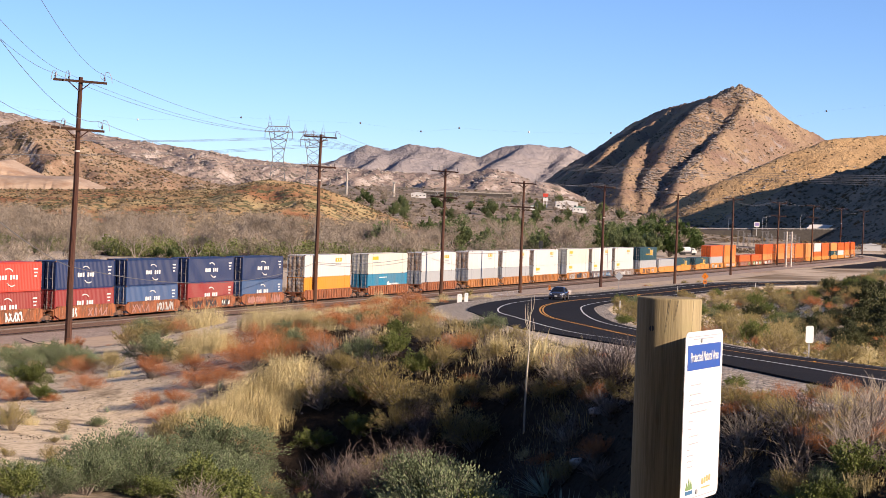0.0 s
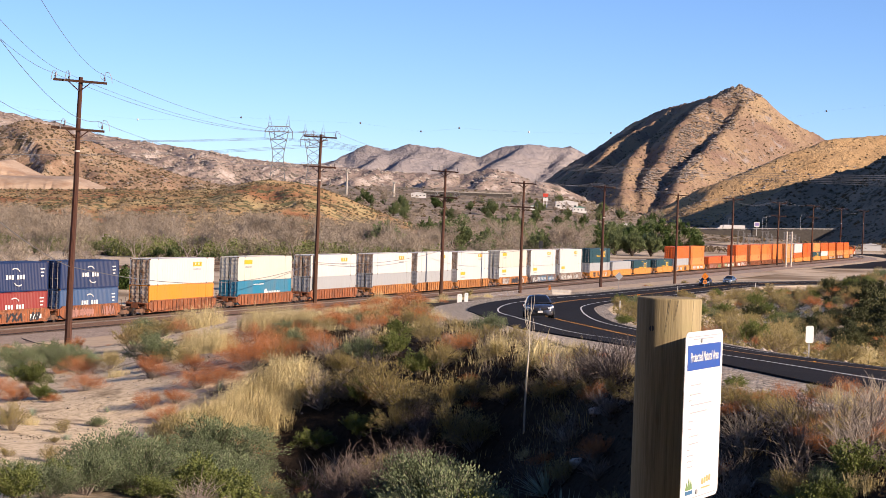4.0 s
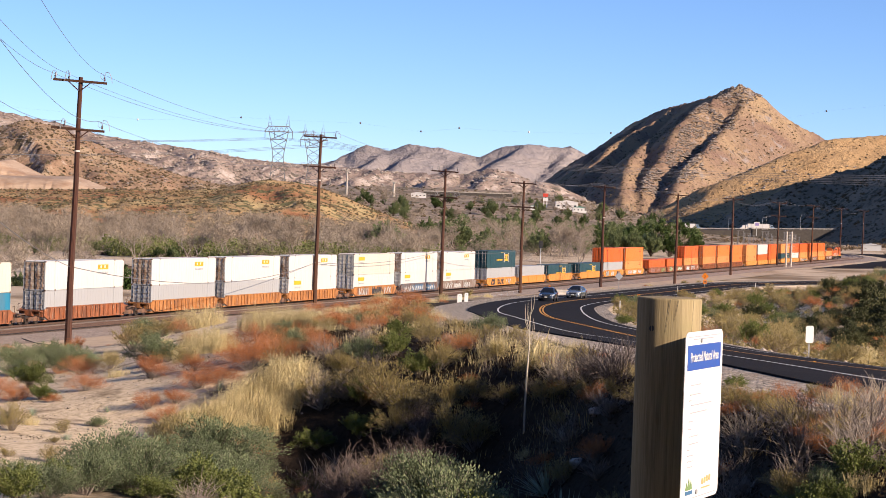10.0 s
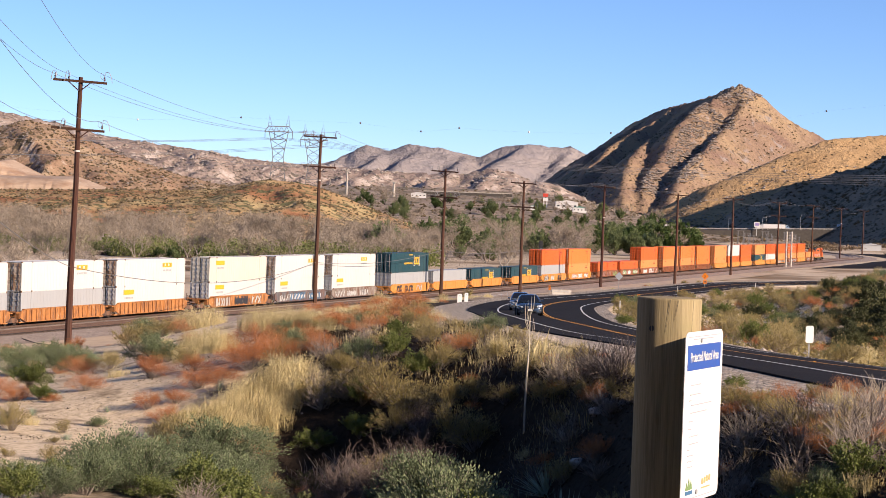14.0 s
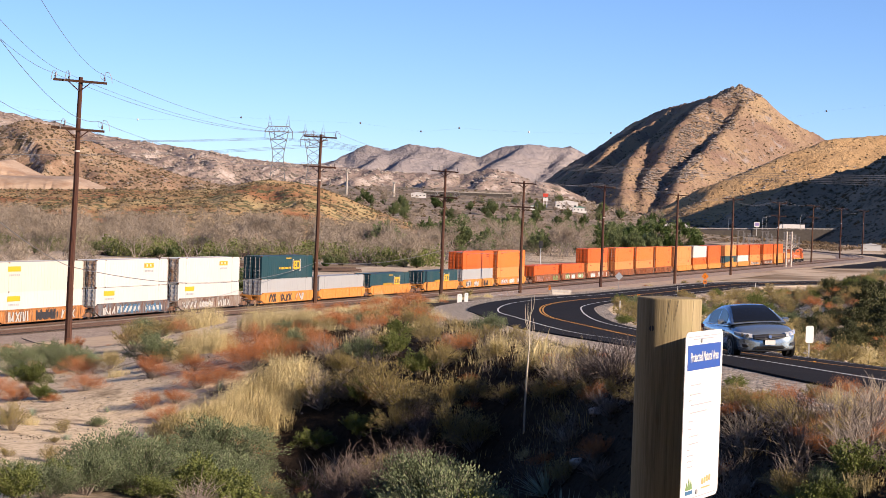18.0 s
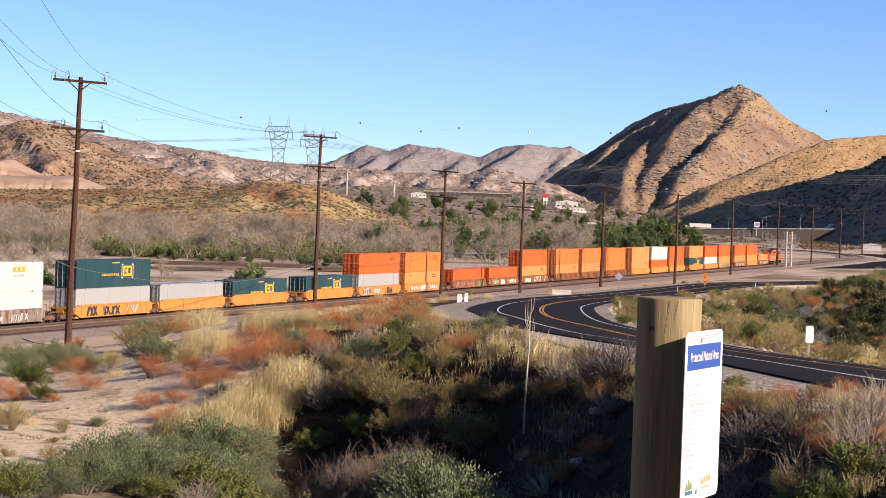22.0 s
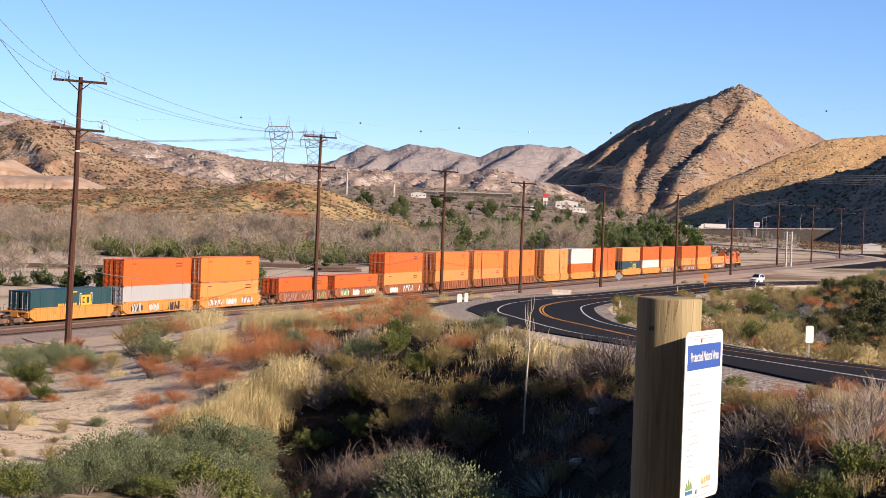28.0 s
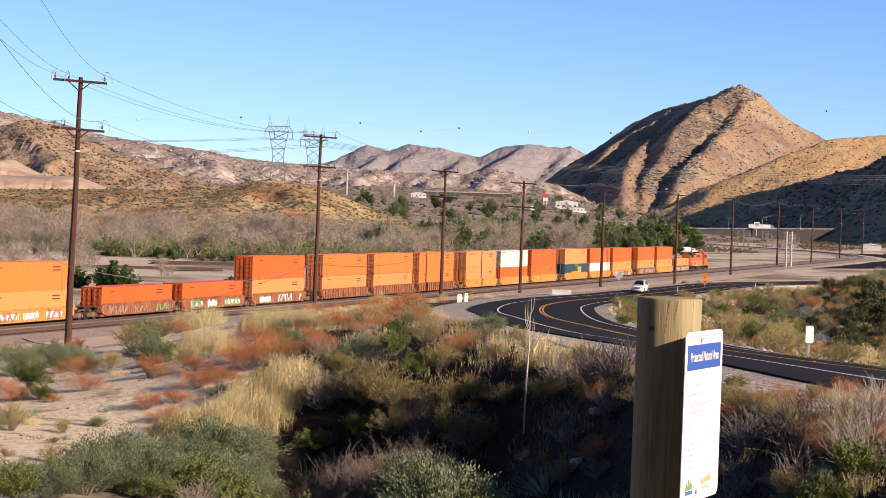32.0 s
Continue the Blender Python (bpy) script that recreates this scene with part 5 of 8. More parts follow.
for an, z0, z1 in ((5.3, 11.97, 12.148), (4.5, 12.06, 12.148), (4.75, 12.09, 12.148)):
    crack.path([(0.0876 * math.cos(an + 0.03 * k), 0.0876 * math.sin(an + 0.03 * k), z0 + (z1 - z0) * k / 4 - pb) for k in range(5)], [0.0002, 0.0003, 0.0004, 0.0005, 0.0004], 4, M_dark)
part("crack", crack, M_dark, post, "dark drying cracks")
knot = Shape()
knot.disc((0.087 * math.cos(4.05), 0.087 * math.sin(4.05), 12.068 - pb), (math.cos(4.05), math.sin(4.05), 0), 0.008, 0.002, 12, M_dark)
part("knot", knot, M_dark, post, "dark round knot")
# the sheet faces east, its near edge towards the valley
sgn = Shape()
ang = math.radians(71)
sw, shh = 0.3, 0.45
rx_ = 0.022
outline = []
for cx, cz, a0 in ((sw / 2 - rx_, shh / 2 - rx_, 0), (-sw / 2 + rx_, shh / 2 - rx_, 90), (-sw / 2 + rx_, -shh / 2 + rx_, 180), (sw / 2 - rx_, -shh / 2 + rx_, 270)):
    for k in range(5):
        t = radians(a0 + 22.5 * k)
        outline.append((cx + rx_ * math.cos(t), cz + rx_ * math.sin(t)))
sgn.loft([[(x, -0.001, z) for x, z in outline], [(x, 0.001, z) for x, z in outline]], M_signwhite)
sign = thing("notice_sign", sgn, M_signwhite, "white notice sheet with a blue title band on a post", "sign", at=pose(0.703, 5.25, 11.845, 0, 0, 63.5))
deco = Shape()
deco.box((0, -0.0015, 0.157), (0.264, 0.001, 0.066), M_signblue)
part("title_band", deco, M_signblue, sign, "blue title band")
lines = Shape()
for k, (w, z) in enumerate(((0.2, 0.205), (0.1, 0.085), (0.1, 0.06), (0.02, 0.045), (0.2, 0.032), (0.16, 0.012), (0.04, -0.01), (0.03, -0.03), (0.09, -0.05), (0.09, -0.07), (0.02, -0.085), (0.05, -0.1), (0.05, -0.115), (0.05, -0.13))):
    lines.box((-0.11 + w / 2, -0.0015, z), (w * 0.8, 0.001, 0.0026), M_ink)
part("small_print", lines, M_ink, sign, "unreadable printed lines as bars")
logo = Shape()
for x, h in ((-0.105, 0.02), (-0.088, 0.034), (-0.072, 0.024)):
    logo.loft([[(x - 0.011, y, -0.19), (x, y, -0.19 + h), (x + 0.011, y, -0.19)] for y in (-0.0012, -0.002)], M_greendecal)
part("emblem", logo, M_greendecal, sign, "small green peaks")
logo = Shape()
logo.box((-0.088, -0.0015, -0.198), (0.055, 0.001, 0.01), M_bluedecal)
part("emblem", logo, M_bluedecal, sign)
logo = Shape()
for k in range(4):
    logo.box((0.02 + k * 0.019, -0.0015, -0.178 + k * 0.002), (0.013, 0.001, 0.016), M_peach, rot=Matrix.Rotation(0.2, 3, 'Y'))
logo.box((0.045, -0.0015, -0.195), (0.07, 0.001, 0.004), M_peach)
part("emblem", logo, M_peach, sign, "small orange strokes")
edge_ = Shape()
for z in (0.212, -0.214):
    edge_.box((0, -0.0015, z), (0.25, 0.001, 0.002), M_ink)
part("border_line", edge_, M_ink, sign)
bolts = Shape()
for z in (0.2, -0.2):
    bolts.disc((-0.03, -0.003, z), (0, 1, 0), 0.006, 0.004, 8, M_galv)
part("bolt", bolts, M_galv, sign)
fc = bpy.data.curves.new("title", 'FONT')
fc.body = "Protected Natural Area"
fc.size, fc.align_x, fc.align_y, fc.extrude = 0.034, 'CENTER', 'CENTER', 0.0004
fc.space_character = 0.97
fc.offset = 0.0003
fc.materials.append(M_signwhite)
ft = new("title", fc)
ft.parent = sign
ft.matrix_local = Matrix.Translation((0, -0.0027, 0.157)) @ Euler((radians(90), 0, 0)).to_matrix().to_4x4() @ Matrix.Diagonal((0.71, 1.05, 1, 1))
tagged(ft, "white lettering")
# ---- roadside furniture ----
M_concrete = surf("pale_concrete", (0.5, 0.46, 0.4), (0.64, 0.6, 0.54), 6, 0.9, (0.36, 0.32, 0.27), 1.2)
M_orange_sign = plain("orange_reflective_sheet", (0.75, 0.22, 0.01), 0.4)
M_greysheet = surf("bare_aluminium_back", (0.4, 0.43, 0.45), (0.5, 0.53, 0.55), 4, 0.45, metal=0.4)
M_signpost = surf("galvanised_signpost", (0.3, 0.3, 0.3), (0.45, 0.45, 0.44), 8, 0.6, metal=0.4)


def delineator(x, y, h=1.0):
    sh = Shape()
    z = land(x, y)
    sh.box((0, 0, h * 0.5 - 0.1), (0.1, 0.03, h + 0.2), M_whitedecal)
    ob = thing("road_marker_post", sh, M_whitedecal, "white flexible road marker post", "marker post", "road marker posts", at=pose(x, y, z))
    r = Shape()
    r.box((0, -0.02, h * 0.8), (0.09, 0.012, 0.16), M_greysheet)
    part("reflector", r, M_greysheet, ob)


for x, y in [(18.1, 200), (22.6, 232), (35.8, 300), (55.5, 350), (60.2, 360), (3.6, 262), (7.5, 285), (18.5, 312), (27, 335)]:
    delineator(x, y)


def barrier(x, y, length, turn, m, label):
    sh = Shape()
    prof = [(-0.3, 0), (0.3, 0), (0.3, 0.08), (0.16, 0.3), (0.09, 0.8), (-0.09, 0.8), (-0.16, 0.3), (-0.3, 0.08)]
    sh.loft([[(s * length / 2, a, b) for a, b in prof] for s in (-1, 1)], m)
    ob = thing("concrete_barrier", sh, m, label, "barrier", at=pose(x, y, land(x, y) - 0.05, 0, 0, turn))
    t = Shape()
    for i in range(7):
        t.box((-length * 0.35 + i * length * 0.115, -0.135, 0.52), (length * 0.07, 0.012, 0.16), M_greysheet, rot=Matrix.Rotation(0.14, 3, 'X'))
    part("stencil", t, M_greysheet, ob, "faint stencilled bars")
    return ob


barrier(16.0, 263.5, 2.6, 8, M_concrete, "short white concrete barrier at the roadside")
barrier(24.9, 238.5, 1.5, 0, M_concrete, "short pale concrete barrier inside the bend")


def striped_marker(x, y, h):
    """Orange object-marker panel on a short post."""
    sh = Shape()
    sh.tube((0, 0, -0.2), (0, 0, h), 0.03, n=6, m=M_signpost)
    ob = thing("object_marker", sh, M_signpost, "orange striped object marker on a post", "marker", at=pose(x, y, land(x, y)))
    p = Shape()
    p.box((0, -0.04, h - 0.25), (0.3, 0.012, 0.6), M_orange_sign)
    po = part("panel", p, M_orange_sign, ob)
    for k in range(3):
        b = Shape()
        b.box((0, -0.05, h - 0.42 + k * 0.18), (0.28, 0.008, 0.07), M_dark, rot=Matrix.Rotation(0.5, 3, 'Y'))
        part("stripe", b, M_dark, po)


striped_marker(14.3, 262, 1.2)
striped_marker(23.7, 238, 1.1)
striped_marker(26.2, 240, 0.7)


def diamond_sign(x, y, h, side, m, label, twist=0, plate=False):
    sh = Shape()
    sh.box((0, 0, h / 2 - 0.2), (0.08, 0.05, h + 0.4), M_signpost)
    ob = thing("diamond_road_sign", sh, M_signpost, label, "road sign", at=pose(x, y, land(x, y), 0, 0, twist))
    d = Shape()
    k = side * 0.7071
    pts = [(0, h - k * 1.0 - k), (k, h - k), (0, h), (-k, h - k)]
    d.loft([[(a, -0.05, b) for a, b in pts], [(a, -0.035, b) for a, b in pts]], m)
    part("panel", d, m, ob)
    if plate:
        a = Shape()
        a.path([(-0.15, -0.065, h - k * 1.3), (0.05, -0.065, h - k * 1.2), (0.12, -0.065, h - k * 0.9), (-0.08, -0.065, h - k * 0.75)], 0.045, 4, M_dark)
        part("arrow", a, M_dark, ob, "black curved arrow")
        q = Shape()
        q.box((0, -0.045, h - 2 * k - 0.33), (0.62, 0.015, 0.6), m)
        part("lower_plate", q, m, ob)
        for i in range(2):
            n_ = Shape()
            n_.box((-0.12 + 0.24 * i, -0.058, h - 2 * k - 0.3), (0.16, 0.008, 0.26), M_dark)
            part("digit_bar", n_, M_dark, ob)


diamond_sign(45.2, 340, 2.6, 0.9, M_orange_sign, "orange curve warning diamond sign on a post", 0, True)
diamond_sign(29.7, 332, 3.9, 1.0, M_greysheet, "bare aluminium back of a diamond road sign", 0)


def paddle_sign(x, y, w, h, top, label, bars):
    z = land(x, y)
    sh = Shape()
    sh.box((0, 0, (top - z) / 2 - 0.2), (0.06, 0.05, top - z + 0.4), M_signpost)
    ob = thing("roadside_sign", sh, M_signpost, label, "road sign", at=pose(x, y, z, 0, 0, 8))
    p = Shape()
    r = 0.08
    out = []
    for cx, cz, a0 in ((w / 2 - r, h / 2 - r, 0), (-w / 2 + r, h / 2 - r, 90), (-w / 2 + r, -h / 2 + r, 180), (w / 2 - r, -h / 2 + r, 270)):
        for k in range(4):
            out.append((cx + r * math.cos(radians(a0 + 30 * k)), cz + r * math.sin(radians(a0 + 30 * k)) + top - z - h / 2))
    p.loft([[(a, -0.05, b) for a, b in out], [(a, -0.04, b) for a, b in out]], M_signwhite)
    po = part("panel", p, M_signwhite, ob)
    if not bars:
        return
    t = Shape()
    for i in range(bars):
        t.box((0, -0.055, top - z - 0.2 - i * 0.17), (w * 0.25, 0.006, 0.11), M_ink)
    part("lettering", t, M_ink, po, "unreadable grey lettering as bars")


paddle_sign(17.0, 91.0, 0.38, 0.78, 7.72, "white rounded roadside sign on a thin post", 0)
paddle_sign(1.9, 204, 0.5, 1.2, 4.0, "white relay cabinet sign beside the road", 1)
paddle_sign(2.6, 206, 0.4, 1.0, 4.05, "white relay cabinet sign beside the road", 1)

# dry flower stalks of yucca
M_stalk = surf("bleached_stalk", (0.5, 0.44, 0.34), (0.68, 0.62, 0.5), 12, 0.9)


def stalk(x, y, top, r, label, tuft=True, m=M_stalk):
    z = land(x, y)
    sh = Shape()
    sh.path([(0, 0, -0.2), (0.02, 0, (top - z) * 0.4), (0.06, 0.01, (top - z) * 0.75), (0.05, 0, top - z)], [r, r * 0.9, r * 0.7, r * 0.4], 6, m)
    ob = thing("dry_yucca_stalk", sh, m, label, "dry stalk", at=pose(x, y, z))
    if tuft:
        for i in range(9):
            t = Shape()
            a = i * 0.7
            t.path([(0.05, 0, (top - z) * (0.72 + 0.03 * i)), (0.05 + 0.1 * math.cos(a), 0.1 * math.sin(a), (top - z) * (0.8 + 0.03 * i)), (0.05 + 0.12 * math.cos(a), 0.12 * math.sin(a), (top - z) * (0.92 + 0.03 * i))], [0.006, 0.008, 0.003], 4, m)
            part("branch", t, m, ob)


stalk(1.98, 45.0, 10.15, 0.026, "tall bleached yucca flower stalk", True)
# low wire fence beside the ballast
for k in range(5):
    x, y, h = track(96 + k * 3.0)
    o = 12.5
    sh = Shape()
    xx, yy = x + o * math.cos(h), y - o * math.sin(h)
    zz = land(xx, yy)
    sh.tube((0, 0, -0.2), (0, 0, 1.15), 0.03, n=6, m=M_galv)
    f = thing("fence_panel", sh, M_galv, "low galvanised wire fence panel", "fence", "fence panels by the track", at=pose(xx, yy, zz, 0, 0, 90 - math.degrees(h)))
    for z in (0.35, 0.75, 1.12):
        r = Shape()
        r.tube((0, 0, z), (3.0, 0, z), 0.02, n=4, m=M_galv)
        part("rail", r, M_galv, f)
# ---- plants ----
L_rust = leaf_mat("rust_seed_heads", (0.27, 0.092, 0.035), (0.58, 0.25, 0.1), 0.9, 0.3)
L_sage = leaf_mat("grey_green_sage", (0.032, 0.05, 0.024), (0.22, 0.265, 0.145), 0.85, 0.15)
L_green = leaf_mat("green_shrub_leaf", (0.06, 0.085, 0.02), (0.19, 0.215, 0.065), 0.6, 0.3)
L_olive = leaf_mat("olive_scrub_leaf", (0.125, 0.105, 0.042), (0.41, 0.33, 0.14), 0.8, 0.25)
L_straw = leaf_mat("straw_grass", (0.33, 0.27, 0.13), (0.72, 0.62, 0.36), 0.8, 0.25)
L_yucca = leaf_mat("yucca_blade", (0.2, 0.26, 0.18), (0.4, 0.46, 0.34), 0.5, 0.15)
L_oak = leaf_mat("scrub_oak_leaf", (0.026, 0.034, 0.013), (0.085, 0.088, 0.036), 0.7, 0.15)
L_tree = leaf_mat("tree_leaf", (0.03, 0.06, 0.015), (0.1, 0.14, 0.04), 0.6, 0.3)
L_bare = leaf_mat("bare_twig_haze", (0.15, 0.122, 0.092), (0.37, 0.31, 0.24), 0.9, 0.1)
M_twig = surf("grey_twig", (0.09, 0.07, 0.058), (0.46, 0.39, 0.33), 8, 0.9, per_object=0.5)
M_tangle = surf("brown_dead_twig", (0.03, 0.02, 0.019), (0.21, 0.155, 0.14), 6, 0.9, per_object=0.5)
L_willow = leaf_mat("dusty_willow_leaf", (0.075, 0.105, 0.042), (0.2, 0.235, 0.105), 0.7, 0.3)
M_bark = surf("pale_bark", (0.22, 0.18, 0.15), (0.5, 0.45, 0.4), 3, 0.9, per_object=0.3)
M_darkbark = surf("dark_bark", (0.06, 0.045, 0.035), (0.15, 0.11, 0.08), 5, 0.9)


def leaf_quad(sh, p, d, size, ratio, rnd):
    d = Vector(d).normalized()
    s = d.cross(Vector((rnd.uniform(-1, 1), rnd.uniform(-1, 1), rnd.uniform(-1, 1)))).normalized() * size * ratio
    p = Vector(p)
    e = p + d * size
    sh.add([p - s * 0.4, p + d * size * 0.5 - s, e, p + d * size * 0.5 + s], [(0, 1, 2, 3)])


def stem(sh, pts, rads, root=None):
    """A three-sided stem; root names the ring of an older stem from which it grows."""
    rings = []
    for k, (p, r) in enumerate(zip(pts, rads)):
        if k == 0 and root is not None:
            rings.append(root)
            continue
        d = (pts[min(k + 1, len(pts) - 1)] - pts[max(k - 1, 0)]).normalized()
        a = d.cross(Vector((0.31, 0.95, 0.1))).normalized()
        b = d.cross(a)
        rings.append(list(range(len(sh.v), len(sh.v) + 3)))
        sh.v.extend(tuple(p + (a * math.cos(q) + b * math.sin(q)) * r) for q in (0.0, 2.094, 4.189))
    for s, t in zip(rings, rings[1:]):
        sh.f.extend((s[i], s[(i + 1) % 3], t[(i + 1) % 3], t[i]) for i in range(3))
    return rings


def shrub_meshes(seed, height, radius, leaves, size, ratio, stems, upright, twig_r, shell=0.35):
    """Twigs and foliage of one shrub, with an uneven outline."""
    rnd = random.Random(seed)
    tw, fo = Shape(), Shape()
    lobes = [(rnd.uniform(0, 6.28), rnd.uniform(0.65, 1.15)) for _ in range(7)]

    def reach(an):
        return sum(w * max(0, math.cos(an - a)) ** 3 for a, w in lobes) / 3.0 + 0.5

    tips, root = [], None
    for i in range(stems):
        an = rnd.uniform(0, 6.283)
        r = radius * min(1.15, reach(an)) * math.sqrt(rnd.random())
        top = height * (1 - 0.5 * (r / radius) ** 2) * rnd.uniform(0.6, 1.05)
        mid = Vector((r * 0.4 * math.cos(an), r * 0.4 * math.sin(an), top * 0.5))
        tip = Vector((r * math.cos(an + rnd.uniform(-0.2, 0.2)), r * math.sin(an), top))
        rings = stem(tw, [Vector((0, 0, -0.08)), mid, tip], [twig_r * 1.6, twig_r * 0.7, twig_r * 0.3], root)
        root = root or rings[0]
        tips.append((mid, tip))
    for i in range(leaves):
        mid, tip = rnd.choice(tips)
        k = 1 - shell * 2.2 * rnd.random() ** 1.3
        p = mid.lerp(tip, k) + Vector((rnd.gauss(0, 1), rnd.gauss(0, 1), rnd.gauss(0, 0.8))) * 0.055 * radius
        if p.z < 0.02:
            p.z = rnd.uniform(0.02, 0.15)
        d = (tip - mid).normalized() * upright + Vector((rnd.uniform(-1, 1), rnd.uniform(-1, 1), rnd.uniform(-0.3, 1)))
        leaf_quad(fo, p, d, size * rnd.uniform(0.6, 1.3), ratio, rnd)
    return tw, fo


def grass_mesh(seed, height, radius, stalks, width):
    """Bunch grass: thin leaning stalks, feathery seed heads above, short blades at the foot."""
    rnd = random.Random(seed)
    sh = Shape()
    clumps = [(rnd.uniform(0, 6.283), radius * rnd.random() ** 0.6, rnd.uniform(0.6, 1.1)) for _ in range(70)]
    wind = Vector((0.1, -0.03, 0))
    for i in range(stalks):
        ca, cr, ch = rnd.choice(clumps)
        an, r = rnd.uniform(0, 6.283), radius * 0.16 * math.sqrt(rnd.random())
        p = Vector((r * math.cos(an) + cr * math.cos(ca), r * math.sin(an) + cr * math.sin(ca), -0.05))
        low = rnd.random() < 0.3
        h = height * ch * (rnd.uniform(0.2, 0.5) if low else rnd.uniform(0.6, 1.15)) * (1 - 0.35 * (cr / radius) ** 2)
        lean = (Vector((math.cos(an) * 0.1 + rnd.gauss(0, 0.1), math.sin(an) * 0.1 + rnd.gauss(0, 0.1), 0)) + wind) * h
        s = Vector((rnd.uniform(-1, 1), rnd.uniform(-1, 1), 0)).normalized() * width * (1.5 if low else 1.0)
        m = p + lean * 0.35 + Vector((0, 0, h * 0.6))
        t = p + lean + Vector((0, 0, h))
        sh.add([p - s, p + s, m + s * 0.8, t, m - s * 0.8], [(0, 1, 2, 3, 4)])
        if not low:
            for k in range(5):
                q = m.lerp(t, rnd.uniform(0.15, 0.95))
                leaf_quad(sh, q, (t - m).normalized() + Vector((rnd.gauss(0, 0.45), rnd.gauss(0, 0.45), 0.1)), height * rnd.uniform(0.035, 0.06), 0.09, rnd)
    return sh


def yucca_mesh(seed, size):
    rnd = random.Random(seed)
    sh = Shape()
    for i in range(70):
        an, el = rnd.uniform(0, 6.283), rnd.uniform(0.1, 1.35)
        d = Vector((math.cos(an) * math.cos(el), math.sin(an) * math.cos(el), math.sin(el)))
        s = d.cross(Vector((0, 0, 1))).normalized() * 0.018
        L = size * rnd.uniform(0.75, 1.1)
        sh.add([d * 0.04 - s, d * 0.04 + s, d * L * 0.6 + s * 0.8, d * L, d * L * 0.6 - s * 0.8], [(0, 1, 2, 3, 4)])
    return sh


KINDS = {}


def shrub_kind(key, name, label, leaf, variants, spec):
    out = []
    for v in range(variants):
        tw, fo = shrub_meshes(hash_seed(key, v), *spec)
        root = thing(name, tw, M_twig, label, "shrub", name + "s of the slope")
        part("foliage", fo, leaf, root)
        out.append(root)
    KINDS[key] = out


def dead_meshes(seed, height, radius, stems, forks, spread=1.0, thick=1.0):
    """A bare shrub: crooked stems that fork; a wide spread lays them over."""
    rnd = random.Random(seed)
    tw, root = Shape(), None
    for i in range(stems):
        an = rnd.uniform(0, 6.283)
        d = Vector((math.cos(an) * rnd.uniform(0.1, 1.0) * spread, math.sin(an) * rnd.uniform(0.1, 1.0) * spread, rnd.uniform(0.7, 1.2))).normalized()
        kids = [(Vector((0, 0, -0.08)), d, root)]
        for L, r in ((height * 0.5, 0.011), (height * 0.36, 0.007), (height * 0.26, 0.0045))[:forks]:
            after = []
            for q, e, ring in kids:
                pts = [q]
                for k in range(3):
                    e = (e + Vector((rnd.gauss(0, 0.33) * spread ** 0.5, rnd.gauss(0, 0.33) * spread ** 0.5, rnd.gauss(0.05 / spread, 0.2 * spread)))).normalized()
                    pts.append(pts[-1] + e * L * rnd.uniform(0.25, 0.42))
                rings = stem(tw, pts, [c * r * thick for c in (1, 0.8, 0.6, 0.3)], ring)
                root = root or rings[0]
                for k in range(4):
                    at = rnd.randint(1, 3)
                    after.append((pts[at], (e + Vector((rnd.uniform(-0.8, 0.8), rnd.uniform(-0.8, 0.8), rnd.uniform(-0.2, 0.6)))).normalized(), rings[at]))
            kids = after
    return tw


def hash_seed(key, v):
    return sum(ord(c) * (i + 3) for i, c in enumerate(key)) * 17 + v * 101


shrub_kind("rust", "buckwheat_shrub", "rust-brown dry buckwheat shrub on sandy ground", L_rust, 4, (0.72, 0.75, 13000, 0.02, 0.17, 120, 2.4, 0.003, 0.45))
shrub_kind("sage", "sagebrush", "grey-green leafy sagebrush on the slope", L_sage, 4, (0.9, 0.9, 11000, 0.036, 0.24, 130, 1.9, 0.005, 0.5))
shrub_kind("green", "leafy_shrub", "fresh green leafy shrub among dry scrub", L_green, 3, (1.0, 0.9, 4600, 0.05, 0.45, 60, 0.8, 0.007, 0.5))
shrub_kind("olive", "broom_shrub", "olive-brown twiggy broom shrub", L_olive, 4, (1.1, 0.95, 3800, 0.075, 0.1, 110, 2.6, 0.006, 0.5))
shrub_kind("oak", "scrub_oak", "dense dark green scrub oak on the bank", L_oak, 3, (1.25, 1.1, 5200, 0.07, 0.45, 60, 0.7, 0.01, 0.5))  # chaparral
for key, name, label, leaf, spec in (("straw", "grass_tuft", "pale straw-coloured dry grass tuft", L_straw, (0.7, 0.5, 560, 0.0028)), ("tall", "tall_grass_tuft", "tall straw-coloured bunch grass", L_straw, (1.15, 0.75, 1350, 0.0024))):
    KINDS[key] = [thing(name, grass_mesh(hash_seed(key, v), *spec), leaf, label, "grass", name + "s of the slope") for v in range(3)]
KINDS["dead"] = [thing("dead_shrub", dead_meshes(900 + v, 1.15, 0.9, 30, 2), M_twig, "bare grey crooked dead shrub", "shrub", "dead shrubs of the gully") for v in range(4)]
KINDS["tangle"] = [thing("brush_tangle", dead_meshes(930 + v, 1.0, 0.9, 46, 3, 1.9, 0.6), M_tangle, "dense dark brown tangle of dead twigs", "shrub", "tangles of dead brush") for v in range(3)]
KINDS["yucca"] = [thing("yucca", yucca_mesh(5 + v, 0.75), L_yucca, "spiky grey-green yucca rosette", "yucca", "yuccas of the slope") for v in range(2)]


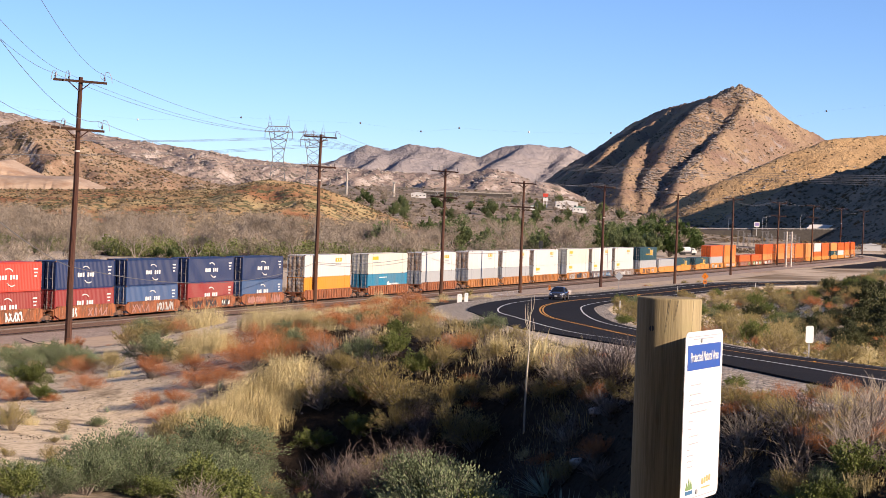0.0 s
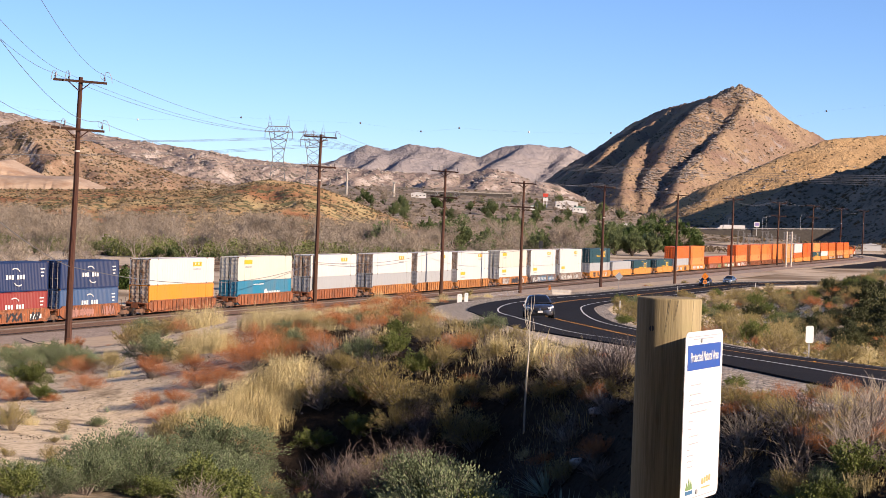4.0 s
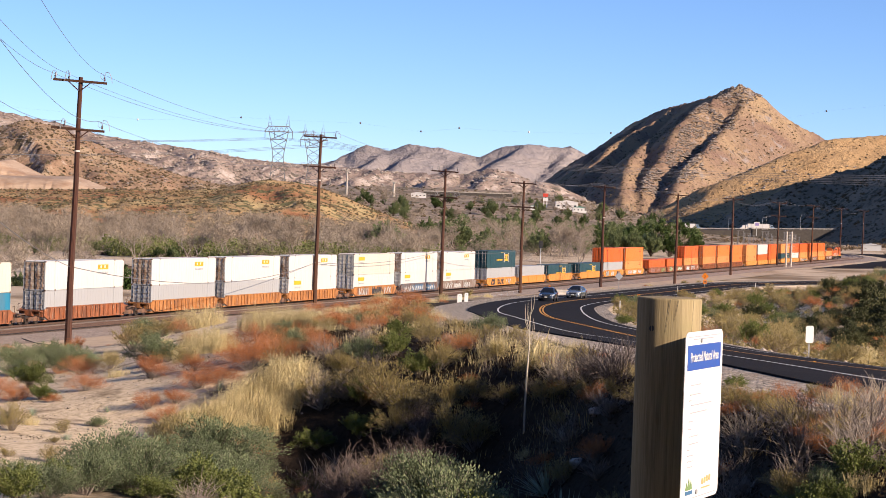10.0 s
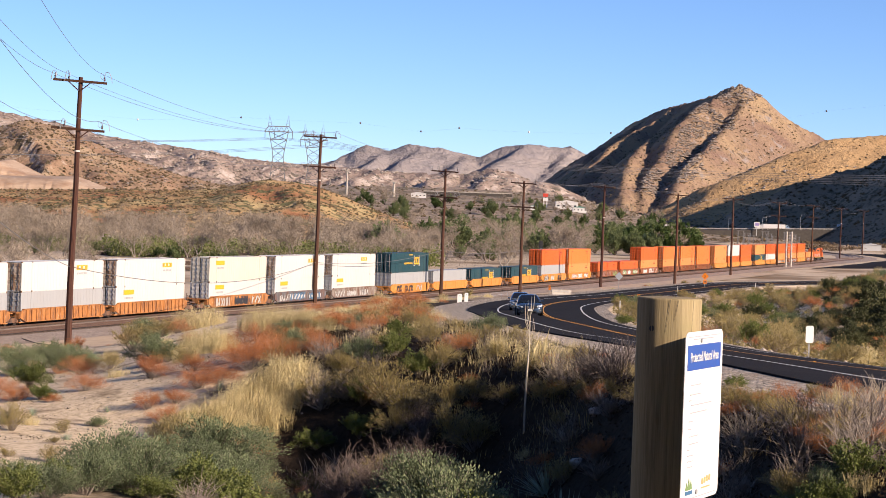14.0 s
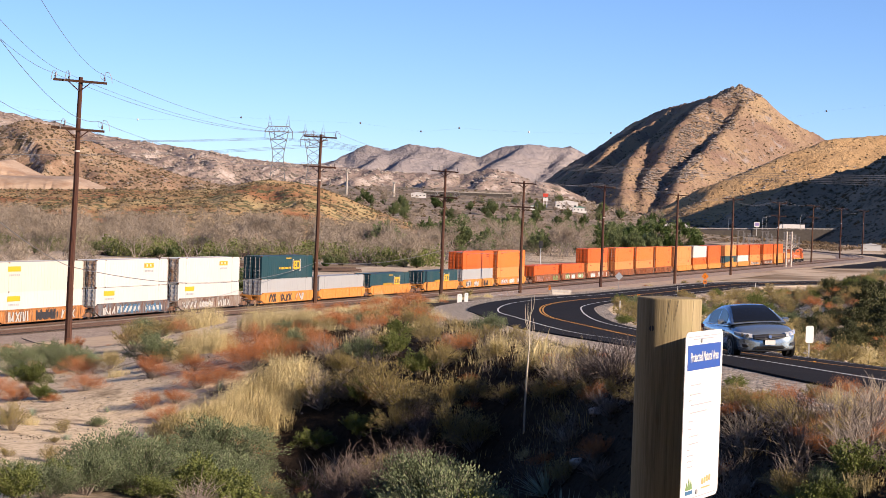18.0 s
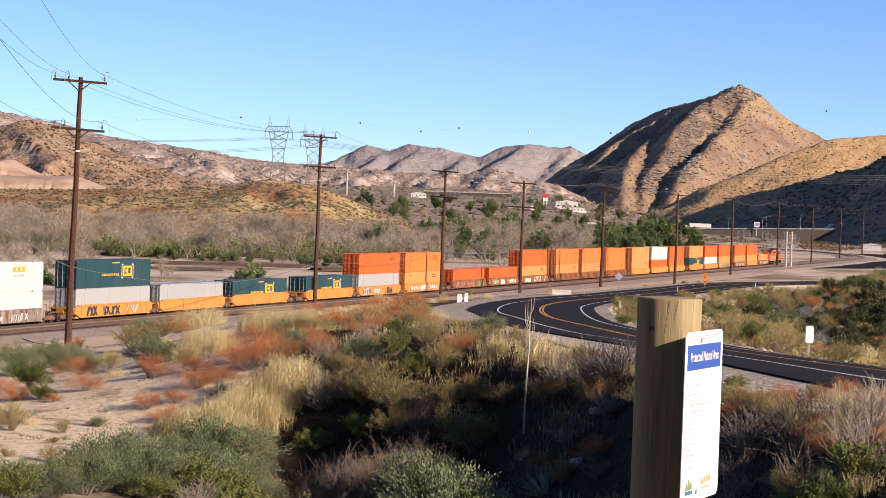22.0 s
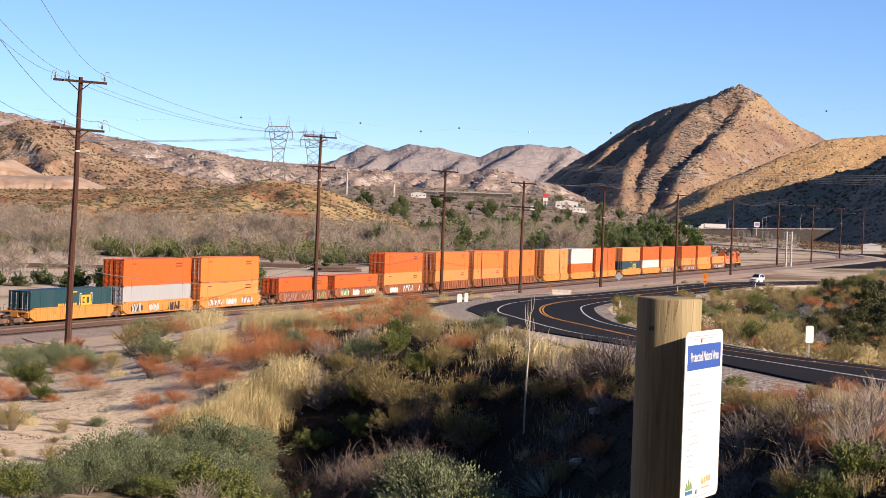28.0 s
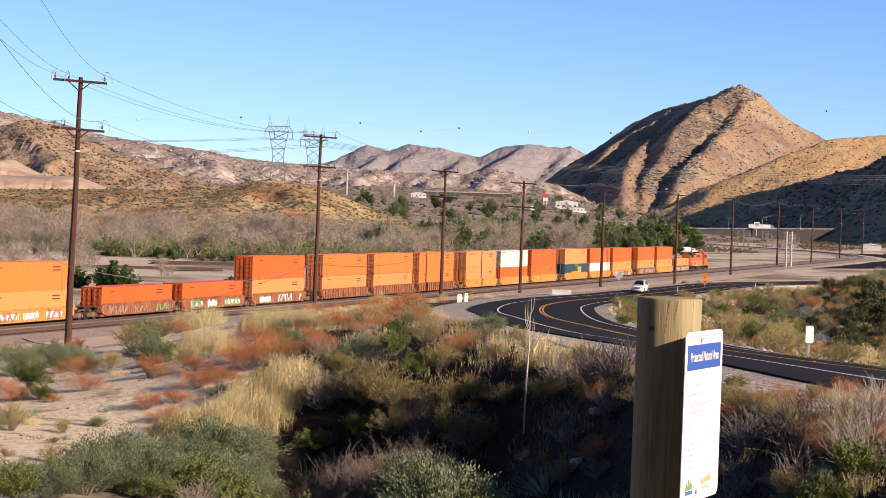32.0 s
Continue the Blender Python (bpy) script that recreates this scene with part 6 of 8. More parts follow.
def plant(key, x, y, size, rnd, flat=1.0):
    src = rnd.choice(KINDS[key])
    m = pose(x, y, land(x, y) - 0.04, rnd.uniform(-5, 5), rnd.uniform(-5, 5), rnd.uniform(0, 360))
    ob = copy_thing(src, m)
    ob.scale = (size * rnd.uniform(0.9, 1.15), size * rnd.uniform(0.9, 1.15), size * flat * rnd.uniform(0.85, 1.15))
    return ob


rnd = random.Random(77)


def scatter(count, xr, yr, keys, size, keep, gap=0.6):
    """Plants on a stretch of the plan, thinned by keep(x, y)."""
    done = []
    tries = 0
    while len(done) < count and tries < count * 30:
        tries += 1
        y = rnd.uniform(*yr)
        x = rnd.uniform(*xr)
        if not keep(x, y):
            continue
        s = rnd.uniform(*size)
        if any((x - a) ** 2 + (y - b) ** 2 < (gap * (s + c)) ** 2 for a, b, c in done):
            continue
        plant(rnd.choice(keys), x, y, s, rnd)
        done.append((x, y, s))


def road_off(x, y):
    return x - float(np.interp(y, RY, RX))
def visible(x, y, m=1.5):
    return abs(x) < y * 0.235 + m


# sandy bench: a few shrubs between the larger ones
scatter(26, (-26, -4), (44, 130), ["rust", "rust", "olive", "yucca", "straw"], (0.3, 0.9), lambda x, y: visible(x, y) and x < -5 - 0.03 * y, 0.8)
# gully and bank: undergrowth
scatter(60, (-6, 8), (26, 70), ["olive", "dead", "olive", "dead", "rust", "dead", "sage"], (0.45, 0.8), lambda x, y: visible(x, y, 0.5) and -18 < road_off(x, y) < -8.0, 0.45)
# ragged edge of the gravel shoulder
scatter(55, (-6, 10), (26, 80), ["dead", "olive", "rust", "dead", "straw"], (0.25, 0.55), lambda x, y: visible(x, y, 1) and -10.2 < road_off(x, y) < -8.3, 0.4)
scatter(60, (2, 12), (26, 48), ["dead", "olive", "rust", "dead", "rust"], (0.25, 0.5), lambda x, y: visible(x, y, 1) and -8.6 < road_off(x, y) < -7.1, 0.35)
# slope towards the railway below the bend
scatter(80, (-26, 2), (100, 215), ["rust", "rust", "straw", "rust", "straw", "rust", "tall", "dead"], (0.7, 1.3), lambda x, y: visible(x, y, 2) and road_off(x, y) < -8.8 and track_side(x, y) > 20, 0.6)
# inside of the bend
scatter(300, (8, 64), (52, 330), ["green", "olive", "olive", "sage", "rust", "straw", "olive", "dead"], (0.7, 1.7), lambda x, y: visible(x, y, 3) and road_off(x, y) > 9.0, 0.5)
# along the pole line and the access road
scatter(46, (-36, 60), (150, 420), ["straw", "rust", "tall", "olive", "straw"], (0.6, 1.3), lambda x, y: visible(x, y, 3) and track_side(x, y) > 19 and road_off(x, y) < -8.8, 0.6)
# plants that stand out, one by one: kind, x, y, size
for key, x, y, size in [("rust", -11.8, 55.3, 0.82), ("rust", -10.0, 56.1, 0.83), ("rust", -8.3, 57.0, 0.98), ("rust", -6.6, 54.0, 0.99), ("rust", -6.0, 54.4, 0.93), ("rust", -7.1, 57.4, 0.79), ("rust", -5.7, 61.9, 1.27), ("rust", -4.2, 60.0, 1.23), ("rust", -3.4, 55.8, 1.02), ("rust", -5.3, 55.8, 1.27), ("rust", -4.5, 55.9, 1.15), ("rust", -3.4, 69.2, 1.11), ("rust", -2.7, 74.7, 1.19), ("rust", -2.1, 64.8, 0.89), ("rust", -4.0, 74.1, 1.02), ("rust", -7.7, 52.6, 0.72), ("rust", -7.0, 52.8, 0.72), ("rust", -7.0, 51.2, 0.76), ("rust", -4.6, 57.9, 1.06), ("rust", -4.9, 57.3, 1.05), ("rust", -6.0, 58.6, 0.8), ("rust", -1.8, 81.0, 1.3), ("rust", -1.8, 113.5, 1.56)]:
    plant(key, x, y, size, rnd)
for key, x, y, size in [("green", -11.1, 55.2, 0.54), ("sage", -16.3, 76.1, 0.77), ("sage", -14.6, 75.7, 1.4), ("sage", -13.7, 76.4, 0.77), ("olive", -12.0, 72.4, 0.62), ("sage", -9.3, 65.1, 1.2), ("olive", -8.9, 65.0, 0.67), ("straw", -10.0, 61.4, 0.64), ("dead", -4.3, 57.9, 0.64), ("yucca", -5.9, 53.4, 0.38), ("sage", -8.4, 49.0, 0.33), ("yucca", -8.8, 52.7, 0.3), ("yucca", -8.5, 45.4, 0.42), ("olive", -8.6, 44.4, 0.2), ("yucca", -7.2, 45.3, 0.37), ("olive", -6.7, 47.1, 0.32), ("olive", -7.5, 38.4, 0.31), ("olive", -8.4, 38.6, 0.22), ("green", -10.4, 47.8, 0.3), ("straw", -10.0, 48.3, 0.5), ("olive", -15.5, 75.8, 0.52), ("dead", -8.2, 72.4, 0.69)]:
    plant(key, x, y, size, rnd)
for key, x, y, size in [("tall", -8.3, 88.4, 0.95), ("tall", -7.3, 84.0, 0.9), ("tall", -6.1, 76.6, 0.82), ("tall", -5.5, 76.2, 0.82), ("tall", -5.0, 76.2, 0.82), ("tall", -4.6, 75.2, 0.67), ("tall", -8.6, 69.7, 0.87), ("tall", -7.8, 67.4, 0.84), ("tall", -7.1, 64.7, 0.69), ("tall", -8.0, 62.6, 0.56), ("tall", -6.2, 45.6, 0.6), ("tall", -5.8, 46.0, 0.7), ("tall", -6.0, 48.2, 0.75), ("tall", -5.2, 48.4, 0.75), ("tall", -5.6, 49.0, 0.85), ("tall", -4.9, 49.2, 0.8), ("tall", -4.3, 50.2, 0.85), ("tall", -3.8, 51.6, 0.95), ("tall", -6.1, 47.0, 0.6), ("tall", -6.0, 49.4, 0.66), ("tall", -5.8, 50.3, 0.72), ("tall", -5.4, 50.8, 0.77), ("tall", -5.1, 51.1, 0.82), ("tall", -4.8, 51.4, 0.83), ("tall", -4.4, 51.7, 0.88), ("tall", -4.1, 52.2, 0.89), ("tall", -3.8, 52.5, 0.84), ("tall", -3.6, 52.8, 0.75), ("tall", -5.5, 47.0, 0.59), ("tall", -5.3, 49.4, 0.62), ("tall", -4.9, 50.2, 0.63), ("tall", -4.5, 50.6, 0.63), ("tall", -4.0, 51.0, 0.64)]:
    plant(key, x, y, size, rnd)
for key, x, y, size in [("sage", -5.6, 34.2, 1.21), ("sage", -5.4, 30.4, 0.82), ("sage", -4.7, 32.1, 0.97), ("sage", -4.5, 40.4, 1.29), ("sage", -4.3, 45.6, 0.92), ("green", -4.0, 32.6, 0.83), ("sage", -5.4, 27.7, 0.7), ("dead", -2.8, 46.6, 1.5), ("dead", -1.6, 43.1, 1.5), ("sage", -0.1, 38.9, 1.31), ("green", 0.3, 38.0, 1.09), ("sage", 0.8, 37.5, 0.95), ("dead", 1.2, 37.3, 0.95), ("rust", -2.5, 47.4, 1.3), ("dead", -2.2, 47.9, 1.14), ("olive", -3.4, 39.3, 0.54), ("green", -5.7, 26.9, 0.51)]:
    plant(key, x, y, size, rnd)
for key, x, y, size in [("dead", -2.3, 50.8, 0.97), ("olive", -1.0, 48.1, 0.66), ("dead", -1.7, 51.7, 0.9), ("green", -1.9, 49.0, 0.7), ("olive", -0.7, 46.7, 0.69), ("olive", 0.6, 44.0, 0.7), ("olive", 1.1, 44.4, 0.56), ("dead", -0.2, 47.1, 0.9), ("green", -1.2, 56.8, 0.54), ("olive", -1.5, 54.8, 0.63), ("dead", -2.1, 56.7, 0.99), ("olive", -0.4, 54.2, 0.62), ("olive", 0.8, 52.7, 0.5), ("olive", 0.0, 49.9, 0.68), ("green", -0.5, 50.1, 0.72), ("dead", -0.7, 44.6, 1.06), ("olive", 1.6, 46.5, 0.48), ("olive", 1.3, 54.2, 0.5), ("olive", 2.4, 45.2, 0.5), ("olive", 2.1, 47.0, 0.43), ("dead", -3.1, 51.3, 0.9), ("green", -1.2, 53.3, 0.68)]:
    plant(key, x, y, size, rnd)
for key, x, y, size in [("dead", -3.1, 54.9, 1.05), ("olive", -2.5, 52.6, 0.54), ("rust", -0.7, 61.4, 1.12), ("straw", -0.2, 76.5, 1.1), ("olive", 0.5, 55.9, 0.45), ("sage", -2.1, 53.6, 0.81), ("rust", -1.6, 49.9, 0.91), ("dead", 2.1, 41.9, 0.93), ("dead", 2.8, 41.2, 0.85), ("olive", 2.8, 44.4, 0.46), ("rust", 3.2, 38.9, 0.71), ("dead", 3.5, 40.1, 0.76), ("yucca", 2.2, 37.5, 0.84), ("dead", 1.4, 39.3, 1.06), ("olive", 0.9, 47.3, 0.54), ("green", -3.0, 49.3, 0.63), ("olive", 3.2, 42.4, 0.5), ("olive", 1.4, 49.3, 0.45), ("rust", 0.6, 50.8, 0.81), ("dead", 0.3, 41.0, 0.98), ("dead", 1.8, 39.4, 0.69), ("dead", 3.0, 35.9, 0.8)]:
    plant(key, x, y, size, rnd)
for key, x, y, size in [("rust", 31.6, 153.6, 1.4), ("olive", 34.3, 157.0, 1.2), ("rust", 33.8, 171.4, 1.4), ("olive", 29.4, 137.2, 1.2), ("rust", 57.8, 322.1, 1.4), ("green", 44.7, 218.1, 1.2), ("olive", 45.3, 209.1, 1.2), ("rust", 38.8, 194.2, 1.7), ("tall", 18.2, 88.0, 0.9), ("tall", 18.8, 88.6, 1.0), ("tall", 19.5, 89.2, 0.85), ("straw", 20.1, 95.9, 1.1), ("straw", 19.7, 122.9, 1.1), ("straw", 20.3, 120.3, 1.1), ("straw", 21.7, 105.1, 1.1), ("rust", 24.4, 140.7, 1.4), ("green", 29.3, 201.1, 1.2), ("green", 18.2, 187.2, 1.19), ("green", 13.9, 149.2, 0.95), ("olive", 35.9, 229.1, 1.2), ("olive", 32.4, 183.3, 1.2), ("straw", 21.3, 143.2, 1.1), ("rust", 35.2, 187.0, 1.7), ("rust", 27.1, 121.2, 1.4)]:
    plant(key, x, y, size, rnd)
for key, x, y, size in [("dead", 5.1, 32.7, 0.78), ("dead", 5.6, 31.2, 0.94), ("dead", 7.0, 31.9, 0.86), ("rust", 6.0, 34.0, 0.7), ("olive", 5.6, 35.2, 0.32), ("straw", 7.1, 35.0, 0.73), ("green", 5.8, 38.5, 0.37), ("green", 5.2, 26.6, 0.5), ("green", 4.8, 26.8, 0.4), ("dead", 4.7, 31.0, 0.69), ("rust", 7.4, 35.8, 0.74), ("olive", 6.9, 36.2, 0.33), ("straw", 7.7, 35.2, 0.64), ("dead", 3.0, 33.3, 0.79), ("dead", 2.3, 34.8, 0.94), ("yucca", 2.6, 35.3, 0.65), ("rust", 7.5, 33.4, 0.61)]:
    plant(key, x, y, size, rnd)
# sagebrush and dead brush that rise out of the gully, green shrubs under the bank's edge
for key, x, y, size in [("sage", 0.3, 37.2, 1.7), ("sage", 0.9, 36.6, 1.4), ("green", 0.7, 35.4, 1.25), ("sage", -0.2, 38.6, 1.5), ("tangle", -0.6, 39.5, 1.5), ("tangle", 1.5, 36.4, 1.2), ("tangle", -1.4, 40.8, 1.5), ("tangle", -2.0, 42.5, 1.4), ("tangle", -0.4, 41.6, 1.4), ("tangle", -1.3, 44.0, 1.5), ("tangle", -2.2, 45.4, 1.2), ("tangle", -2.9, 43.2, 0.8), ("green", -3.8, 32.0, 0.8), ("green", -3.3, 33.6, 0.75), ("sage", -4.3, 33.4, 0.9), ("sage", -3.6, 36.0, 0.9), ("rust", -2.6, 41.6, 0.9), ("yucca", 2.5, 37.4, 1.5), ("yucca", 2.3, 40.6, 1.1),
                        ("green", 5.3, 26.4, 0.55), ("green", 4.9, 26.9, 0.5), ("green", 5.7, 26.9, 0.6), ("dead", 5.9, 27.8, 0.9), ("dead", 5.2, 28.4, 0.9), ("dead", 6.6, 29.6, 0.9), ("dead", 5.8, 31.4, 0.9), ("dead", 4.4, 29.6, 0.8), ("dead", 6.3, 28.6, 1.0), ("dead", 5.5, 29.6, 1.0), ("dead", 6.2, 30.8, 0.95), ("dead", 5.0, 31.8, 0.9), ("olive", 6.6, 31.6, 0.45), ("olive", 5.6, 33.8, 0.4), ("rust", 6.9, 30.4, 0.4), ("rust", 5.2, 34.4, 0.45), ("dead", 7.3, 33.0, 0.85)]:
    plant(key, x, y, size, rnd)
# low sage and green shrubs along the near foot of the bench, dry brush on the road bank
for key, x, y, size in [("sage", -6.1, 28.9, 0.7), ("green", -5.8, 30.0, 0.55), ("sage", -5.4, 31.3, 0.75), ("sage", -4.9, 31.7, 0.7), ("green", -4.4, 31.0, 0.5), ("green", -4.1, 33.2, 0.7), ("sage", -4.2, 34.6, 0.85), ("sage", -3.8, 37.4, 0.9), ("sage", -4.6, 36.8, 0.8), ("sage", -5.3, 36.2, 0.7), ("green", -3.6, 34.9, 0.7), ("sage", -4.7, 38.4, 0.75), ("sage", -3.9, 40.0, 0.8),
                        ("rust", 3.4, 41.4, 0.6), ("dead", 3.75, 41.8, 1.2), ("dead", 4.0, 42.3, 1.2), ("dead", 3.3, 43.3, 1.25), ("dead", 3.6, 42.9, 1.2), ("dead", 2.7, 45.2, 1.2), ("dead", 3.0, 44.4, 1.1), ("straw", 2.4, 47.5, 1.1), ("straw", 1.6, 50.0, 1.1), ("straw", 3.0, 46.0, 1.0), ("green", 18.3, 187.4, 1.0), ("green", 20.3, 213.0, 1.1), ("dead", -3.2, 51.6, 1.2), ("dead", -3.0, 50.7, 1.1), ("rust", -2.9, 45.0, 0.8), ("rust", -1.5, 39.2, 0.8), ("olive", -1.2, 42.2, 0.7), ("sage", -2.9, 44.0, 0.55)]:
    plant(key, x, y, size, rnd)
# dense gully-head brush; dark oaks and tangles added to deepen its shade
for key, x, y, size in [("olive", -0.8, 48.5, 0.95), ("olive", -1.4, 49.6, 1.0), ("tangle", -0.2, 47.4, 1.0), ("olive", 0.4, 46.6, 0.95), ("olive", 0.9, 46.0, 0.85), ("olive", 0.2, 47.6, 0.8), ("olive", -2.1, 51.0, 0.9), ("oak", -1.7, 47.0, 0.8), ("tangle", -1.1, 46.2, 1.3), ("tangle", -2.4, 47.8, 1.1), ("green", -1.9, 50.2, 0.7), ("oak", -2.6, 40.2, 0.7), ("oak", -2.4, 44.2, 0.7), ("tangle", -2.0, 38.4, 1.2), ("tangle", -2.9, 41.8, 0.9), ("oak", -3.0, 46.4, 0.6), ("tangle", -1.6, 36.0, 1.3), ("oak", -2.8, 37.2, 0.7), ("green", -2.5, 45.2, 0.6)]:
    plant(key, x, y, size, rnd)
# broad bushes at the edge of the bench
for key, x, y, size in [("sage", -15.6, 105, 1.4), ("olive", -14.7, 104.5, 1.1), ("sage", -16.3, 106.5, 1.2), ("tall", -13.4, 106, 1.3), ("tall", -12.6, 107, 1.3), ("sage", -17.5, 82, 1.5), ("sage", -16.6, 84, 1.3), ("sage", -15.8, 86, 1.3), ("olive", -14.4, 93, 1.3), ("green", -12.6, 61, 0.8), ("rust", -12.0, 66, 1.2), ("rust", -13.0, 58, 1.0)]:
    plant(key, x, y, size, rnd)
# dark bushes of the eastern bank: x, y, size
for x, y, size in [(27.5, 133, 1.3), (29, 128, 1.2), (31, 134, 1.4), (33, 141, 1.6), (26, 124, 1.0), (30, 122, 1.0), (25.5, 114, 0.8), (29.5, 140, 1.5), (31.5, 146, 1.8), (33.5, 150, 1.9), (35, 155, 2.0), (32.5, 138, 1.6), (36, 165, 1.7), (38, 175, 1.4), (28.5, 150, 1.2), (40, 190, 1.2), (43, 200, 1.0), (45, 215, 0.9), (47, 225, 0.9), (34, 145, 1.6), (30.5, 155, 1.3), (37, 182, 1.5), (24, 118, 0.9), (41, 208, 1.5), (24.5, 133, 1.1), (22, 141, 0.8), (50, 240, 0.9), (27, 128, 1.2), (48, 262, 0.9), (40, 246, 0.9), (30, 190, 1.2)]:
    plant("oak", x, y, size, rnd)


def undergrowth(name, label, leaf, count, xr, yr, keep, size, height, ratio, seed, up=-0.4):
    """Litter, stems and low leaves that nobody could count."""
    r = random.Random(seed)
    sh = Shape()
    made = 0
    while made < count:
        x, y = r.uniform(*xr), r.uniform(*yr)
        if not keep(x, y):
            continue
        tuft = noise.noise(Vector((x * 0.9, y * 0.9, seed)))
        z = land(x, y)
        for k in range(5):
            p = Vector((x + r.gauss(0, 0.16), y + r.gauss(0, 0.16), z + abs(r.gauss(0, height * (0.6 + 0.8 * max(0, tuft))))))
            leaf_quad(sh, p, (r.uniform(-1, 1), r.uniform(-1, 1), r.uniform(up, up * 2 + 1.7)), size * r.uniform(0.5, 1.5), ratio, r)
            made += 1
    return thing(name, sh, leaf, label, "undergrowth", kind="stuff")


# near-black litter, added to deepen gully shade and cut bounce near the viewpoint
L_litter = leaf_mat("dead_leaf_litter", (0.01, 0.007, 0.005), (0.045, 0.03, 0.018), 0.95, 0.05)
undergrowth("leaf_litter", "near-black leaves and stems added to deepen the gully's shade", L_litter, 110000, (-9, 9), (-12, 100), lambda x, y: (y < 20 or visible(x, y, 0.5)) and math.hypot(x, y) > 1.5 and -19.5 < road_off(x, y) < -7.9 and x > -4.8 and (x > -1 or not 18 < y < 34) and noise.noise(Vector((x * 0.3, y * 0.3, 1))) > -0.6, 0.055, 0.1, 0.25, 3)
undergrowth("low_scrub", "low olive and straw scrub inside the bend", L_olive, 36000, (8, 70), (50, 360), lambda x, y: visible(x, y, 2) and road_off(x, y) > 8.6 and noise.noise(Vector((x * 0.12, y * 0.07, 5))) > 0.0, 0.3, 0.2, 0.14, 4)
undergrowth("dry_weeds", "straw-coloured dry weeds along the verge", L_straw, 16000, (-24, 9), (36, 240), lambda x, y: visible(x, y, 1) and -13 < road_off(x, y) < -8.8 and noise.noise(Vector((x * 0.4, y * 0.2, 8))) > 0.05, 0.22, 0.08, 0.022, 6, 1.2)

undergrowth("bench_litter", "scattered dry twigs and stems on sand", L_litter, 9000, (-24, -3), (36, 110), lambda x, y: visible(x, y) and noise.noise(Vector((x * 0.7, y * 0.7, 2))) > 0.1, 0.05, 0.02, 0.2, 31)
undergrowth("verge_litter", "brown weeds and stems on the gravel edge", L_olive, 12000, (-8, 16), (26, 130), lambda x, y: visible(x, y, 1) and -9.8 < road_off(x, y) < -7.4 and noise.noise(Vector((x * 0.5, y * 0.3, 12))) > 0.0, 0.16, 0.07, 0.025, 32, 1.0)


def stones(name, label, m, count, xr, yr, keep, size, seed):
    r = random.Random(seed)
    sh = Shape()
    made = 0
    while made < count:
        x, y = r.uniform(*xr), r.uniform(*yr)
        if not keep(x, y):
            continue
        made += 1
        s = size * r.uniform(0.3, 1.0) ** 2
        c = Vector((x, y, land(x, y) + s * 0.15))
        pts = [c + Vector((a * s * r.uniform(0.7, 1.2), b * s * r.uniform(0.7, 1.2), d * s * 0.7)) for a, b, d in ((1, 0, 0), (0, 1, 0), (-1, 0, 0), (0, -1, 0), (0, 0, 1), (0, 0, -1))]
        sh.add(pts, [(0, 1, 4), (1, 2, 4), (2, 3, 4), (3, 0, 4), (1, 0, 5), (2, 1, 5), (3, 2, 5), (0, 3, 5)])
    return thing(name, sh, m, label, "stones", kind="stuff")


M_stone = surf("pale_granite_stone", (0.2, 0.17, 0.15), (0.7, 0.62, 0.54), 5, 0.9, world_space=True)
stones("verge_stones", "loose pale stones on the gravel verge", M_stone, 24000, (-8, 12), (30, 150), lambda x, y: -7.9 < road_off(x, y) < -4.5, 0.075, 12)
stones("bend_stones", "loose pale stones and rubble inside the bend", M_stone, 2600, (8, 62), (50, 330), lambda x, y: visible(x, y, 2) and road_off(x, y) > 8.6, 0.3, 17)
stones("bench_stones", "loose stones on the sandy bench", M_stone, 1500, (-26, -3), (36, 130), lambda x, y: visible(x, y), 0.045, 13)


def boulder(x, y, size, seed):
    """A rounded granite block with broken faces."""
    r = random.Random(seed)
    sh = Shape()
    rings = []
    for k, (w, h) in enumerate(((0.7, -0.4), (1.0, 0.0), (0.95, 0.35), (0.6, 0.65), (0.15, 0.75))):
        rings.append([(size * w * r.uniform(0.85, 1.1) * math.cos(0.785 * i), size * w * r.uniform(0.75, 1.0) * math.sin(0.785 * i), size * (h + r.uniform(-0.06, 0.06))) for i in range(8)])
    sh.loft(rings, M_stone)
    thing("boulder", sh, M_stone, "pale rounded granite boulder on the bank", "rock", "boulders of the gully", at=pose(x, y, land(x, y) - size * 0.25, 0, 0, seed * 37))


for k, (x, y, size) in enumerate([(2.9, 40.0, 0.2), (2.5, 38.6, 0.14), (3.3, 41.2, 0.17), (3.5, 46.8, 0.2), (4.4, 33.6, 0.2)]):
    boulder(x, y, size, k)
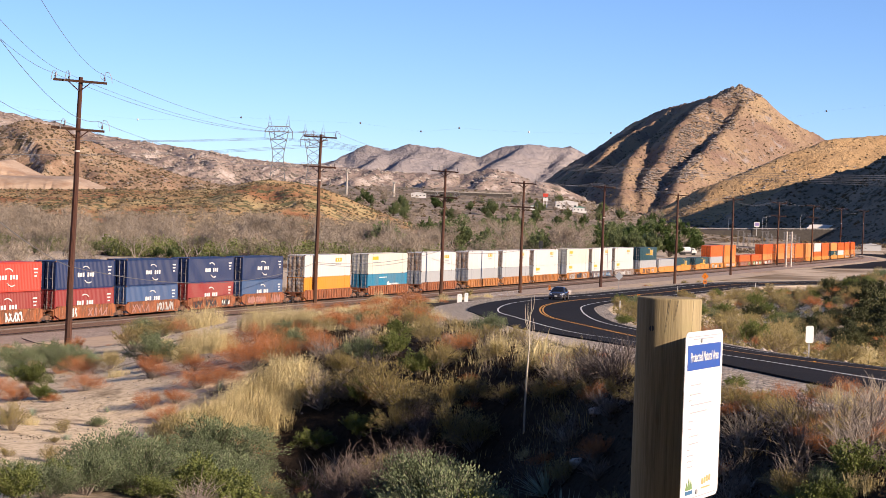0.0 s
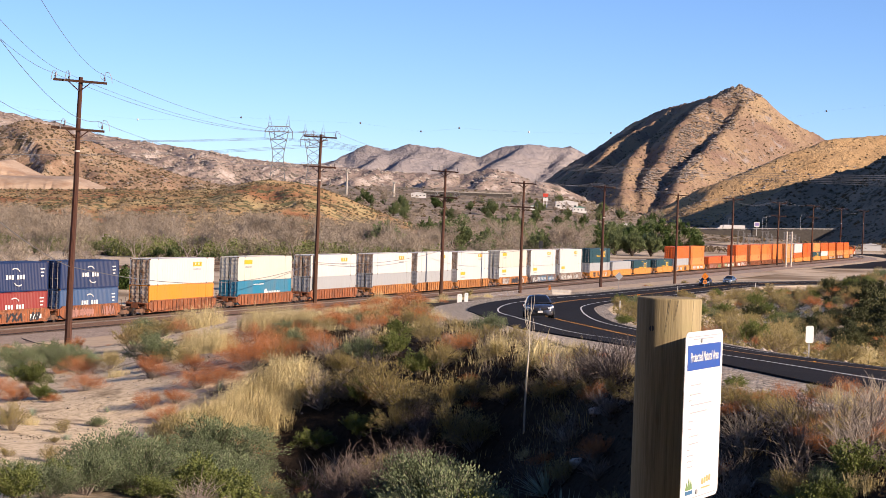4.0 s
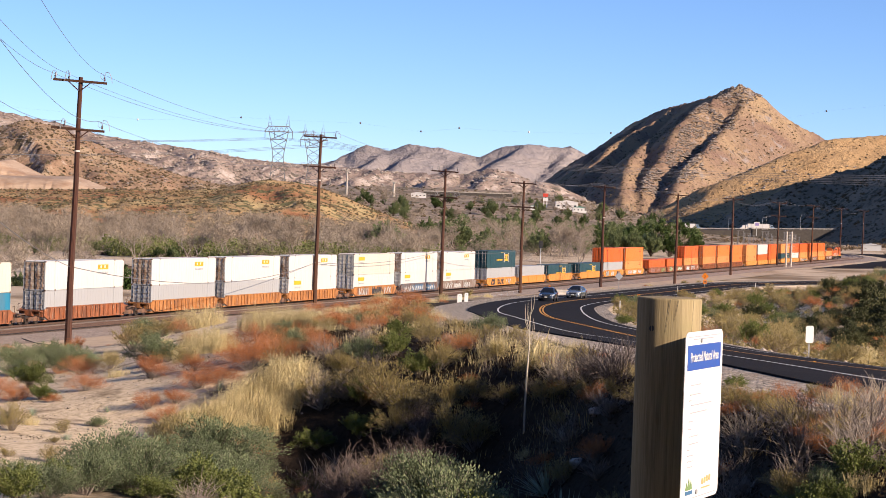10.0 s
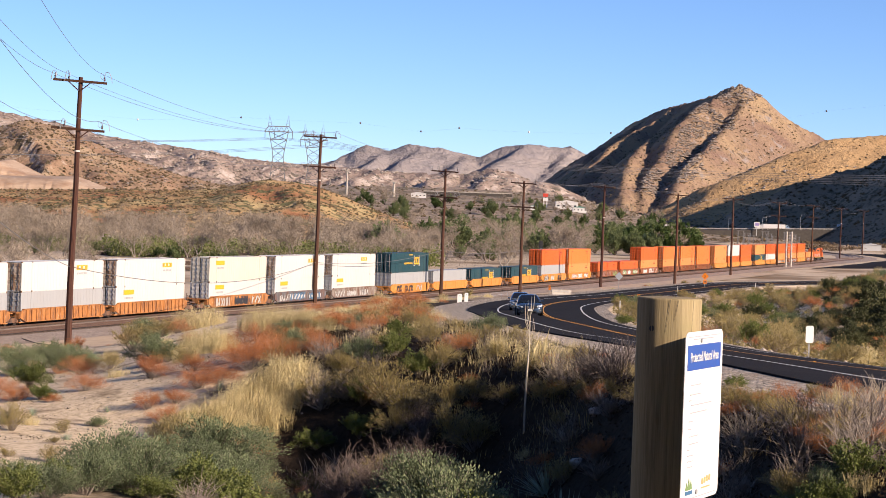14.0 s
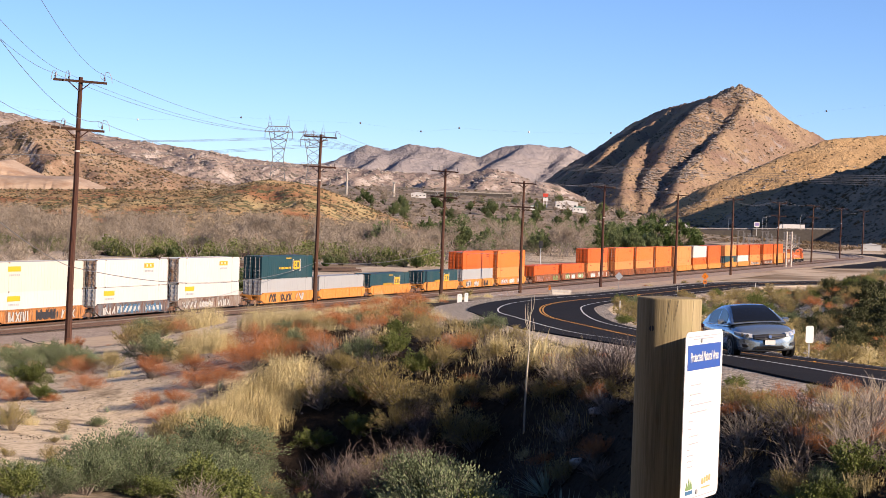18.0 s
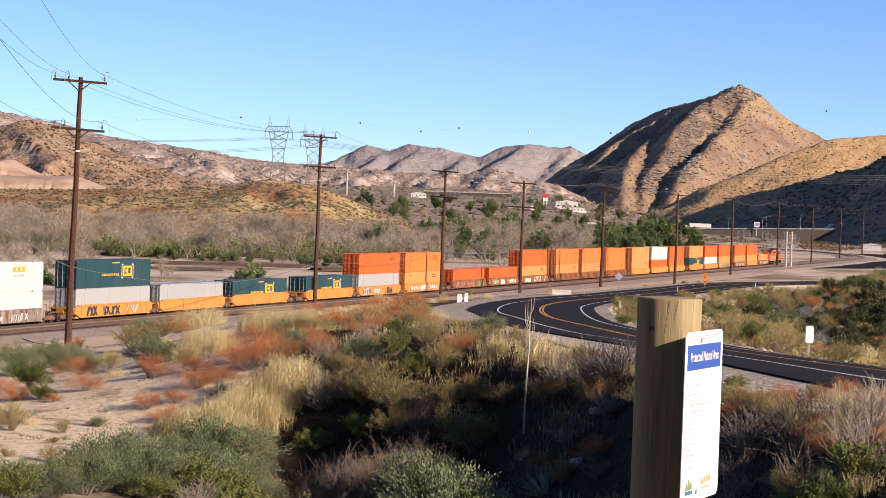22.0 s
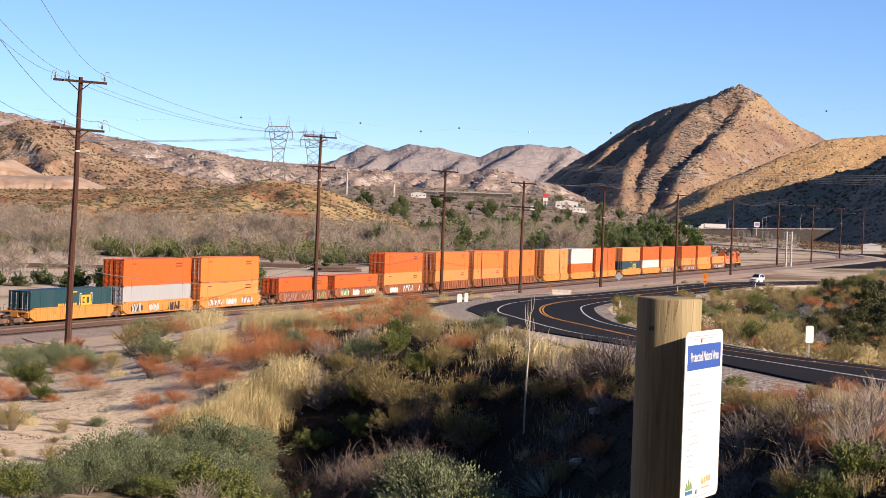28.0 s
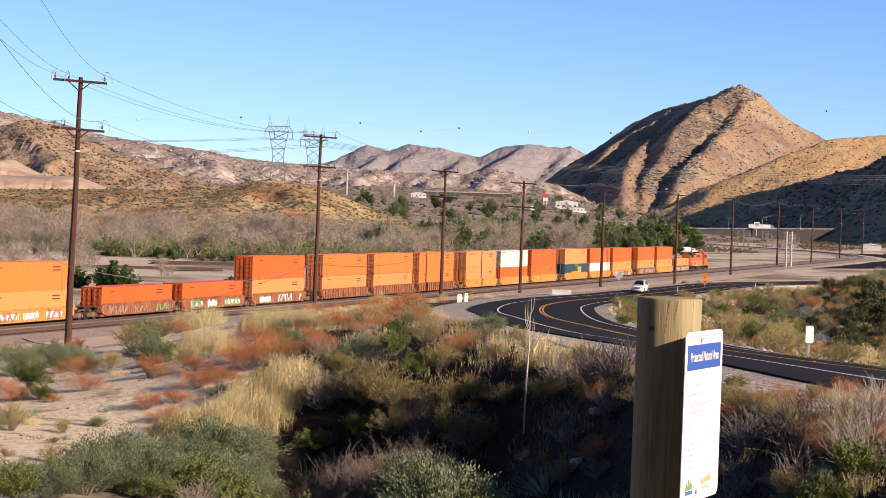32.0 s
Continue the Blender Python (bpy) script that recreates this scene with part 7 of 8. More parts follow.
# ---- trees ----


def grow(sh, rnd, p, d, length, r, depth, tips, bend=0.35):
    """A limb that forks: each fork is shorter and thinner."""
    pts, rad = [p], [r]
    q, e = p.copy(), d.copy()
    n = 3
    for k in range(n):
        e = (e + Vector((rnd.gauss(0, bend), rnd.gauss(0, bend), rnd.gauss(0.04, bend * 0.5)))).normalized()
        q = q + e * length / n
        pts.append(q.copy())
        rad.append(r * (1 - 0.55 * (k + 1) / n))
    sh.path(pts, rad, 4 if depth > 1 else 3)
    if depth == 0:
        tips.append((pts[-2], q))
        return
    for k in range(rnd.randint(3, 5) if depth > 1 else rnd.randint(4, 6)):
        t = rnd.uniform(0.35, 1.0)
        i = min(n - 1, int(t * n))
        base = pts[i].lerp(pts[i + 1], t * n - i)
        spread = Vector((rnd.uniform(-1, 1), rnd.uniform(-1, 1), rnd.uniform(-0.1, 0.9)))
        grow(sh, rnd, base, (e * 0.6 + spread).normalized(), length * rnd.uniform(0.45, 0.7), rad[i + 1] * 0.65, depth - 1, tips, bend)


def tree_mesh(seed, height, leafy, leaf_n, leaf_size, lean=0.1, stems=1):
    rnd = random.Random(seed)
    wood, tips = Shape(), []
    for s in range(stems):
        d = Vector((rnd.gauss(0, lean), rnd.gauss(0, lean), 1)).normalized()
        grow(wood, rnd, Vector((rnd.uniform(-0.5, 0.5) * (stems > 1), rnd.uniform(-0.5, 0.5) * (stems > 1), -0.3)), d, height * 0.6, height * 0.022, 3, tips, 0.22)
    crown = Shape()
    for i in range(leaf_n):
        a, b = rnd.choice(tips)
        p = a.lerp(b, rnd.random()) + Vector((rnd.gauss(0, 1), rnd.gauss(0, 1), rnd.gauss(0, 0.7))) * height * (0.045 if leafy else 0.03)
        dd = (b - a).normalized() + Vector((rnd.uniform(-1, 1), rnd.uniform(-1, 1), rnd.uniform(-0.6, 0.8)))
        leaf_quad(crown, p, dd, leaf_size * rnd.uniform(0.6, 1.4), 0.45 if leafy else 0.05, rnd)
    return wood, crown


TREES = {"bare": [], "green": [], "pine": []}
for v in range(6):
    w, c = tree_mesh(300 + v, 9.5, False, 1500, 0.75, 0.22, 2 + v % 2)
    ob = thing("bare_tree", w, M_bark if v % 3 else M_twig, "leafless grey-brown riverside tree", "tree", "bare trees by the river")
    part("crown", c, L_bare, ob, "haze of fine bare twigs")
    TREES["bare"].append(ob)
for v in range(4):
    w, c = shrub_meshes(400 + v, 8.5, 4.3, 5200, 0.42, 0.45, 46, 0.5, 0.07, 0.5)
    ob = thing("leafy_tree", w, M_darkbark, "dense dark green riverside tree", "tree", "green trees by the river")
    part("crown", c, (L_willow, L_tree, L_willow, L_willow)[v], ob, "uneven leafy crown")
    TREES["green"].append(ob)
KINDS.update(TREES)


def stand(key, x, y, size, z=None, tall=1.0):
    src = rnd.choice(TREES[key])
    ob = copy_thing(src, pose(x, y, (land(x, y) if z is None else z) - 0.1, 0, 0, rnd.uniform(0, 360)))
    ob.scale = (size, size, size * tall)
    return ob


# river woods: a belt beyond the railway
def in_woods(x, y):
    if track_side(x, y) > -40:
        return False
    return x < -0.003 * y or (y > 600 and x < 0.072 * y) or noise.noise(Vector((x * 0.05, y * 0.05, 9))) > 0.25


n_made = 0
while n_made < 235:
    y = rnd.uniform(452, 745)
    x = rnd.uniform(-0.27, 0.12) * y
    if not in_woods(x, y):
        continue
    stand("bare", x, y, rnd.uniform(0.6, 0.95) if y < 540 else rnd.uniform(0.75, 1.25))
    n_made += 1
for k in range(230):
    y = rnd.uniform(440, 560)
    x = rnd.uniform(-0.26, -0.01) * y
    if k % 2 and noise.noise(Vector((x * 0.06, y * 0.06, 4))) < 0.0:
        continue
    stand("green", x, y, rnd.uniform(0.16, 0.42), tall=0.85)
# single green crowns: x, y, size
for x, y, s in [(-17, 560, 1.2), (-13.5, 566, 1.0), (12.5, 600, 1.05), (15, 604, 0.9), (4.5, 640, 1.35), (24, 760, 1.6), (29, 770, 1.7), (33, 764, 1.4), (51, 800, 1.35), (56, 802, 1.2), (-11.5, 540, 0.8), (11.5, 545, 0.75), (14, 548, 0.7), (24, 720, 1.1), (30, 725, 1.0), (37, 730, 0.9), (60, 800, 1.2), (65, 806, 1.45), (69, 802, 1.3), (75, 812, 1.35), (80, 806, 1.5), (85, 815, 1.55), (90, 808, 1.6), (95, 815, 1.6), (100, 812, 1.45), (104, 815, 1.2), (78, 796, 1.1), (72, 820, 1.3), (13, 610, 0.9), (19, 618, 1.1), (31, 640, 1.0), (60, 690, 0.9), (66, 690, 1.1), (73, 695, 1.1), (80, 700, 1.1), (-9, 860, 1.1), (-16, 870, 1.0), (4, 880, 0.9), (5, 560, 0.5), (70, 740, 1.2), (36, 690, 1.1), (43, 700, 1.2), (49, 706, 1.0), (29, 700, 0.9), (55, 715, 1.2), (24, 690, 1.0), (61, 722, 1.3), (46, 650, 0.8)]:
    stand("green", x, y, s)
for x, y, s in [(-62, 312, 0.62), (-55, 300, 0.5), (-66, 300, 0.6), (-43, 305, 0.5), (-70, 330, 0.7), (-58, 325, 0.6), (-64, 340, 0.75), (-76, 350, 0.8), (-70, 316, 0.65)]:
    stand("bare", x, y, s)
# low dense bushes just beyond the railway
for x, y, s in [(-47.5, 288, 0.8), (-50, 291, 0.62), (-54, 292, 0.6), (-29, 302, 0.8), (-31, 304, 0.6), (-60, 296, 0.5), (-66, 292, 0.45), (-71, 300, 0.5), (-62, 290, 0.4)]:
    stand("green", x, y, s, land(x, y) - 1.9 * s, 0.85)
# trees of the rising valley
for k in range(190):
    y = rnd.uniform(980, 1780)
    x = rnd.uniform(-0.06, 0.11) * y
    stand("green" if k % 2 == 0 else "bare", x, y, rnd.uniform(0.6, 1.25), max(-0.6, hill_z("valley_rise", x, y) or -0.6))


def thicket(name, label, leaf, count, xr, yr, keep, size, height, ratio, seed):
    """Brush that fills the ground between the trees."""
    r = random.Random(seed)
    sh = Shape()
    made = 0
    while made < count:
        y = r.uniform(*yr)
        x = r.uniform(*xr) * y
        if not keep(x, y):
            continue
        z, h = land(x, y), height * r.uniform(0.4, 1.0)
        for k in range(14):
            p = Vector((x + r.gauss(0, 0.9), y + r.gauss(0, 0.9), z + h * r.random() ** 0.8))
            leaf_quad(sh, p, (r.uniform(-0.8, 0.8), r.uniform(-0.8, 0.8), r.uniform(0.1, 1.2)), size * r.uniform(0.5, 1.4), ratio, r)
            made += 1
    return thing(name, sh, leaf, label, "brush", kind="stuff")


thicket("woodland_brush", "grey-brown leafless brush among riverside trees", L_bare, 150000, (-0.27, 0.11), (448, 735), in_woods, 0.62, 4.5, 0.04, 21)
thicket("green_brush", "green willow brush at the feet of the trees", L_green, 40000, (-0.26, 0.0), (455, 545), lambda x, y: noise.noise(Vector((x * 0.05, y * 0.05, 4))) > 0.1, 0.45, 4.6, 0.4, 22)


# dry scrub on the flat between the railway's bend and the highway wall
def beyond_bend(x, y):
    return float(np.min(np.hypot(TX - x, TY - y))) > 26 and noise.noise(Vector((x * 0.03, y * 0.008, 6))) > (-0.1 if y > 1250 else 0.12)


thicket("flat_brush", "dry brown scrub on the flat below the highway wall", leaf_mat("dry_brown_brush", (0.06, 0.043, 0.027), (0.15, 0.108, 0.066), 0.9, 0.0), 15000, (0.105, 0.245), (830, 1390), beyond_bend, 0.8, 2.2, 0.3, 24)
# ---- road vehicles ----
M_tyre = surf("tyre_rubber", (0.012, 0.012, 0.012), (0.03, 0.03, 0.03), 20, 0.85)
M_alloy = plain("alloy_wheel", (0.4, 0.4, 0.41), 0.35, 0.7)
M_lamp = plain("clear_headlight", (0.62, 0.65, 0.68), 0.08)
M_red = plain("tail_light_red", (0.3, 0.01, 0.01), 0.2)
M_plate = plain("white_plate", (0.7, 0.7, 0.68), 0.5)
M_grille = plain("black_grille", (0.015, 0.015, 0.016), 0.4)
M_chrome = plain("chrome_trim", (0.6, 0.6, 0.6), 0.15, 0.9)


def car_paint_mat(name, c, metal=0.5):
    m, nt, bs = base_mat(name)
    v = coords(nt)
    dust = noise_tex(nt, v, 3, 4, 0.6)
    nt.links.new(blend(nt, ramp(nt, dust, [(0.45, (0, 0, 0)), (0.9, (0.2, 0.2, 0.2))]), c, (0.3, 0.25, 0.2)), bs.inputs["Base Color"])
    bs.inputs["Metallic"].default_value = metal
    bs.inputs["Roughness"].default_value = 0.24
    bs.inputs["Coat Weight"].default_value = 0.8
    return m


def sedan(paint_m, label, tall=0.0, boxy=False):
    """A four-door car, nose towards +x, on wheels of its own."""
    # stations: x, half width, sill height, deck height
    st = [(-2.34, 0.56, 0.5, 0.78), (-2.31, 0.7, 0.4, 0.9), (-2.2, 0.81, 0.33, 0.98), (-1.95, 0.87, 0.29, 1.02), (-1.5, 0.905, 0.26, 1.03), (-0.9, 0.91, 0.22, 1.0), (-0.2, 0.91, 0.21, 0.97), (0.5, 0.91, 0.21, 0.95), (1.0, 0.91, 0.23, 0.94), (1.4, 0.91, 0.26, 0.91), (1.7, 0.895, 0.25, 0.865), (1.95, 0.87, 0.22, 0.81), (2.12, 0.83, 0.2, 0.755), (2.24, 0.77, 0.19, 0.7), (2.32, 0.68, 0.2, 0.64), (2.37, 0.56, 0.24, 0.57), (2.39, 0.4, 0.32, 0.5)]
    body = Shape()
    rings = []
    for x, w, lo, hi in st:
        x, hi = x * 0.965, hi * 1.03 + tall * 0.6
        d = hi - lo
        half = [(w * 0.8, lo), (w * 0.93, lo + 0.04 * d), (w * 0.975, lo + 0.14 * d), (w * 0.97, lo + 0.3 * d), (w * 0.985, lo + 0.5 * d), (w, lo + 0.68 * d), (w * 0.985, lo + 0.78 * d), (w * 0.93, lo + 0.9 * d), (w * 0.83, lo + 0.97 * d), (w * 0.7, hi), (w * 0.58, hi + 0.012), (w * 0.3, hi + 0.03), (0.0, hi + 0.036)]
        rings.append([(x, y, z) for y, z in half] + [(x, -y, z) for y, z in reversed(half[:-1])])
    body.loft(rings, paint_m)
    root = thing("car", body, paint_m, label, "car", "cars on the road", smooth=True)
    roof_z = 1.51 + tall
    belt = 0.98 + tall * 0.6
    # roof line: x and height above the belt as a share
    line = [(-2.12, 0.02), (-2.0, 0.5), (-1.85, 0.8), (-1.5, 0.93), (-0.9, 0.99), (-0.3, 1.0), (0.05, 0.96), (0.35, 0.82), (0.7, 0.53), (1.0, 0.25), (1.22, 0.0)] if boxy else [(-2.0, 0.04), (-1.75, 0.32), (-1.45, 0.62), (-1.15, 0.83), (-0.8, 0.95), (-0.4, 1.0), (-0.05, 0.985), (0.25, 0.88), (0.6, 0.62), (0.95, 0.32), (1.28, 0.0)]

    def top(x):
        return belt + (roof_z - belt) * lerp_table(x, line)

    def wide(z):
        v = (z - belt) / (roof_z - belt)
        return 0.83 - 0.2 * v - 0.05 * v * v

    def ring(x):
        zt = top(x)
        zs = [belt - 0.05, belt + (zt - belt) * 0.5, belt + (zt - belt) * 0.88]
        half = [(wide(z), z) for z in zs] + [(wide(zt) * 0.9, zt), (wide(zt) * 0.5, zt + 0.022), (0.0, zt + 0.03)]
        return [(x, y, z) for y, z in half] + [(x, -y, z) for y, z in reversed(half[:-1])]

    xs = sorted({x for x, _ in line} | {-1.3, -0.6, 0.15, 0.45, 0.8, 1.1})
    cabin = Shape()
    cabin.loft([ring(x) for x in xs], paint_m, close=False)
    part("roof", cabin, paint_m, root, smooth=True)
    ends = (0.1, 1.2), ((-2.11, -1.9) if boxy else (-1.95, -1.2))
    for name, (xa, xb), out in (("windscreen", ends[0], 1), ("rear_window", ends[1], -1)):
        g = Shape()
        rows = []
        for x in np.linspace(xa, xb, 7):
            zt = top(x)
            rows.append([(x + out * 0.012, wide(zt) * u * 0.88, zt + 0.03 - 0.022 * u * u * 1.1 + 0.008) for u in (-1, -0.66, -0.33, 0, 0.33, 0.66, 1)])
        g.loft(rows, M_glass, close=False)
        part(name, g, M_glass, root, "dark tinted glass", smooth=True)
    for side in (-1, 1):
        for xa, xb in (((-1.75 if boxy else -1.4), -0.36), (-0.26, 0.72)):
            g = Shape()
            lo, hi = [], []
            for x in np.linspace(xa, xb, 6):
                zt = belt + 0.02 + max(0.02, (top(x) - belt) * 0.84 - 0.02)
                lo.append((x, side * (wide(belt + 0.02) + 0.006), belt + 0.015))
                hi.append((x, side * (wide(zt) + 0.012), zt))
            g.loft([lo, hi] if side < 0 else [hi, lo], M_glass, close=False)
            part("side_window", g, M_glass, root, "dark tinted glass")
        trim = Shape()
        trim.path([(x, side * 0.845, belt - 0.005) for x in (-1.6, -0.8, 0.0, 0.85)], 0.012, 4, M_chrome)
        for x in (-0.45, 0.55):
            trim.box((x, side * 0.915, 0.8 + tall * 0.5), (0.2, 0.03, 0.03), paint_m)
        part("door_trim", trim, M_chrome, root)
        mr = Shape()
        mr.loft([[(0.72 + dx, side * (0.86 + 0.2 * k), belt + 0.06 + dz * (1 if k else 0.4)) for dx, dz in ((-0.07, -0.05), (0.1, -0.05), (0.12, 0.03), (0.0, 0.09), (-0.08, 0.07))] for k in (0, 0.3, 1.0)], paint_m)
        part("mirror", mr, paint_m, root)
        hl = Shape()
        z0 = 0.6 + tall * 0.4
        plan = [(2.32, 0.5), (2.27, 0.64), (2.17, 0.77), (2.0, 0.855), (1.82, 0.9)]
        rows = []
        for k, (x, y) in enumerate(plan):
            q = k / 4
            rows.append([(x + 0.035, side * y * 1.0, z0 + 0.01 + 0.08 * q), (x + 0.02, side * (y + 0.012), z0 + 0.08 + 0.1 * q), (x - 0.06, side * (y - 0.02), z0 + 0.12 + 0.09 * q)])
        hl.loft(rows, M_lamp, close=False)
        part("headlight", hl, M_lamp, root, "clear headlight")
        lens = Shape()
        for k, (x, y) in enumerate(plan[1:3]):
            lens.disc((x + 0.035, side * y, z0 + 0.075 + 0.03 * k), (1, side * 0.4, 0.1), 0.045, 0.03, 10, M_chrome)
        part("reflector", lens, M_chrome, root)
        tl = Shape()
        tl.box((-2.25, side * 0.72, 0.88 + tall * 0.5), (0.16, 0.3, 0.13), M_red, rz=side * 0.5)
        part("tail_light", tl, M_red, root, "red tail light")
        fg = Shape()
        fg.loft([[(2.29, side * 0.62, 0.35), (2.215, side * 0.76, 0.345), (2.18, side * 0.79, 0.44), (2.275, side * 0.66, 0.42)], [(2.2, side * 0.5, 0.34), (2.1, side * 0.74, 0.33), (2.1, side * 0.76, 0.47), (2.2, side * 0.56, 0.45)]], M_grille)
        part("fog_light", fg, M_grille, root)
        for x in (-1.4, 1.42):
            arch = Shape()
            arch.disc((x, side * 0.88, 0.36), (0, 1, 0), 0.385, 0.08, 20, M_grille)
            part("wheel_arch", arch, M_grille, root)
    gr = Shape()
    gz = 0.6 + tall * 0.4
    gr.loft([[(2.385, -0.47, gz), (2.425, -0.2, gz - 0.07), (2.425, 0.2, gz - 0.07), (2.385, 0.47, gz), (2.35, 0.45, gz + 0.085), (2.385, 0.0, gz + 0.1), (2.35, -0.45, gz + 0.085)], [(2.2, y, z) for y, z in ((-0.47, gz), (-0.2, gz - 0.07), (0.2, gz - 0.07), (0.47, gz), (0.45, gz + 0.085), (0.0, gz + 0.1), (-0.45, gz + 0.085))]], M_grille)
    gr.loft([[(2.345, -0.46, 0.28), (2.375, 0.0, 0.275), (2.345, 0.46, 0.28), (2.36, 0.4, 0.36), (2.385, 0.0, 0.36), (2.36, -0.4, 0.36)], [(2.2, -0.46, 0.28), (2.2, 0.0, 0.275), (2.2, 0.46, 0.28), (2.2, 0.4, 0.36), (2.2, 0.0, 0.36), (2.2, -0.4, 0.36)]], M_grille)
    part("grille", gr, M_grille, root)
    bar = Shape()
    bar.path([(2.385, -0.44, gz + 0.03), (2.425, -0.15, gz + 0.015), (2.425, 0.15, gz + 0.015), (2.385, 0.44, gz + 0.03)], 0.013, 4, M_chrome)
    bar.disc((2.43, 0, gz + 0.02), (1, 0, 0.1), 0.05, 0.02, 12, M_chrome)
    part("grille_bar", bar, M_chrome, root, "chrome grille bar")
    pt = Shape()
    pt.box((2.4, 0, 0.465), (0.02, 0.31, 0.14), M_plate)
    part("number_plate", pt, M_plate, root, "blank white plate")
    lip = Shape()
    lip.path([(2.2, -0.72, 0.235), (2.345, -0.4, 0.225), (2.345, 0.4, 0.225), (2.2, 0.72, 0.235)], 0.022, 5, M_grille)
    part("front_lip", lip, M_grille, root)
    wm = Shape()
    wm.disc((0, 0, 0), (0, 1, 0), 0.325, 0.23, 24, M_tyre)
    wm.disc((0, -0.09, 0), (0, 1, 0), 0.34, 0.06, 24, M_tyre)
    wm.disc((0, 0.08, 0), (0, 1, 0), 0.34, 0.06, 24, M_tyre)
    tyre = wm.mesh("tyre", M_tyre)
    rm = Shape()
    rm.disc((0, -0.1, 0), (0, 1, 0), 0.225, 0.03, 20, M_grille)
    rm.tube((0, -0.135, 0), (0, -0.1, 0), 0.06, 0.07, 10, M_alloy)
    for k in range(5):
        rm.box((0.125 * math.cos(k * 1.2566), -0.128, 0.125 * math.sin(k * 1.2566)), (0.2, 0.025, 0.055), M_alloy, rot=Matrix.Rotation(-k * 1.2566, 3, 'Y'))
    for k in range(16):
        a0, a1 = k * 0.3927, (k + 1) * 0.3927
        rm.tube((0.215 * math.cos(a0), -0.12, 0.215 * math.sin(a0)), (0.215 * math.cos(a1), -0.12, 0.215 * math.sin(a1)), 0.018, n=4, m=M_alloy)
    rim = rm.mesh("rim", M_alloy)
    for x in (-1.4, 1.42):
        for side in (-1, 1):
            w = part("wheel", tyre, M_tyre, root)
            w.matrix_parent_inverse = Matrix.Translation((x, side * 0.81, 0.34)) @ (Matrix.Rotation(math.pi, 4, 'Z') if side > 0 else Matrix())
            w["turn"] = 1 if side < 0 else -1
            part("rim", rim, M_alloy, w)
            car_wheels.append((root, w))
    return root


car_wheels = []
P_grey = car_paint_mat("graphite_car_paint", (0.05, 0.055, 0.075))
P_blue = car_paint_mat("dark_blue_car_paint", (0.03, 0.055, 0.095))
P_silver = car_paint_mat("silver_car_paint", (0.36, 0.43, 0.47), 0.75)
P_white = car_paint_mat("white_car_paint", (0.7, 0.7, 0.68), 0.0)
LANE = np.array([(p.x, p.y, p.z) for p in road_line])
LANE_D = np.concatenate([[0], np.cumsum(np.linalg.norm(np.diff(LANE, axis=0), axis=1))])
D0 = float(np.interp(-375, -LANE[:, 1], LANE_D)) - 120.3


def lane_pose(d):
    d += D0
    p = [float(np.interp(d, LANE_D, LANE[:, k])) for k in range(3)]
    a = [float(np.interp(d + 1.5, LANE_D, LANE[:, k])) - float(np.interp(d - 1.5, LANE_D, LANE[:, k])) for k in range(3)]
    ang = math.degrees(math.atan2(a[1], a[0]))
    return pose(p[0], p[1], p[2] + 0.005, math.degrees(0.07 * sstep(30, 60, p[1]) * sstep(200, 120, p[1])), -math.degrees(math.atan2(a[2], math.hypot(a[0], a[1]))), ang)


# seconds and metres along the lane
DRIVES = [
    (sedan(P_grey, "graphite grey four-door sedan driving on the road"), [(0, 266), (1, 294.5), (2, 322), (3, 348), (4, 374), (5.5, 414), (6.5, 440), (7, 453), (8, 479), (32, 1110)]),
    (sedan(P_blue, "dark blue hatchback driving on the road", 0.02), [(0, 35), (1, 64), (2, 92), (3, 120.5), (5.5, 185), (8, 237), (10, 275), (12, 316), (14, 359.5), (15.5, 400), (17, 442), (18, 470), (32, 820)]),
    (sedan(P_silver, "silver four-door sedan driving on the road", 0.02), [(0, 8), (1, 35), (2, 63), (3, 91), (5.5, 165), (8, 220), (10, 254), (12, 288), (13, 309), (14, 333), (15.5, 373), (17, 414.5), (18, 442), (18.5, 456), (19, 470), (32, 800)]),
    (sedan(P_white, "white sport utility vehicle driving on the road", 0.28, True), [(0, -520), (14, -220), (25, 20), (27.5, 86), (28, 102), (29, 131), (30, 158), (31, 184), (32, 212)])]


def drive_rows(keys):
    """Rows along the lane, close together where the road bends."""
    ts = sorted(set(list(np.arange(0, 32.01, 0.8)) + [32.0]))
    tk, dk = np.array([k[0] for k in keys], float), np.array([k[1] for k in keys], float)
    out = []
    for t in ts:
        # smooth the speed over a short time
        d = float(np.mean([np.interp(t + q, tk, dk) if 0 <= t + q <= 32 else dk[0] + (t + q) * (dk[1] - dk[0]) / (tk[1] - tk[0]) if t + q < 0 else dk[-1] + (t + q - 32) * (dk[-1] - dk[-2]) / (tk[-1] - tk[-2]) for q in (-0.6, -0.3, 0, 0.3, 0.6)]))
        out.append((float(t), lane_pose(d)))
    return out
# ---- highway, substation, town and yard ----
# wall colour darkened to stand in for the hill's shadow
M_wall = surf("stained_retaining_wall", (0.055, 0.048, 0.042), (0.105, 0.092, 0.08), 0.6, 0.95, (0.065, 0.06, 0.055), 0.06, 0.3, 0.1, world_space=True)
M_whitepaint = surf("white_painted_metal", (0.7, 0.69, 0.67), (0.8, 0.79, 0.77), 2, 0.5)
M_roofgreen = plain("green_metal_roof", (0.05, 0.25, 0.17), 0.5)
M_redpanel = plain("red_sign_panel", (0.6, 0.06, 0.03), 0.5)
M_darkglass = plain("dark_window", (0.04, 0.05, 0.06), 0.15)
HY = 1400.0


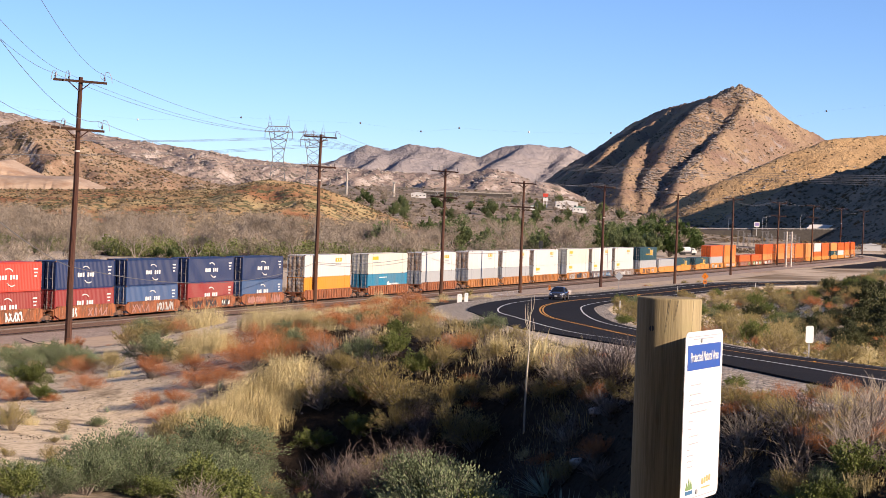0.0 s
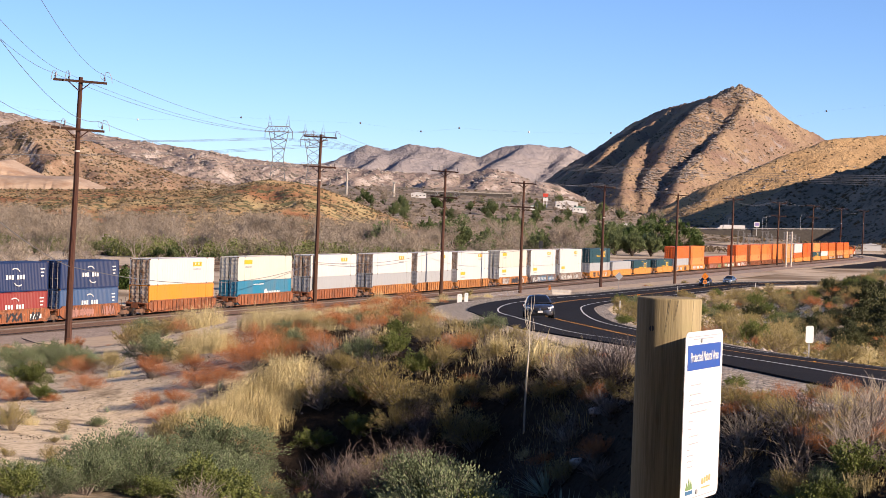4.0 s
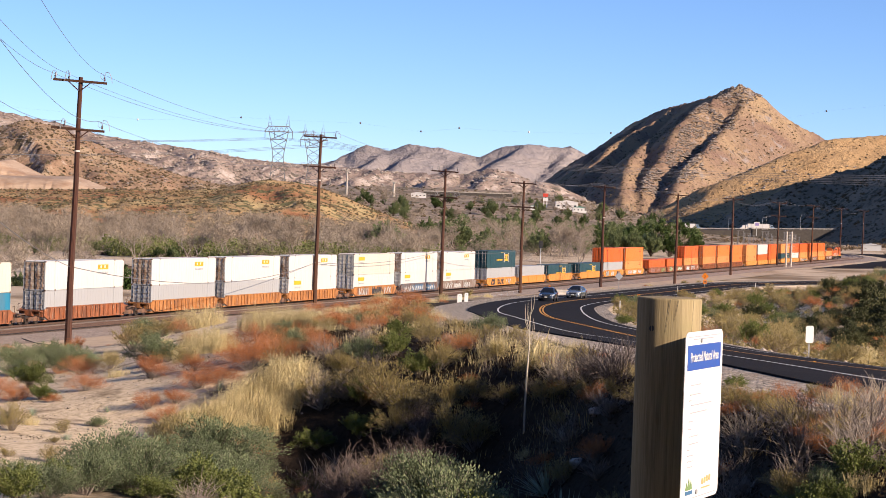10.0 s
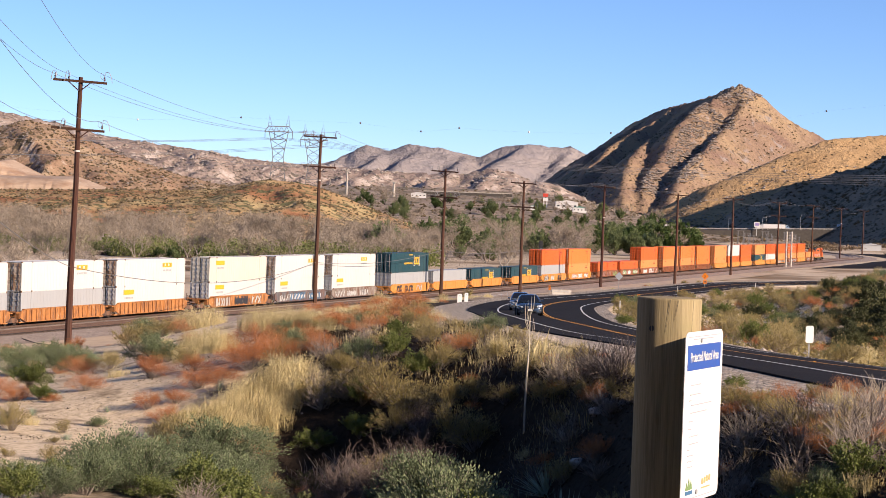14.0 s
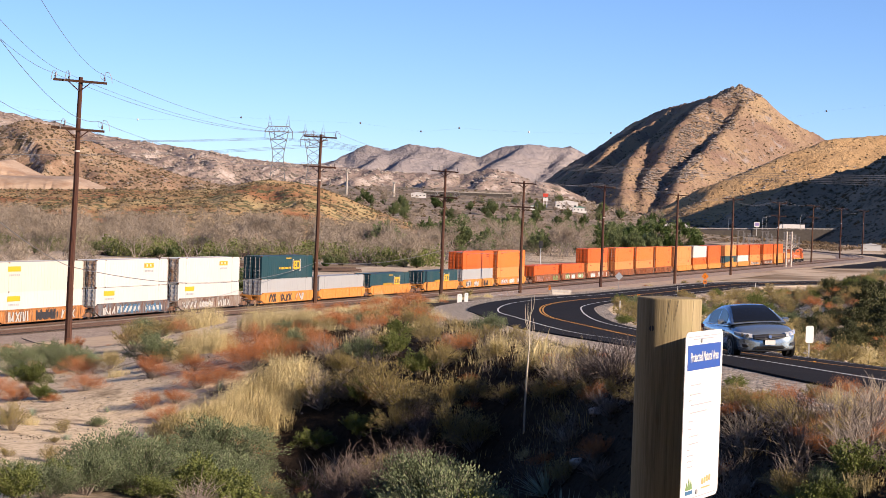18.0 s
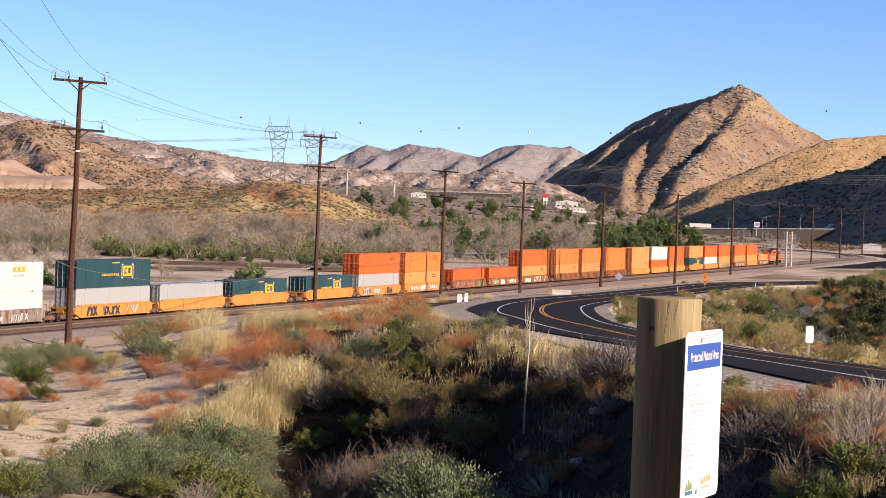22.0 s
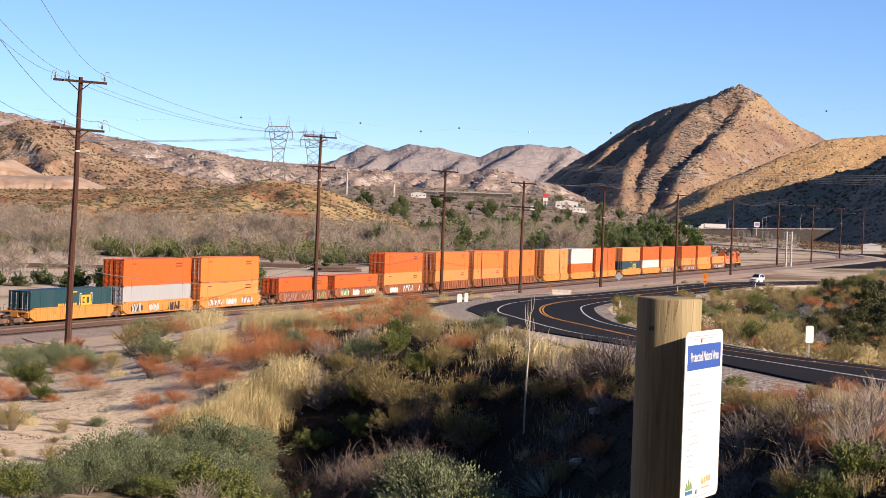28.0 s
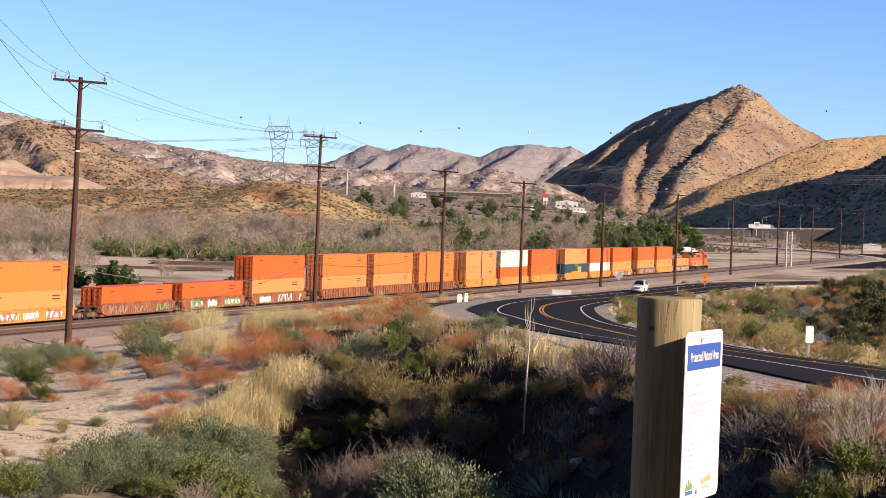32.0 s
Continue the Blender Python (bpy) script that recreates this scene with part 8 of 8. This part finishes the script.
def deck_z(x):
    return max(2.0, 5.65 + 0.03 * (min(x, 480) - 165))


sh = Shape()
prof = [(0, -2.0), (0, 6.0), (1.2, 6.0), (1.2, -2.0)]
sh.loft([[(x, HY + a, b + 0.03 * (min(x, 480) - 165) * (b > 0)) for a, b in prof] for x in np.arange(120, 921, 20.0)], M_wall)
thing("retaining_wall", sh, M_wall, "long retaining wall under the highway, shade painted into its stained colour", "wall", kind="structure")
sh = Shape()
sh.loft([[(x, HY + 1.2, deck_z(x) - 0.05), (x, HY + 30, deck_z(x) - 0.05)] for x in np.arange(-420, 921, 20.0)], M_asphalt, close=False)
thing("highway", sh, M_asphalt, "distant highway deck above the wall", "road", kind="structure")
rail_ = Shape()
for z in (0.5, 0.9):
    rail_.loft([[(x, HY + 0.3, 6.0 + z + 0.03 * (min(x, 480) - 165)), (x, HY + 0.4, 6.0 + z + 0.03 * (min(x, 480) - 165)), (x, HY + 0.4, 6.25 + z + 0.03 * (min(x, 480) - 165)), (x, HY + 0.3, 6.25 + z + 0.03 * (min(x, 480) - 165))] for x in np.arange(120, 921, 20.0)], M_concrete)
guard = thing("guard_rail", rail_, M_concrete, "pale guard rail along the highway", "guard rail")
pm = Shape()
pm.box((0, 0, 0), (0.25, 0.25, 1.3), M_concrete)
pm = pm.mesh("post", M_concrete)
for x in np.arange(125, 470, 8.0):
    o = part("post", pm, M_concrete, guard)
    o.location = (x, HY + 0.35, 6.6 + 0.03 * (min(x, 480) - 165))


def light_pole(x, y, z, h):
    sh = Shape()
    sh.path([(0, 0, -0.5), (0, 0, h * 0.9), (0.4, 0, h), (2.2, 0, h + 0.15)], [0.14, 0.1, 0.08, 0.06], 6, M_galv)
    ob = thing("street_lamp", sh, M_galv, "grey curved-arm highway lamp", "street lamp", "highway lamps", at=pose(x, y, z))
    hd = Shape()
    hd.box((2.5, 0, h + 0.1), (0.9, 0.4, 0.18), M_galv)
    part("lamp_head", hd, M_galv, ob)


for x, y, h in [(253, 1404, 11), (226, 1404, 9), (232, 1425, 10), (300, 1425, 10), (205, 1425, 8)]:
    light_pole(x, y, deck_z(x), h)
# board on a gantry post
sh = Shape()
sh.box((0, 0, 3.0), (0.5, 0.5, 7), M_galv)
ob = thing("highway_sign", sh, M_galv, "white and lilac board beside the highway", "sign", at=pose(221, 1398, 4.0))
b = Shape()
b.box((0, -0.4, 7.4), (3.8, 0.3, 3.6), M_whitepaint)
part("board", b, M_whitepaint, ob)
b = Shape()
b.box((0.2, -0.6, 7.6), (2.6, 0.1, 2.0), plain("lilac_panel", (0.3, 0.24, 0.5), 0.5))
part("panel", b, None, ob)

# substation: rows of steel frames
for i in range(9):
    x, y = 166 + i * 4.3 + (i % 2) * 0.8, 1105 + (i % 3) * 9
    h = 8.4 - (i % 3) * 1.2
    fr = Shape()
    for s in (-1, 1):
        for q in (-1, 1):
            fr.tube((s * 1.5 + q * 0.25, 0, -1.5), (s * 1.5 + q * 0.15, 0, h), 0.12, n=4)
        for z in np.arange(0.5, h - 0.5, 1.2):
            fr.tube((s * 1.5 - 0.24, 0, z), (s * 1.5 + 0.22, 0, z + 0.9), 0.06, n=4)
    ob = thing("substation_frame", fr, M_towersteel, "dull grey steel substation frame", "steel frame", "substation frames", at=pose(x, y, -0.6))
    bm_ = Shape()
    bm_.box((0, 0, h), (4.4, 0.16, 0.18))
    part("beam", bm_, M_towersteel, ob)
    for k in (-1, 0, 1):
        st = Shape()
        for q in range(4):
            st.disc((k * 1.2, 0, h - 0.5 - q * 0.4), (0, 0, 1), 0.22, 0.16, 8)
        part("insulator", st, M_insul, ob)
# signal bridge posts: twin white tubes with rungs
for x, y in [(102.0, 588.0), (104.2, 592.0)]:
    sh = Shape()
    sh.tube((0, 0, -0.3), (0, 0, 10.8), 0.3, 0.28, 10, M_concrete)
    ob = thing("signal_mast", sh, M_concrete, "tall pale grey tubular signal mast beside the railway", "signal mast", "pale signal masts", at=pose(x, y, land(x, y)))
    for k in range(12):
        r = Shape()
        r.tube((0.4, -0.3, 0.8 + 0.8 * k), (1.1, -0.3, 0.8 + 0.8 * k), 0.05, n=4, m=M_galv)
        part("rung", r, M_galv, ob)
# railway colour-light signal beyond the track
sh = Shape()
sh.tube((0, 0, -0.3), (0, 0, 6.6), 0.09, n=8, m=M_galv)
sg = thing("railway_signal", sh, M_galv, "railway signal on a grey mast with black head", "railway signal", at=pose(19.6, 397, land(19.6, 397)))
hd = Shape()
hd.box((0, 0, 7.2), (0.75, 0.3, 1.5), M_black)
hd.disc((0, -0.1, 7.2), (0, 1, 0), 0.5, 0.05, 14, M_black)
part("signal_head", hd, M_black, sg)
for k in range(3):
    l = Shape()
    l.disc((0, -0.2, 6.8 + 0.4 * k), (0, 1, 0), 0.13, 0.12, 10, M_darkglass)
    part("lens", l, M_darkglass, sg)

# yard: stacked rails and ties, sheds, a parked tank truck
M_pile = surf("old_rail_pile", (0.05, 0.035, 0.03), (0.13, 0.085, 0.065), 3, 0.9, world_space=True)


def pile(x, y, length, width, layers, turn, seed):
    r = random.Random(seed)
    sh = Shape()
    for k in range(layers):
        for j in range(int(width / 0.5) - k):
            sh.box((r.uniform(-0.8, 0.8), -width / 2 + (j + 0.5 * k) * 0.5, 0.15 + 0.28 * k), (length * r.uniform(0.8, 1.0), 0.26, 0.24), M_pile, rz=r.uniform(-0.02, 0.02))
    thing("rail_pile", sh, M_pile, "dark pile of old rails and ties", "pile", "piles in the yard", kind="stuff", at=pose(x, y, land(x, y), 0, 0, turn))


for i, (x, y, L, wd, ly, tr) in enumerate([(-55, 492, 30, 4, 4, 8), (-30, 500, 26, 4, 5, 2), (-20, 470, 14, 6, 4, 12), (-45, 420, 34, 3, 3, 14), (-70, 470, 30, 4, 3, 10), (-22, 405, 10, 4, 3, 30), (-62, 380, 40, 3, 2, 15), (-8, 520, 12, 5, 5, -10)]):
    pile(x, y, L, wd, ly, tr, i)
for x, y, m in [(-21.5, 512, M_galv), (-13.0, 505, M_galv)]:
    sh = Shape()
    sh.box((0, 0, 1.3), (4.5, 2.4, 2.6), m)
    ob = thing("yard_shed", sh, m, "small grey metal yard shed", "shed", "sheds in the yard", at=pose(x, y, land(x, y), 0, 0, 15))
    d = Shape()
    d.box((0.8, -1.22, 1.05), (0.9, 0.05, 2.0), M_darkglass)
    part("door", d, M_darkglass, ob)
    rf = Shape()
    rf.box((0, 0, 2.65), (4.7, 2.6, 0.12), m)
    part("roof", rf, m, ob)


def tank_truck(x, y, turn):
    sh = Shape()
    sh.box((0, 0, 0.7), (6.5, 2.0, 0.3), M_black)
    ob = thing("tank_truck", sh, M_black, "white water tank truck parked in the yard", "truck", at=pose(x, y, land(x, y), 0, 0, turn))
    t = Shape()
    t.tube((-3.0, 0, 1.95), (1.2, 0, 1.95), 1.1, n=14, m=M_whitepaint)
    part("tank", t, M_whitepaint, ob)
    c = Shape()
    c.loft([[(xx, -1.1, 0.8), (xx, -1.1, z), (xx, 1.1, z), (xx, 1.1, 0.8)] for xx, z in ((1.6, 2.7), (2.6, 2.7), (3.1, 1.8), (3.6, 1.6))], M_whitepaint)
    co = part("cab", c, M_whitepaint, ob)
    w = Shape()
    w.box((2.1, -1.12, 2.2), (0.8, 0.04, 0.6), M_darkglass)
    part("window", w, M_darkglass, co)
    for xx in (-2.2, -1.2, 2.6):
        for s in (-1, 1):
            q = Shape()
            q.disc((xx, s * 0.95, 0.5), (0, 1, 0), 0.5, 0.3, 14, M_tyre)
            part("wheel", q, M_tyre, ob)


tank_truck(91.5, 742, 10)


# town beyond the woods
def building(x, y, z, w, d, h, wall_m, roof_m, label, n_win=4):
    sh = Shape()
    sh.box((0, 0, h / 2 - 1), (w, d, h + 2), wall_m)
    ob = thing("building", sh, wall_m, label, "building", "buildings of the far town", at=pose(x, y, z))
    r = Shape()
    r.loft([[(-w / 2 - 0.4, s * (d / 2 + 0.4), h), (0, s * (d / 2 + 0.4), h + w * 0.08), (w / 2 + 0.4, s * (d / 2 + 0.4), h)] for s in (-1, 1)], roof_m)
    part("roof", r, roof_m, ob)
    for i in range(n_win):
        q = Shape()
        q.box((-w / 2 + w * (i + 0.5) / n_win, -d / 2 - 0.05, h * 0.5), (w / n_win * 0.4, 0.1, h * 0.2), M_darkglass)
        part("window", q, M_darkglass, ob)


def rise_z(x, y):
    hs = [hill_z(name, x, y) for name in ("valley_rise", "badlands")]
    return max([-0.6] + [h for h in hs if h is not None])


for x, y, w, d, h, wm, rm, lab in [(240, 1110, 11, 3, 3.0, M_galv, M_galv, "long grey steel storage box by the far track"), (104, 1690, 19, 12, 6.5, M_whitepaint, M_whitepaint, "low white commercial building of the far town"), (112, 1640, 12, 9, 4, M_whitepaint, M_roofgreen, "white building with a green roof"), (-24, 1800, 14, 8, 4, M_whitepaint, M_whitepaint, "long white trailer on the far slope"), (76, 1640, 9, 7, 4, M_whitepaint, M_roofgreen, "small white building with a green roof")]:
    building(x, y, rise_z(x, y), w, d, h, wm, rm, lab, 0 if wm is M_galv else 4)
z0 = rise_z(86, 1690)
sh = Shape()
for s in (-1, 1):
    sh.box((s * 1.3, 0, 4), (0.7, 0.7, 12), M_whitepaint)
ob = thing("station_sign", sh, M_whitepaint, "tall red and white roadside sign", "sign", at=pose(86, 1690, z0))
q = Shape()
q.box((0, -0.6, 10.6), (4.6, 0.6, 2.8), M_redpanel)
part("panel", q, M_redpanel, ob)
q = Shape()
q.box((0, -0.6, 7.0), (4.2, 0.5, 2.6), M_whitepaint)
part("panel", q, M_whitepaint, ob)
for x, y, h, r in [(-89.5, 1800, 22, 0.9), (-46.6, 1800, 13, 1.4), (-112, 1780, 9, 0.5)]:
    sh = Shape()
    z0 = rise_z(x, y)
    sh.tube((0, 0, -2), (0, 0, h), r, r * 0.8, 10, M_concrete)
    ob = thing("pale_column", sh, M_concrete, "pale tall concrete column on the far slope", "tower", at=pose(x, y, z0))
    q = Shape()
    q.box((0, 0, h), (r * 3, r * 3, 1.2), M_concrete)
    part("cap", q, M_concrete, ob)
# takes the wall's shade-darkened colour for its dark underside
sh = Shape()
sh.box((0, 0, 2.5), (84, 10, 2.6), M_wall)
ob = thing("overpass", sh, M_wall, "dark highway overpass across the valley", "bridge", at=pose(22, 1890, rise_z(22, 1890) - 0.6))
for x in (-30, -10, 10, 30):
    q = Shape()
    q.box((x, 0, -2), (1.6, 7, 8), M_concrete)
    part("pier", q, M_concrete, ob)
q = Shape()
q.box((0, -5.1, 4.1), (84, 0.3, 0.7), M_concrete)
part("parapet", q, M_concrete, ob)

# marker balls on the high line
ball_at = [(-420, 1000, 72)]
for x, z in [(-156.4, 53.8), (-104.2, 56.7), (-43.9, 56.0), (-13.2, 52.8), (6.1, 55.2), (41.3, 54.4), (82.7, 55.3), (117.4, 60.2), (137.2, 59.7), (191.1, 70.2)]:
    sh = Shape()
    n = 8
    sh.loft([[(r * math.cos(2 * math.pi * i / n), r * math.sin(2 * math.pi * i / n), h) for i in range(n)] for r, h in ((0.15, -0.5), (0.42, -0.3), (0.52, 0), (0.42, 0.3), (0.15, 0.5))], M_ball)
    ball_at.append((x, 1000, z))
    pale = x in (-156.4, 41.3)
    if pale:
        sh.mats = [M_whitepaint]
    thing("marker_ball", sh, M_whitepaint if pale else M_ball, "white warning ball on a power line" if pale else "dark warning ball on a power line", "marker ball", "warning balls on the lines", at=pose(x, 1000, z))

ball_at.append((640, 1000, 130))
for a, b in zip(ball_at, ball_at[1:]):
    wire("earth_wire", a, b, 0.3, 0.012, "very thin distant earth wire")

# pale cut terraces on the left hill
M_cut = surf("fluted_cut_earth", (0.42, 0.3, 0.21), (0.56, 0.43, 0.32), 0.25, 0.95, (0.33, 0.21, 0.14), 0.05, 0.6, 0.5, world_space=True, streak=5.0)
for x0, x1, y, zlo, zhi, seed in [(-258, -178, 1058, 17.5, 23.0, 1), (-262, -222, 1090, 24.0, 31.5, 5)]:
    sh = Shape()
    rows = []
    for x in np.arange(x0, x1, 1.5):
        e = min(1, (x - x0) / 12, (x1 - x) / 25)
        fl = 0.5 * noise.noise(Vector((x * 0.35, seed, 0))) + 1.2 * noise.noise(Vector((x * 0.05, seed, 2)))
        top = zlo - 3 + (zhi - zlo + 3) * max(0.05, e) + 0.8 * noise.noise(Vector((x * 0.05, seed, 4)))
        rows.append([(x, y - 6 + fl, zlo - 6), (x, y - 2 + fl, zlo + (top - zlo) * 0.45), (x, y + 1 + fl * 0.6, top - 1.2), (x, y + 5, top), (x, y + 40, top + 2), (x, y + 44, zlo - 6)])
    sh.loft(rows, M_cut, close=False)
    thing("cut_bank", sh, M_cut, "pale fluted earth cut on the hillside", "earth bank", kind="structure")

# scrub and rocks of the hills


def dotted(name, label, hill_name, m, count, size, seed, keep=lambda p: True, flat=0.7):
    r = random.Random(seed)
    xs, ys, hs = HEIGHTS[hill_name]
    sh = Shape()
    made = tries = 0
    while made < count and tries < count * 40:
        tries += 1
        y = r.uniform(ys[0], ys[-2])
        x = r.uniform(max(xs[0], -0.26 * y), min(xs[-2], 0.26 * y))
        z = hill_z(hill_name, x, y)
        c = Vector((x, y, z if z is not None else -9))
        if c.z < -0.4 or not keep(c):
            continue
        s = size * (0.35 + 1.1 * r.random() ** 2)
        pts = []
        for a, b, d in ((1, 0, 0), (0.5, 0.87, 0.1), (-0.5, 0.87, 0), (-1, 0, 0.1), (-0.5, -0.87, 0), (0.5, -0.87, 0.1), (0.1, 0, 1), (0, 0, -0.5)):
            pts.append(c + Vector((a * s * r.uniform(0.6, 1.2), b * s * r.uniform(0.6, 1.2), d * s * flat * r.uniform(0.8, 1.2) + s * 0.2)))
        sh.add(pts, [(i, (i + 1) % 6, 6) for i in range(6)] + [((i + 1) % 6, i, 7) for i in range(6)])
        made += 1
    return thing(name, sh, m, label, "scrub" if "scrub" in name else "rocks", kind="stuff")


L_scrub = leaf_mat("dark_hill_scrub", (0.06, 0.045, 0.024), (0.15, 0.11, 0.06), 0.9, 0.0)
L_rock = leaf_mat("grey_tan_boulder", (0.18, 0.15, 0.125), (0.39, 0.345, 0.3), 0.95, 0.0)


def on_spur(p):
    return p.z > 18 and craggy(p.x, p.y) > 0.35 and noise.noise(p * 0.035) > -0.25


dotted("left_hill_scrub", "dark scrub dotted over the hill", "left_hill", L_scrub, 5200, 1.0, 1, lambda p: p.y < 1330)
dotted("left_hill_rocks", "pale boulders on the hill", "left_hill", L_rock, 1500, 1.0, 2, lambda p: p.y < 1330)
dotted("scrub_hill_scrub", "olive and rust scrub over the low hill", "scrub_hill", L_scrub, 4200, 0.75, 3, lambda p: p.y < 915)
dotted("mountain_scrub", "dark scrub dotted over the mountain", "mountain", L_scrub, 3600, 1.5, 4, lambda p: p.y < 2690)
L_crag = leaf_mat("weathered_crag", (0.15, 0.12, 0.1), (0.3, 0.255, 0.215), 0.95, 0.0)
dotted("mountain_rocks", "grey crags on the mountain's central spur", "mountain", L_crag, 3800, 1.8, 5, on_spur, 0.7)
dotted("mountain_crags", "large grey outcrops below the summit", "mountain", L_crag, 620, 3.2, 25, lambda p: on_spur(p) and p.z < 188, 0.5)
dotted("tan_hill_scrub", "scrub dotted over the tan hill", "tan_hill", L_scrub, 1100, 1.1, 6, lambda p: p.y < 1995)
dotted("tan_hill_rocks", "pale boulders at the foot of the tan hill", "tan_hill", L_rock, 700, 1.5, 16, lambda p: p.y < 1900 and noise.noise(p * 0.03) > 0.2)
dotted("shaded_hill_scrub", "dark scrub on the shaded hill", "shaded_hill", L_scrub, 3600, 1.5, 7)
dotted("badland_rocks", "pale rocks of the badlands", "badlands", L_rock, 4500, 1.9, 8)
dotted("range_rocks", "pale rocks of the distant range", "distant_range", L_rock, 4200, 2.8, 9, lambda p: p.y < 2990)
dotted("valley_scrub", "dark scrub and trees on the valley floor", "valley_rise", L_scrub, 3200, 1.6, 10)

thicket("far_brush", "grey-brown leafless brush of the valley floor", L_bare, 34000, (-0.06, 0.085), (740, 1060), lambda x, y: noise.noise(Vector((x * 0.02, y * 0.02, 6))) > -0.25, 1.5, 5.5, 0.05, 42)
thicket("far_green_brush", "dull green brush of the valley floor", L_tree, 9000, (-0.05, 0.1), (760, 1080), lambda x, y: noise.noise(Vector((x * 0.02, y * 0.02, 6))) < -0.3, 1.0, 5.0, 0.4, 43)

# short railing beside the track
sh = Shape()
for k in range(2):
    sh.tube((-1.4, 0, 0.5 + 0.5 * k), (1.4, 0, 0.5 + 0.5 * k), 0.035, n=6, m=M_galv)
ob = thing("railing", sh, M_galv, "short grey pipe railing beside the railway", "railing", at=pose(-5.2, 272, land(-5.2, 272), 0, 0, 60))
pm = Shape()
pm.tube((0, 0, -0.3), (0, 0, 1.05), 0.04, n=6, m=M_galv)
pm = pm.mesh("post", M_galv)
for k in range(4):
    part("post", pm, M_galv, ob).location = (-1.4 + k * 0.933, 0, 0)

# ---- highway traffic ----


def semi_truck(cab_m, label, sense):
    """Tractor with a box trailer, nose towards +x times sense."""
    sh = Shape()
    sh.box((-1.5, 0, 2.75), (15.5, 2.6, 2.8), M_whitepaint)
    ob = thing("semi_truck", sh, M_whitepaint, label, "truck", "trucks on the highway")
    c = Shape()
    c.loft([[(x, -1.2, 0.9), (x, -1.2, z), (x, 1.2, z), (x, 1.2, 0.9)] for x, z in ((6.8, 3.9), (8.6, 3.6), (9.0, 2.2), (10.4, 1.9))], cab_m)
    co = part("cab", c, cab_m, ob)
    w = Shape()
    w.box((8.0, -1.22, 2.7), (1.0, 0.05, 0.8), M_darkglass)
    part("window", w, M_darkglass, co)
    u = Shape()
    u.box((0, 0, 1.0), (17, 2.2, 0.5), M_black)
    part("chassis", u, M_black, ob)
    for x in (-8, -6.8, 5.2, 6.4, 9.6):
        for s in (-1, 1):
            q = Shape()
            q.disc((x, s * 1.05, 0.5), (0, 1, 0), 0.5, 0.3, 12, M_tyre)
            part("wheel", q, M_tyre, ob)
    return ob


HIGHWAY = []
for px, t0, v, lab in [(1421, 1, -40, "white box trailer truck on the far highway"), (1509, 6, -42, "white box trailer truck on the far highway"), (1537, 10, -42, "white box trailer truck on the far highway"), (1450, 17, -42, "white box trailer truck on the far highway"), (1533, 21, -38, "white box trailer truck on the far highway"), (1348, 10, 40, "silver semi truck on the far highway"), (1496, 17, 40, "silver semi truck on the far highway"), (1278, 30, 36, "white semi truck on the far highway")]:
    ob = semi_truck(M_whitepaint if v < 0 else P_silver, lab, 1 if v > 0 else -1)
    y = HY + (10 if v > 0 else 20)
    rows = []
    for t in (0.0, 16.0, 32.0):
        x = (px + v * (t - t0) - 784) / 3501.4 * HY
        rows.append((t, pose(x, y, deck_z(x), 0, 0, 0 if v > 0 else 180)))
    HIGHWAY.append((ob, rows))
# templates of the plants stand nowhere in the place
for group in KINDS.values():
    for ob in group:
        for o in [*ob.children_recursive, ob]:
            bpy.data.objects.remove(o)


def spin_rows(step):
    """One turn after another, a row a frame."""
    return [(k / 30.0, Matrix.Rotation(radians(step * k), 4, 'Y')) for k in range(961)]


def motions():
    for ob, u in MOVERS:
        walk(ob, train_rows(u))
    for ob, keys in DRIVES:
        walk(ob, drive_rows(keys))
    for ob, rows in HIGHWAY:
        walk(ob, rows)
    # wheels share one turning: the train's by its speed, the cars' as fast as rows allow
    for group, step in (([w for w in wheels], 52.0), ([w for _, w in car_wheels], 74.0)):
        for sense in (1, -1):
            same = [w for w in group if w["turn"] == sense]
            walk(same[0], spin_rows(-step * sense))
            lead = same[0].animation_data
            for w in same[1:]:
                w.rotation_mode = "QUATERNION"
                keys = w.animation_data_create()
                keys.action, keys.action_slot = lead.action, lead.action_slot


motions()
